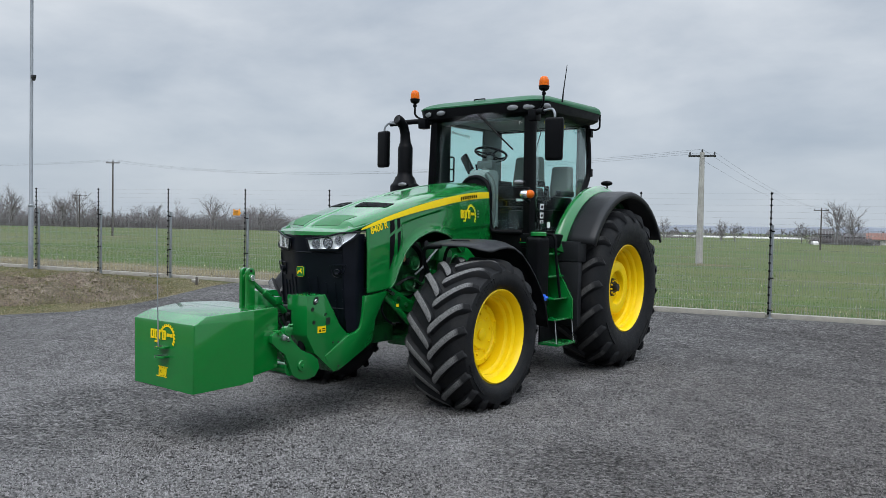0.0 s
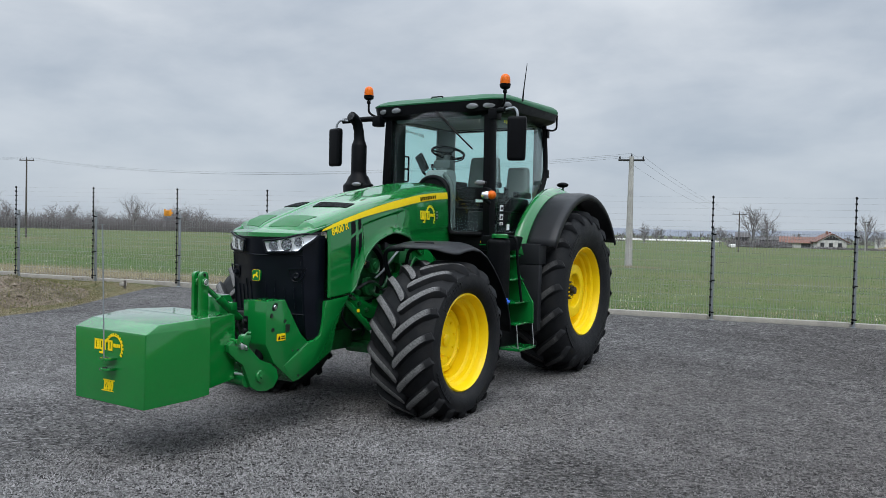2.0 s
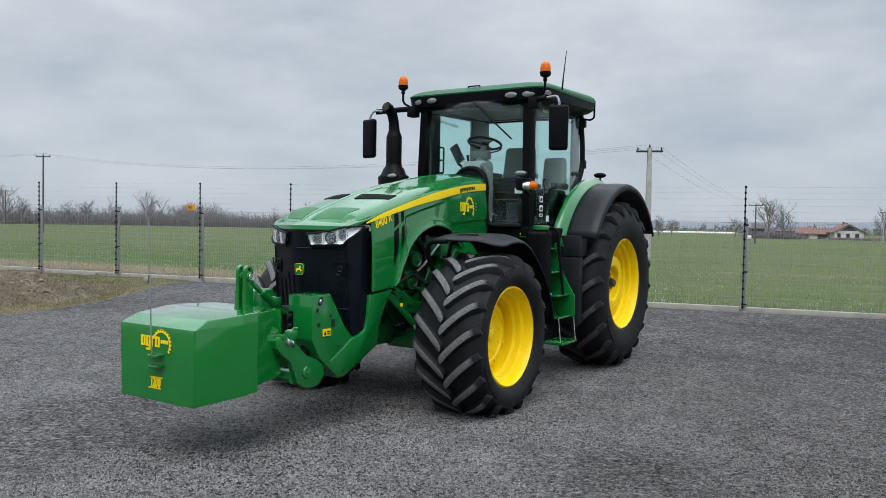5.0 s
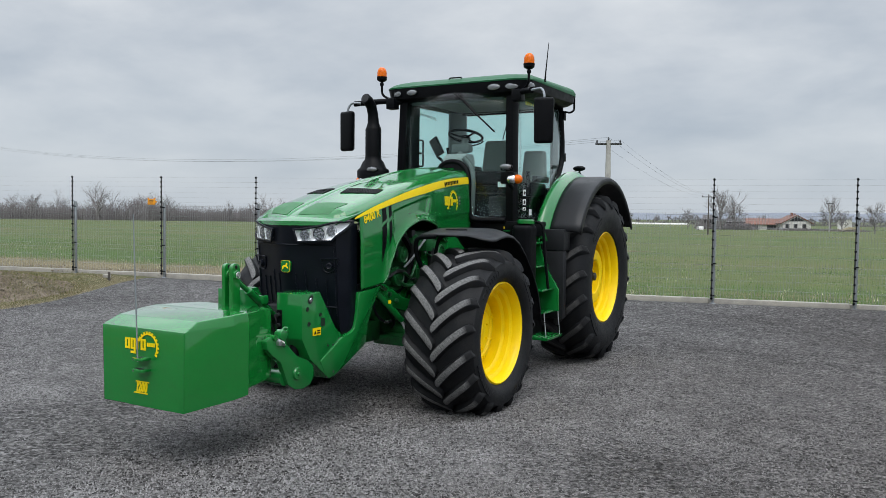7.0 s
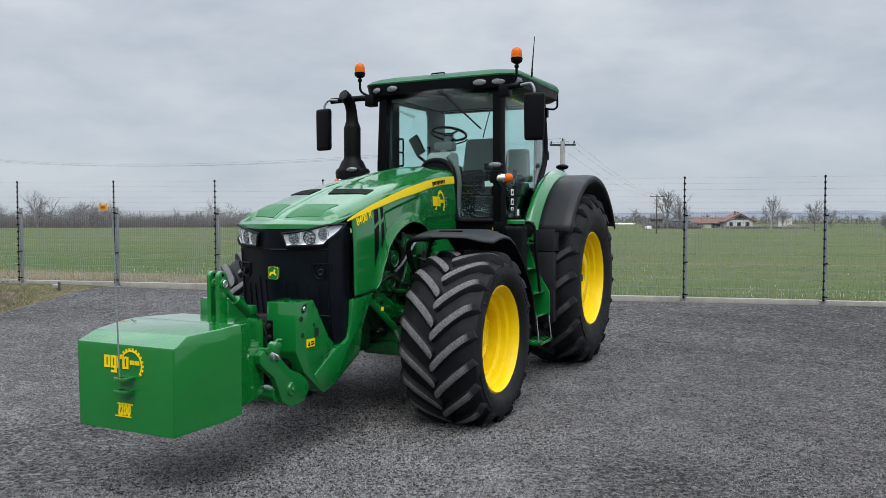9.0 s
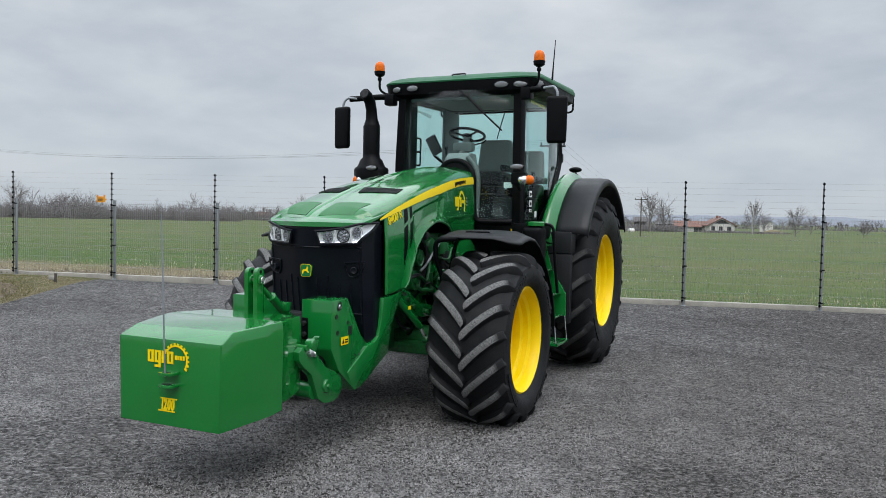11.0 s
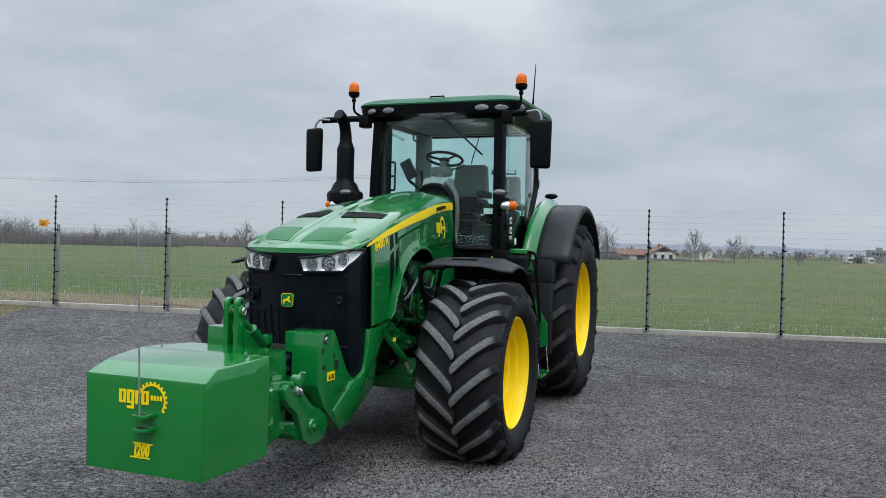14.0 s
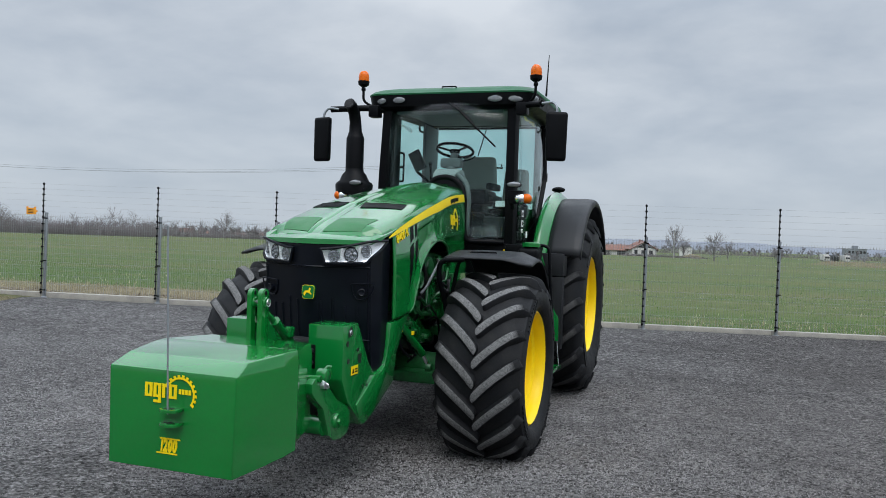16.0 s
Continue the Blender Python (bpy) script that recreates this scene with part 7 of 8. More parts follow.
part("cab_floor", box(-0.72, 0.72, -1.50, 0.12, 1.40, 1.73, bev=0.03), BLACK, tractor, "black lower cab body")
for s in (-1, 1):
    ap = bmesh.new()
    # front pillars: slightly raked, wide and dark
    wide = 0.05 if s < 0 else 0.0
    add_loft(ap, [[(s * (0.66 + wide + dx), -1.48 + dy, 1.60) for dx, dy in ((0, 0), (0.09, -0.01), (0.115, 0.05), (0.10, 0.12), (0.0, 0.10))],
                  [(s * (0.655 + wide * 0.6 + dx), -1.50 + dy, 2.4) for dx, dy in ((0, 0), (0.09, -0.01), (0.115, 0.05), (0.10, 0.12), (0.0, 0.10))],
                  [(s * (0.65 + dx), -1.50 + dy, 3.2) for dx, dy in ((0, 0), (0.09, -0.01), (0.115, 0.05), (0.10, 0.12), (0.0, 0.10))]], close_ring=True)
    part("front_pillar", ap, BLACK, tractor, "black front cab pillar")
for s in (-1, 1):
    cp = bmesh.new()
    add_tube(cp, bend([(s * 0.70, 0.06, 3.2), (s * 0.725, 0.08, 2.75), (s * 0.735, 0.06, 2.48), (s * 0.74, -0.22, 2.12), (s * 0.745, -0.45, 1.72)], 6, 0.18), 0.036, 8)
    part("rear_pillar", cp, BLACK, tractor, "black rear door pillar")
    part("door_hinge", box(s * 0.75 - 0.02, s * 0.75 + 0.02, 0.05, 0.12, 2.49, 2.60, bev=0.01), BLACK, tractor)
    part("door_hinge", box(s * 0.74 - 0.02, s * 0.74 + 0.02, 0.05, 0.12, 3.02, 3.12, bev=0.01), BLACK, tractor)
    # side glass
    g = bmesh.new()
    add_loft(g, [[(s * door_x(t, z), -1.40 + t * (1.40 + door_back(z)), z) for t in np.linspace(0, 1, 15)] for z in np.linspace(1.76, 3.15, 15)])
    gl = part("side_glass", g, GLASS, tractor, "tinted side door glass", 60)
    gl.visible_shadow = False
    th = gl.modifiers.new("thickness", "SOLIDIFY")
    th.thickness = 0.006
wsb = bmesh.new()
secs = []
for z in np.linspace(0, 1, 7):
    ring = []
    for t in np.linspace(-1, 1, 15):
        x = 0.66 * t
        y = -1.60 + 0.11 * t * t
        lowz = 1.75 if abs(x) > 0.24 else 2.27
        ring.append((x, y, lowz + (3.17 - lowz) * z))
    secs.append(ring)
add_loft(wsb, secs)
ws = part("windscreen", wsb, GLASS, tractor, "curved tinted windscreen", 60)
ws.visible_shadow = False
wt = ws.modifiers.new("thickness", "SOLIDIFY")
wt.thickness = 0.006
rw = part("rear_glass", box(-0.66, 0.66, 0.075, 0.081, 2.15, 3.14), GLASS, tractor, "tinted rear window", smooth=0)
rw.visible_shadow = False
# frame under and beside the windscreen
fb = bmesh.new()
add_tube(fb, bend([(0.66, -1.50, 1.73), (0.27, -1.59, 1.73), (0.243, -1.60, 1.9), (0.245, -1.60, 2.18), (0.21, -1.59, 2.31), (0.11, -1.58, 2.385), (0.0, -1.58, 2.40), (-0.10, -1.58, 2.375), (-0.16, -1.59, 2.30)], 5, 0.08), 0.032, 10)
add_tube(fb, bend([(-0.66, -1.50, 1.73), (-0.27, -1.59, 1.73), (-0.245, -1.60, 1.9), (-0.24, -1.60, 2.15), (-0.16, -1.59, 2.28)], 5, 0.08), 0.030, 10)
part("windscreen_frame", fb, BLACK, tractor, "black windscreen seal")
arch = [(0.23, 1.5), (0.235, 2.18), (0.20, 2.30), (0.10, 2.37), (0.0, 2.385), (-0.08, 2.37), (-0.15, 2.30), (-0.22, 2.22), (-0.235, 2.15), (-0.23, 1.5)]
part("firewall", prism(arch, 1, -1.60, -1.50, bev=0.01), BLACK, tractor, "black cowl behind the hood")
part("rear_wall", box(-0.68, 0.68, 0.05, 0.11, 1.45, 2.15, bev=0.02), BLACK, tractor)

# roof: black lower band with lamps and a green cap
rl = bmesh.new()
def roof_ring(z, g, round_r=0.17):
    x1, y0, y1 = 0.935 + g, -1.60 - g, 0.08 + g
    out = []
    for cx_, cy_, a0 in ((x1 - round_r, y0 + round_r, -90), (x1 - round_r, y1 - round_r, 0), (-x1 + round_r, y1 - round_r, 90), (-x1 + round_r, y0 + round_r, 180)):
        for k in range(6):
            a = radians(a0 + 18 * k)
            x, y = cx_ + round_r * math.cos(a), cy_ + round_r * math.sin(a)
            zz = z
            out.append((x, y, zz))
    return out
roof_rise = smooth_table([(-1.7, -0.04), (-1.35, 0.0), (-1.0, 0.025), (-0.5, 0.032), (0.0, 0.03), (0.6, -0.05)])
def roof_tilt(ring):
    return [(x, y - 0.03 * (x * x) * -1 * (1 if y < -1 else 0), z + roof_rise(y) - 0.025 * (x / 0.93) ** 2) for x, y, z in ring]
add_loft(rl, [roof_tilt(roof_ring(z, g)) for z, g in ((3.175, -0.30), (3.128, -0.21), (3.13, -0.15), (3.162, -0.06), (3.20, -0.015), (3.30, 0.0), (3.325, 0.0))], close_ring=True)
part("roof_band", rl, BLACK, tractor, "black roof band with lamps", 40)
rt = bmesh.new()
# the cap is thin over the front lamps and deep along the sides and the back
def cap_ring(z, g, deep):
    ring = roof_tilt(roof_ring(z, g))
    back = lerp_table([(-1.7, 0.0), (-1.57, 0.05), (-1.48, 0.75), (-1.4, 1.0), (1.0, 1.0)])
    return [(x, y, z_ + deep * back(y)) for x, y, z_ in ring]


thin = smooth_table([(-2.0, 0.03), (-1.45, 0.03), (-0.9, 0.0), (1.0, 0.0)])
add_loft(rt, [[(x, y, z + lift_ * thin(y)) for x, y, z in cap_ring(*q)] for *q, lift_ in ((3.297, -0.02, 0.0, 1), (3.294, 0.006, -0.006, 1), (3.33, 0.008, -0.008, 0.35), (3.345, -0.008, 0.012, 0), (3.36, -0.04, 0.018, 0), (3.375, -0.09, 0.014, 0), (3.385, -0.16, 0.008, 0), (3.39, -0.30, 0.004, 0))], close_ring=True)
roof = part("cab_roof", rt, ROOFG, tractor, "green cab roof cap", 40)
part("roof_hatch_handle", tube(bend([(-0.078, -1.5, 3.345), (-0.078, -1.5, 3.368), (0.078, -1.5, 3.368), (0.078, -1.5, 3.345)], 3, 0.01), 0.008, 6), BLACK, roof)
for x, y, z, rz, rx_ in ((0.532, -1.580, 3.214, 3, 0.077), (0.747, -1.568, 3.211, 10, 0.077), (-0.538, -1.580, 3.221, -3, 0.072), (-0.744, -1.570, 3.217, -12, 0.060), (0.928, -1.46, 3.222, 58, 0.055)):
    put = Matrix.Translation((x, y, z)) @ Matrix.Rotation(radians(rz), 4, "Z")
    lb = bmesh.new()
    bmesh.ops.create_uvsphere(lb, u_segments=24, v_segments=12, radius=1.0)
    placed(lb, put @ Matrix.Diagonal((rx_, 0.018, 0.034, 1)))
    wl_ = part("work_lamp", lb, LENSW, tractor, "oval clear work lamp")
    part("lamp_rim", placed(tube([(rx_ * 1.04 * math.cos(t), -0.003, 0.036 * math.sin(t)) for t in np.linspace(0, 6.2832, 25)], 0.005, 5), put), BLACK, wl_)
    for q in (-0.55, -0.18, 0.18, 0.55):
        w_ = rx_ * math.sqrt(1 - q * q) * 0.9
        part("lens_rib", placed(tube([(w_ * t, -0.0185 * math.sqrt(max(1 - q * q - 0.8 * t * t * (1 - q * q), 0.02)), 0.034 * q) for t in (-1, -0.6, 0, 0.6, 1)], 0.0022, 4), put), TRIMG, wl_)

# beacons, mirrors, aerial
for s in (-1, 1):
    bx, by = s * 0.957, -1.59
    br = bmesh.new()
    add_tube(br, bend([(s * 0.76, -1.50, 3.16), (s * 0.88, -1.55, 3.17), (s * 0.955, by, 3.22), (bx, by, 3.38)], 5, 0.08), 0.014, 8)
    add_lathe(br, [(0.02, 3.33), (0.024, 3.335), (0.024, 3.36), (0.02, 3.365)], n=10, at=(bx, by, 0))
    beacon = part("beacon", br, BLACK, tractor, "black beacon bracket")
    part("beacon_base", lathe([(0.0, 3.375), (0.03, 3.375), (0.058, 3.395), (0.062, 3.42), (0.064, 3.432), (0.058, 3.436)], n=24, at=(bx, by, 0)), BLACK, beacon)
    part("beacon_dome", lathe([(0.058, 3.432), (0.058, 3.47), (0.055, 3.50), (0.046, 3.525), (0.028, 3.543), (0.0, 3.549)], n=24, at=(bx, by, 0)), AMBER, beacon, "orange beacon dome")
    # mirror
    mx = s * 1.225 if s > 0 else -1.36
    my = -1.80 if s > 0 else -1.72
    mb = bmesh.new()
    add_box(mb, -0.103, 0.103, -0.05, 0.03, -0.24, 0.24, bev=0.035, seg=3)
    for v in mb.verts:
        v.co.x *= 1.0 + 0.12 * (v.co.z / 0.24) * 0.3
    mirror = part("mirror", placed(mb, Matrix.Translation((mx, my, 2.785)) @ Matrix.Rotation(radians(s * 14), 4, "Z")), BLACK, tractor, "tall black wing mirror")
    part("mirror_glass", placed(box(-0.085, 0.085, 0.030, 0.034, -0.215, 0.215), Matrix.Translation((mx, my, 2.785)) @ Matrix.Rotation(radians(s * 14), 4, "Z")), CHROME, mirror, smooth=0)
    ma = bmesh.new()
    add_tube(ma, bend([(s * 0.74, -1.50, 3.13), (s * 0.9, -1.60, 3.14), (mx - s * 0.06 if s < 0 else 1.06, my + 0.05, 3.12)], 5, 0.08), 0.034, 10)
    part("mirror_arm", ma, BLACK, mirror)
    part("mirror_stem", tube(bend([(mx - s * 0.16, my + 0.04, 3.12), (mx - s * 0.04, my + 0.02, 3.13), (mx, my, 3.07), (mx, my, 3.0)], 5, 0.06), 0.014, 8), GALV, mirror)
    part("mirror_bracket", box(min(s * 0.76, s * 0.88), max(s * 0.76, s * 0.88), -1.62, -1.50, 3.04, 3.17, bev=0.02), BLACK, mirror)
    # side lamp cluster on the pillar
    lp = bmesh.new()
    add_box(lp, -0.07, 0.09, -0.05, 0.06, -0.07, 0.06, bev=0.02)
    cl = part("lamp_bracket", placed(lp, Matrix.Translation((s * 0.85, -1.86, 2.19))), BLACK, tractor, "black lamp bracket")
    part("bracket_arm", tube([(s * 0.74, -1.5, 2.1), (s * 0.82, -1.84, 2.16)], 0.025, 8), BLACK, cl)
    off = 0.0 if s > 0 else 0.09
    tlb = bmesh.new()
    bmesh.ops.create_uvsphere(tlb, u_segments=18, v_segments=12, radius=1.0)
    placed(tlb, Matrix.Translation((s * (0.974 + off), -1.880, 2.170)) @ Matrix.Diagonal((0.052, 0.05, 0.049, 1)))
    part("turn_signal", tlb, AMBER, cl, "amber turn signal")
    tlw = bmesh.new()
    bmesh.ops.create_uvsphere(tlw, u_segments=18, v_segments=12, radius=1.0)
    placed(tlw, Matrix.Translation((s * (0.912 + off), -1.900, 2.168)) @ Matrix.Diagonal((0.056, 0.05, 0.050, 1)))
    part("position_lamp", tlw, CHROME, cl, "clear position lamp")
    part("lamp_housing", placed(lathe([(0.0, 0.06), (0.04, 0.05), (0.052, 0.01), (0.050, -0.012), (0.0, -0.012)], axis=1, n=18), Matrix.Translation((s * (0.93 + off), -1.86, 2.168)) @ Matrix.Rotation(radians(s * 42), 4, "Z")), BLACK, cl)
    owl = bmesh.new()
    bmesh.ops.create_uvsphere(owl, u_segments=18, v_segments=12, radius=1.0)
    placed(owl, Matrix.Translation((s * 0.853, -1.915, 2.302)) @ Matrix.Diagonal((0.075, 0.05, 0.032, 1)))
    part("oval_work_lamp", owl, BLACK, cl)
    lens = bmesh.new()
    bmesh.ops.create_uvsphere(lens, u_segments=18, v_segments=10, radius=1.0)
    placed(lens, Matrix.Translation((s * 0.853, -1.935, 2.302)) @ Matrix.Diagonal((0.068, 0.04, 0.029, 1)))
    part("oval_lens", lens, LENSW, cl, "clear oval lens")
    for q in (-0.4, 0.0, 0.4):
        w_ = 0.060 * math.sqrt(1 - q * q)
        part("lens_rib", tube([(s * 0.853 + w_ * t, -1.935 - 0.0405 * math.sqrt(max(1 - q * q - 0.78 * t * t * (1 - q * q), 0.02)), 2.302 + 0.029 * q) for t in (-1, -0.6, 0, 0.6, 1)], 0.0028, 4), TRIMG, cl)
    # roof grab rail at the back corner
    part("roof_rail", tube(bend([(s * 0.74, -0.05, 3.12), (s * 0.86, 0.0, 3.10), (s * 0.90, 0.02, 3.13), (s * 0.90, 0.02, 3.30)], 4, 0.04), 0.013, 7), BLACK, tractor)
part("aerial", tube([(0.985, -1.19, 3.30), (0.984, -1.17, 3.42), (0.978, -1.08, 3.76)], [0.012, 0.008, 0.004], 7), BLACK, tractor, "thin black whip aerial")

# wiper
part("wiper_arm", tube([(0.05, -1.625, 3.17), (0.20, -1.63, 3.06), (0.33, -1.625, 2.935)], 0.010, 6), BLACK, tractor)
part("wiper_arm", tube([(0.075, -1.625, 3.17), (0.225, -1.63, 3.05), (0.33, -1.625, 2.935)], 0.004, 5), BLACK, tractor)
part("wiper_blade", tube([(0.13, -1.64, 3.12), (0.33, -1.635, 2.93), (0.56, -1.60, 2.715)], 0.0105, 6), BLACK, tractor)
part("rear_wiper", tube([(-0.03, 0.095, 3.14), (-0.075, 0.095, 2.99), (-0.125, 0.095, 2.81)], 0.007, 5), BLACK, tractor, "thin rear window wiper")

# exhaust on the right side, air pipe and lamp housing
ex = bmesh.new()
add_loft(ex, [[(-0.93 + r1 * math.cos(t), -1.80 + r2 * math.sin(t), z) for t in np.linspace(0, 2 * math.pi, 20, endpoint=False)] for z, r1, r2 in ((2.18, 0.20, 0.15), (2.285, 0.208, 0.16), (2.31, 0.195, 0.15), (2.325, 0.165, 0.14), (2.40, 0.128, 0.115), (2.425, 0.10, 0.10), (2.46, 0.095, 0.095))], close_ring=True)
exh = part("exhaust_base", ex, BLACK, tractor, "black plastic exhaust shroud")
st = bmesh.new()
add_tube(st, [(-0.938, -1.79, 2.44), (-0.938, -1.79, 2.78), (-0.938, -1.79, 2.80), (-0.94, -1.79, 2.86), (-0.94, -1.80, 2.96), (-0.942, -1.83, 3.05), (-0.944, -1.90, 3.11), (-0.945, -1.95, 3.13)], [0.095, 0.095, 0.088, 0.068, 0.062, 0.062, 0.062, 0.060], 18)
part("exhaust_pipe", st, BLACK, exh, "black curved exhaust stack")
part("exhaust_mouth", placed(lathe([(0.0, 0.0), (0.05, 0.0)], n=16), Matrix.Translation((-0.946, -1.956, 3.132)) @ Matrix.Rotation(radians(72), 4, "X")), DARKW, exh)

# steps, tank column, handrail, battery box (left), and the mirror image of the box on the right
stair = part("stair_side", prism([(1.225, 0.72), (1.22, 0.96), (1.13, 1.11), (1.05, 1.245), (0.99, 1.45), (0.96, 1.62), (0.88, 1.62), (0.88, 0.72)], 1, -1.262, -1.235, bev=0.004), GREEN, tractor, "green stair side plate with a slanted edge")
for z, x0, x1 in ((0.745, 0.94, 1.20), (0.985, 0.92, 1.17), (1.24, 0.88, 1.10), (1.50, 0.82, 1.05)):
    part("step", box(x0, x1, -1.62, -1.26, z - 0.022, z, bev=0.006), GREEN, stair, "green stair tread")
low = bmesh.new()
for k in range(5):
    add_box(low, 1.03 + k * 0.045, 1.055 + k * 0.045, -1.64, -1.25, 0.445, 0.467, bev=0.004, seg=1)
add_box(low, 1.0, 1.03, -1.66, -1.23, 0.44, 0.47, bev=0.005)
add_box(low, 1.235, 1.255, -1.66, -1.23, 0.44, 0.47, bev=0.005)
for yy in (-1.66, -1.245):
    add_box(low, 1.0, 1.255, yy, yy + 0.02, 0.44, 0.47, bev=0.004)
part("bottom_step", low, GREEN, stair, "green grid bottom step")
for yy in (-1.65, -1.24):
    part("step_strap", tube([(1.235, yy, 0.46), (1.205, yy, 0.74)], 0.007, 6), STEEL, stair)
part("step_guard", box(1.0, 1.02, -1.66, -1.24, 0.46, 0.74, bev=0.004), BLACK, stair)
part("handrail", tube(bend([(0.98, -1.60, 1.715), (1.165, -1.62, 1.715), (1.18, -1.60, 1.4), (1.205, -1.54, 0.99)], 6, 0.07), 0.016, 10), BLACK, tractor, "black grab handrail")
tank = part("tank_column", box(0.88, 1.09, -1.82, -1.58, 0.88, 1.69, bev=0.06, seg=4), BLACK, tractor, "black plastic tank beside the steps")
part("tank_cap", lathe([(0.0, 1.745), (0.085, 1.745), (0.095, 1.735), (0.095, 1.70), (0.07, 1.69)], n=24, at=(1.0, -1.705, 0)), GREEN, tank, "green round filler cap")
for dx_, dz_ in ((0.0, 0.0), (0.03, -0.02), (0.01, -0.045)):
    part("coupler", lathe([(0.0, -0.04), (0.016, -0.04), (0.018, -0.02), (0.016, 0.02), (0.0, 0.02)], axis=1, n=12, at=(1.12 + dx_, -1.76, 1.02 + dz_)), BLUEL, tank, "blue coupler cap")
for s in (-1, 1):
    part("battery_box", box(min(s * 0.9, s * 1.21), max(s * 0.9, s * 1.235), -1.16, -0.95, 1.395, 1.635, bev=0.012), FENDER, tractor, "dark grey plastic box under the fender")
    part("mud_panel", box(min(s * 0.86, s * 1.16), max(s * 0.86, s * 1.235), -1.155, -1.06, 0.62, 1.389, bev=0.012), FENDER, tractor, "dark plastic panel behind the steps")
part("cab_side_step", box(0.70, 1.0, -1.62, -1.0, 1.55, 1.72, bev=0.03), BLACK, tractor)
part("side_badge", box(0.675, 0.70, -1.57, -1.55, 1.635, 1.66, bev=0.004), DECAL, tractor, "tiny green and yellow badge")
part("small_green_light", box(0.7, 0.78, -1.63, -1.62, 1.61, 1.62), GREEN, tractor, smooth=0)

# door handle and white labels on the pillar
hd = bmesh.new()
add_box(hd, 0.765, 0.80, -1.20, -1.11, 2.12, 2.30, bev=0.02)
part("door_handle", hd, BLACK, tractor)
for z0, z1 in ((2.010, 2.080), (1.905, 1.975), (1.845, 1.88)):
    lb = part("door_label", box(0.804, 0.807, -1.345, -1.265, z0, z1, bev=0.001), WHITEL, tractor, "white pictogram label on the door glass", smooth=0)
    part("pictogram", prism([(-1.332, z0 + 0.2 * (z1 - z0)), (-1.285, z0 + 0.2 * (z1 - z0)), (-1.272, z0 + 0.55 * (z1 - z0)), (-1.30, z0 + 0.8 * (z1 - z0)), (-1.327, z0 + 0.6 * (z1 - z0))], 0, 0.8072, 0.8078), BLACK, lb, smooth=0)
part("door_label", box(0.818, 0.821, -1.19, -1.12, 1.79, 1.86), WHITEL, tractor, "white pictogram label on the door glass", smooth=0)
part("paper_label", box(0.55, 0.655, -1.475, -1.47, 2.105, 2.165), WHITEL, tractor, "white paper label behind the glass", smooth=0)

# -- inside the cab --
sw = bmesh.new()
cen, tilt = Vector((0.0, -1.22, 2.723)), Matrix.Rotation(radians(-16), 4, "X")
ringp = [cen + tilt @ Vector((0.20 * math.cos(t), 0.20 * math.sin(t), 0)) for t in np.linspace(0, 2 * math.pi, 33)]
add_tube(sw, ringp, 0.016, 8, caps=False)
for a in (90, 210, 330):
    add_tube(sw, [cen + tilt @ Vector((0, 0, -0.02)), cen + tilt @ Vector((0.19 * math.cos(radians(a)), 0.19 * math.sin(radians(a)), 0))], 0.012, 6)
add_lathe(sw, [(0.0, 0.02), (0.05, 0.01), (0.06, -0.03), (0.0, -0.04)], n=16, at=tuple(cen))
part("steering_wheel", sw, BLACK, tractor, "black steering wheel")
col = bmesh.new()
add_tube(col, [cen, (0.0, -1.27, 2.60), (0.0, -1.33, 2.45), (0.0, -1.38, 1.75)], [0.035, 0.045, 0.075, 0.10], 12)
add_box(col, -0.125, 0.115, -1.36, -1.24, 2.52, 2.625, bev=0.03)
part("steering_column", col, TRIMG, tractor, "grey steering column")
part("column_stalk", tube([(0.10, -1.26, 2.60), (0.20, -1.22, 2.63), (0.23, -1.21, 2.66)], 0.008, 6), BLACK, tractor)
cowl = prism([(-1.54, 2.30), (-1.50, 2.44), (-1.42, 2.50), (-1.26, 2.50), (-1.22, 2.44), (-1.22, 1.80), (-1.50, 1.80)], 0, -0.15, 0.13, bev=0.02)
part("instrument_cowl", cowl, LINING, tractor, "pale grey instrument cowl")
def seat(x, y, w, zt, name, label):
    ob = bmesh.new()
    add_box(ob, x - w / 2, x + w / 2, y - 0.30, y + 0.24, zt - 0.60, zt - 0.42, bev=0.05, seg=3)
    s_ = part(name, ob, BLACK, tractor, label)
    b = bmesh.new()
    add_box(b, x - w / 2, x + w / 2, y + 0.12, y + 0.25, zt - 0.41, zt, bev=0.05, seg=5)
    for v in b.verts:
        up = max((v.co.z - zt + 0.41) / 0.41, 0)
        v.co.x = x + (v.co.x - x) * (1 - 0.16 * up * up)
        v.co.y += 0.07 * (v.co.z - zt + 0.6)
    part("backrest", b, SEATM, s_)
    p = bmesh.new()
    add_box(p, x - w * 0.35, x + w * 0.35, y - 0.2, y + 0.15, 1.73, zt - 0.59, bev=0.03)
    part("seat_base", p, BLACK, s_)
    for q in (-1, 1):
        part("armrest", box(x + q * (w / 2 + 0.03) - 0.04, x + q * (w / 2 + 0.03) + 0.04, y - 0.25, y + 0.15, zt - 0.42, zt - 0.34, bev=0.025), FENDER, s_)
seat(0.0, -0.47, 0.46, 2.755, "driver_seat", "grey fabric driver seat")
seat(0.44, -0.35, 0.32, 2.62, "passenger_seat", "small grey fabric passenger seat")
mon = bmesh.new()
add_box(mon, -0.10, 0.10, -0.018, 0.018, -0.115, 0.115, bev=0.012)
up_, right_ = Vector((-0.395, -0.209, 0.895)).normalized(), Vector((0.784, -0.585, 0.209))
right_ = (right_ - up_ * right_.dot(up_)).normalized()
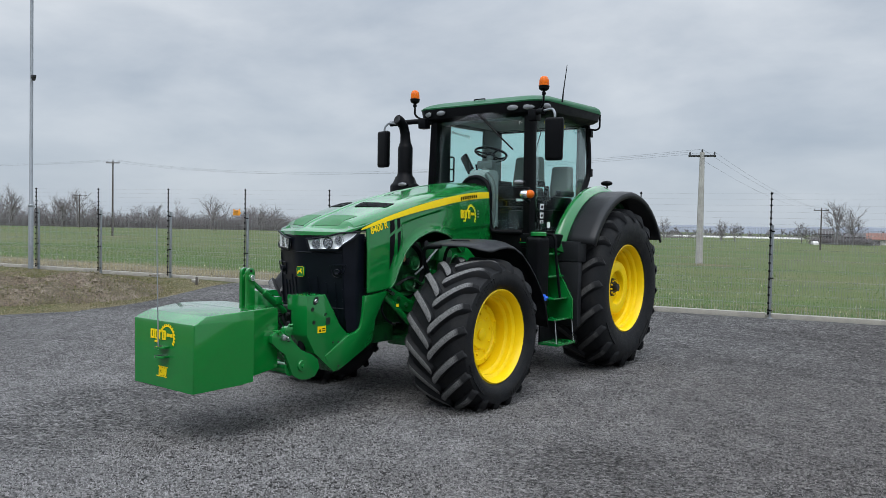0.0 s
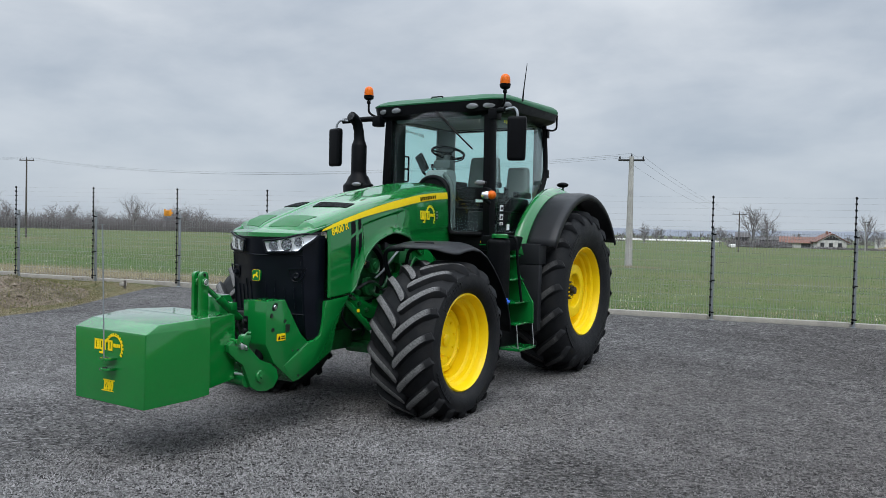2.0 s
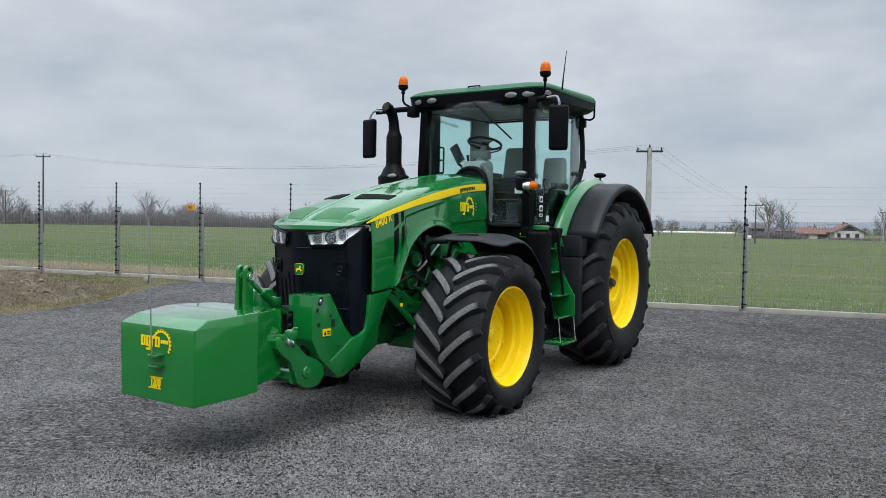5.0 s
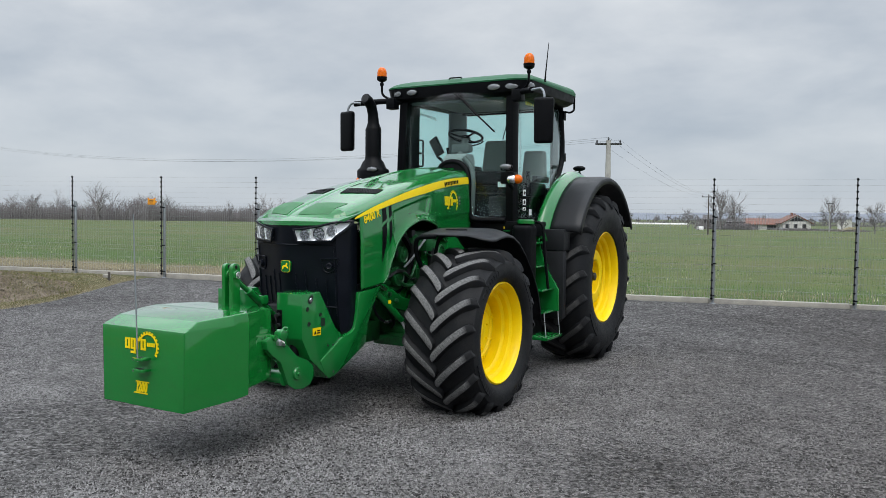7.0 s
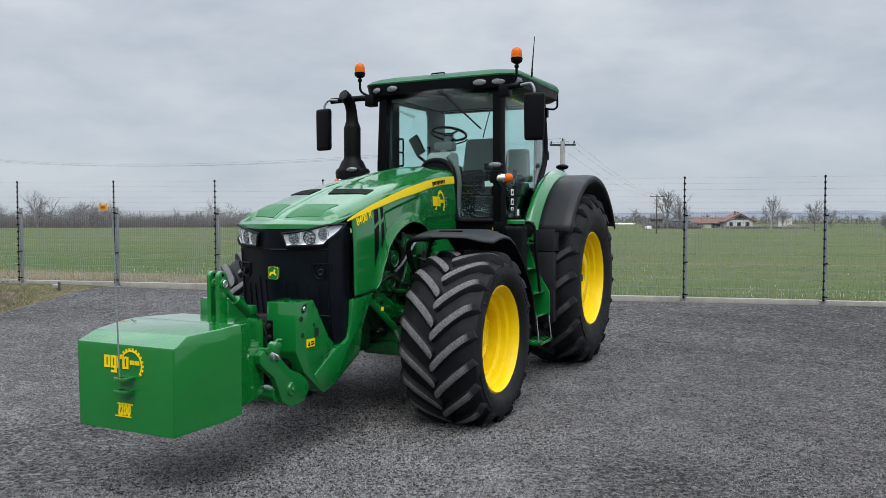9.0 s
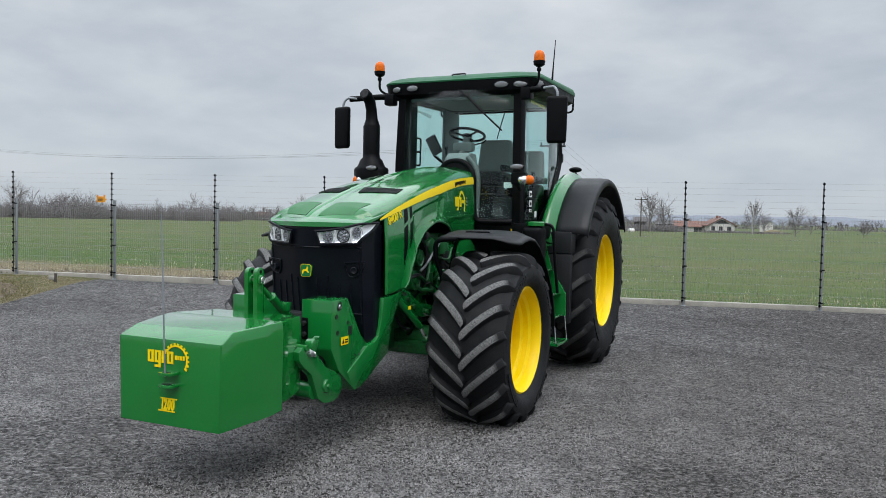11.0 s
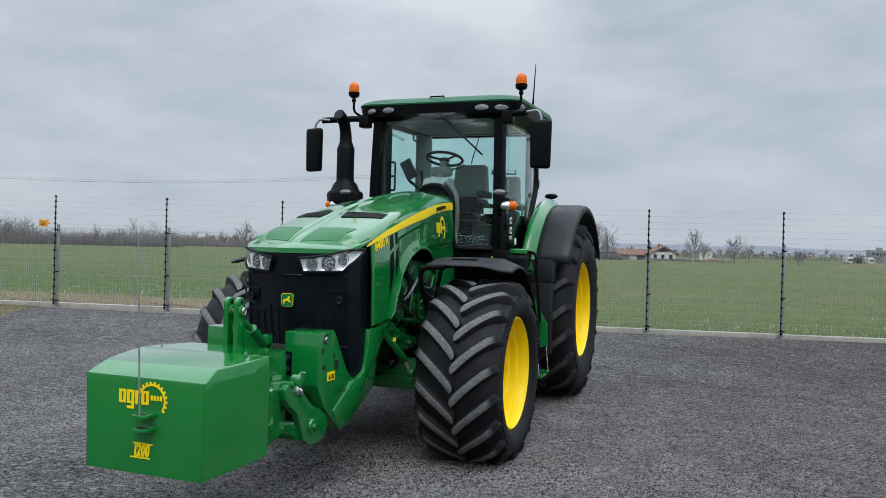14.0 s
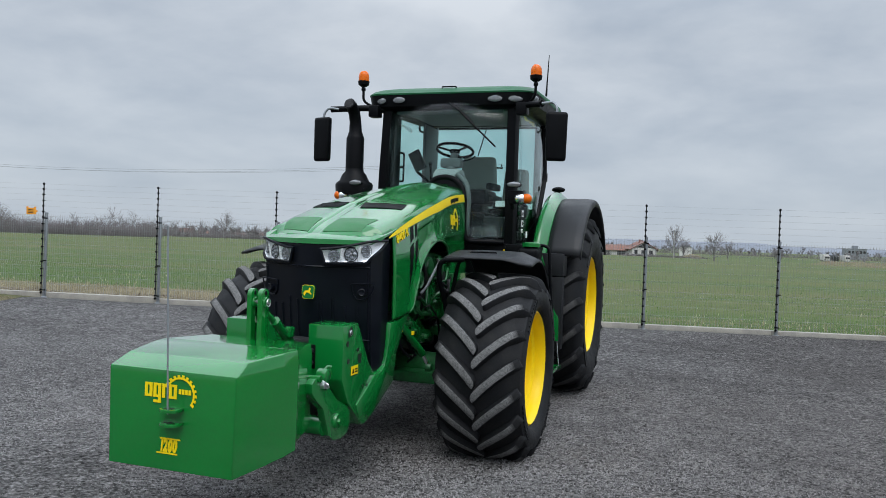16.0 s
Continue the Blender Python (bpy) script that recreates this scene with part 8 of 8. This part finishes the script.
lie = Matrix.Translation((-0.529, -0.989, 2.632)) @ Matrix((right_, up_.cross(right_), up_)).transposed().to_4x4()
part("monitor", placed(mon, lie), FENDER, tractor, "dark display screen on an arm")
part("monitor_arm", tube([(-0.56, -0.92, 2.52), (-0.45, -0.90, 2.43), (-0.36, -0.85, 2.3), (-0.36, -0.7, 2.1)], 0.018, 8), BLACK, tractor)
part("control_lever", tube([(-0.36, -0.98, 2.42), (-0.36, -1.0, 2.56), (-0.365, -1.0, 2.61)], [0.012, 0.014, 0.024], 8), BLACK, tractor, "black control lever")
part("side_console", box(-0.46, -0.28, -1.0, -0.2, 1.75, 2.22, bev=0.04), FENDER, tractor, "dark armrest console")
part("headliner", box(-0.66, 0.66, -1.38, 0.02, 3.155, 3.185, bev=0.012), LINING, tractor, "pale grey cab headliner")
# sticker writing on the side windows, seen from behind
FILM = bpy.data.materials.new("white_sticker_film")
FILM.use_nodes = True
_n, _l = FILM.node_tree.nodes, FILM.node_tree.links
_t = _n.new("ShaderNodeBsdfTranslucent")
_t.inputs[0].default_value = (0.92, 0.93, 0.93, 1)
_l.new(_t.outputs[0], _n["Material Output"].inputs[0])
rnd = random.Random(12)
for k in range(10):
    y_, up = -1.15 + k * 0.055, 0.012 + 0.012 * rnd.random()
    part("sticker_bar", box(-0.754, -0.752, y_, y_ + 0.034, 3.055 - 0.003 * k - up, 3.055 - 0.003 * k + up), FILM, tractor, "white unreadable lettering on the glass" if k == 0 else "", smooth=0)
    part("sticker_bar", box(0.752, 0.754, y_ - 0.05, y_ - 0.012, 3.075 - up, 3.075 + up), DECAL, tractor, "yellow unreadable lettering on the glass" if k == 0 else "", smooth=0)
part("cab_back_frame", box(-0.66, 0.66, 0.05, 0.10, 3.14, 3.18, bev=0.01), BLACK, tractor)

part("cab_floor_mat", box(-0.68, 0.68, -1.45, 0.04, 1.73, 1.76), BLACK, tractor, smooth=0)
part("cab_side_lining", box(-0.69, -0.66, -1.4, 0.02, 1.76, 2.12, bev=0.01), BLACK, tractor)
part("seat_pedestal", box(-0.25, 0.30, -0.95, -0.35, 1.76, 2.06, bev=0.04), BLACK, tractor)
part("document_box", box(0.40, 0.62, -1.40, -1.30, 1.78, 2.0, bev=0.015), FENDER, tractor, "dark storage box by the door")
for s in (-1, 1):
    tr_ = bmesh.new()
    add_tube(tr_, bend([(s * 0.255, -1.54, 1.78), (s * 0.265, -1.545, 1.95), (s * 0.275, -1.545, 2.18), (s * 0.235, -1.53, 2.35), (s * 0.13, -1.50, 2.44)] if s > 0 else [(s * 0.24, -1.54, 1.78), (s * 0.245, -1.545, 1.95), (s * 0.22, -1.54, 2.2)], 5, 0.10), 0.032, 10)
    part("windscreen_trim", tr_, TRIMG, tractor, "grey trim inside the windscreen")
    part("corner_trim", box(min(s * 0.645, s * 0.695), max(s * 0.645, s * 0.695), (-0.40 if s < 0 else -0.14), 0.05, 2.05, 3.14, bev=0.02), TRIMG, tractor, "grey trim of the rear cab corner")
part("pillar_trim", box(-0.695, -0.655, -1.40, -1.19, 1.76, 3.12, bev=0.015), FENDER, tractor, "dark trim of the right front pillar")
for z in (2.58, 2.42):
    part("grab_handle", tube(bend([(-0.66, -1.19, z + 0.12), (-0.63, -1.15, z + 0.12), (-0.63, -1.15, z - 0.04), (-0.66, -1.19, z - 0.04)], 3, 0.02), 0.012, 6), BLACK, tractor)
part("sun_visor", box(-0.60, 0.60, -1.48, -1.455, 3.08, 3.15, bev=0.01), TRIMG, tractor, "grey sun visor")

# ---- the ballast weight on the front hitch ----
ballast = thing("ballast_weight", (0, -5.45, 0.0), "green steel ballast block carried on the tractor's front hitch", "weight")
bb = bmesh.new()
def ring_at(z0f, z0k, z0r, wf, wk, wr, yf, yk, yr):
    return [(-wf, yf, z0f), (wf, yf, z0f), (wk, yk, z0k), (wr, yr, z0r), (-wr, yr, z0r), (-wk, yk, z0k)]
for pieces in ([ring_at(0.455, 0.475, 0.49, 0.395, 0.455, 0.468, -5.895, -5.5, -5.37), ring_at(0.99, 0.998, 1.0, 0.405, 0.46, 0.474, -5.895, -5.5, -5.37), ring_at(1.048, 1.069, 1.0745, 0.385, 0.448, 0.462, -5.77, -5.5, -5.37)],
               [ring_at(0.535, 0.54, 0.545, 0.466, 0.42, 0.372, -5.374, -5.2, -5.03), ring_at(1.0, 1.0, 1.0, 0.468, 0.42, 0.372, -5.374, -5.2, -5.03), ring_at(1.074, 1.072, 1.068, 0.457, 0.41, 0.362, -5.374, -5.2, -5.03)]):
    add_loft(bb, [[(x, y + 5.45, z) for x, y, z in s] for s in pieces], close_ring=True)
bmesh.ops.recalc_face_normals(bb, faces=bb.faces)
sharp = [e for e in bb.edges if e.calc_face_angle(0.0) > 0.2]
bmesh.ops.bevel(bb, geom=sharp, offset=0.007, segments=2, profile=0.6, affect="EDGES")
part("body", bb, BALLAST, ballast, "green painted ballast block", 14)
for x0, x1 in ((-0.066, -0.032), (0.010, 0.044)):
    poly = [(0.352, 1.05)] + [(0.392 - 0.042 * math.cos(t), 1.348 + 0.042 * math.sin(t)) for t in np.linspace(0, math.pi, 11)] + [(0.436, 1.05)]
    mplate = part("mast_plate", prism(poly, 0, x0, x1, bev=0.004), BALLAST, ballast)
    # black disc on the plate, its colour the shade inside the hole
    part("pin_hole", lathe([(0.0, x1 + 0.001), (0.014, x1 + 0.001), (0.014, x1 - 0.005)], axis=0, n=14, at=(0, 0.392, 1.361)), BLACK, mplate)
    part("boss", lathe([(0.0, x1 + 0.012), (0.03, x1 + 0.012), (0.034, x1 + 0.008), (0.034, x1 - 0.002)], axis=0, n=18, at=(0, 0.392, 1.302)), BALLAST, mplate)
part("mast_pin", tube([(-0.075, 0.392, 1.302), (0.064, 0.392, 1.302)], 0.014, 10), STEEL, ballast, "bright steel pin")
part("pin_ring", tube([(0.066, 0.392 + 0.02 * math.cos(t), 1.30 + 0.024 * math.sin(t)) for t in np.linspace(0, 6.28, 14)], 0.004, 6), STEEL, ballast, "bright steel ring")
for s in (-1, 1):
    part("hitch_pin", tube([(s * 0.37, 0.36, 0.86), (s * 0.47, 0.36, 0.86)], 0.022, 10), BALLAST, ballast)
for z in (0.79, 0.715):
    outer = [(-0.028, -0.445), (0.088, -0.445)] + [(0.03 + 0.058 * math.cos(t), -0.492 + 0.034 * math.sin(t)) for t in np.linspace(0, -math.pi, 11)]
    hole = [(0.03 + 0.034 * math.cos(t), -0.492 + 0.016 * math.sin(t)) for t in np.linspace(0, 2 * math.pi, 18, endpoint=False)]
    tab = part("rod_bracket", prism(outer, 2, z - 0.009, z + 0.009, bev=0.003), BALLAST, ballast, "green rounded tab for the marker rod")
    part("tab_slot", prism(hole, 2, z - 0.0105, z + 0.0105), HOLE, tab, "dark slot", smooth=0)
part("marker_rod", tube([(0.035, -0.51, 0.775), (0.0, -0.512, 1.76)], [0.0050, 0.0042], 8), GALV, ballast, "thin pale upright marker rod")
# lettering on the front
def front(bm, name, label=""):
    ob = part(name, bm, DECAL, ballast, label, smooth=0)
    return ob
yF = -0.447
number, digit = bmesh.new(), bpy.data.meshes.new("digit")
for c_, u in (("1", -0.070), ("2", -0.030), ("0", 0.022), ("0", 0.074)):
    placed(text_mesh(c_, 0.090, 0.002, 0.0, 0.005), Matrix(((1, 0.16, 0, u), (0, 1, 0, 0), (0, 0, 1, 0), (0, 0, 0, 1)))).to_mesh(digit)
    number.from_mesh(digit)
front(placed(number, Matrix(((0.57, 0, 0, -0.004), (0, 0, -1, yF), (0, 1, 0, 0.586), (0, 0, 0, 1)))), "weight_number", "yellow weight number")
front(box(-0.058, 0.072, yF - 0.002, yF, 0.622, 0.630), "number_bar")
front(box(-0.078, 0.056, yF - 0.002, yF, 0.544, 0.552), "number_bar")


mark = bmesh.new()
dealer_shape(mark, lambda u, v, d: Vector((u * 1.08 - 0.002, yF - d, 0.880 + v * 1.08)))
front(mark, "dealer_mark", "yellow dealer mark with a toothed arc")
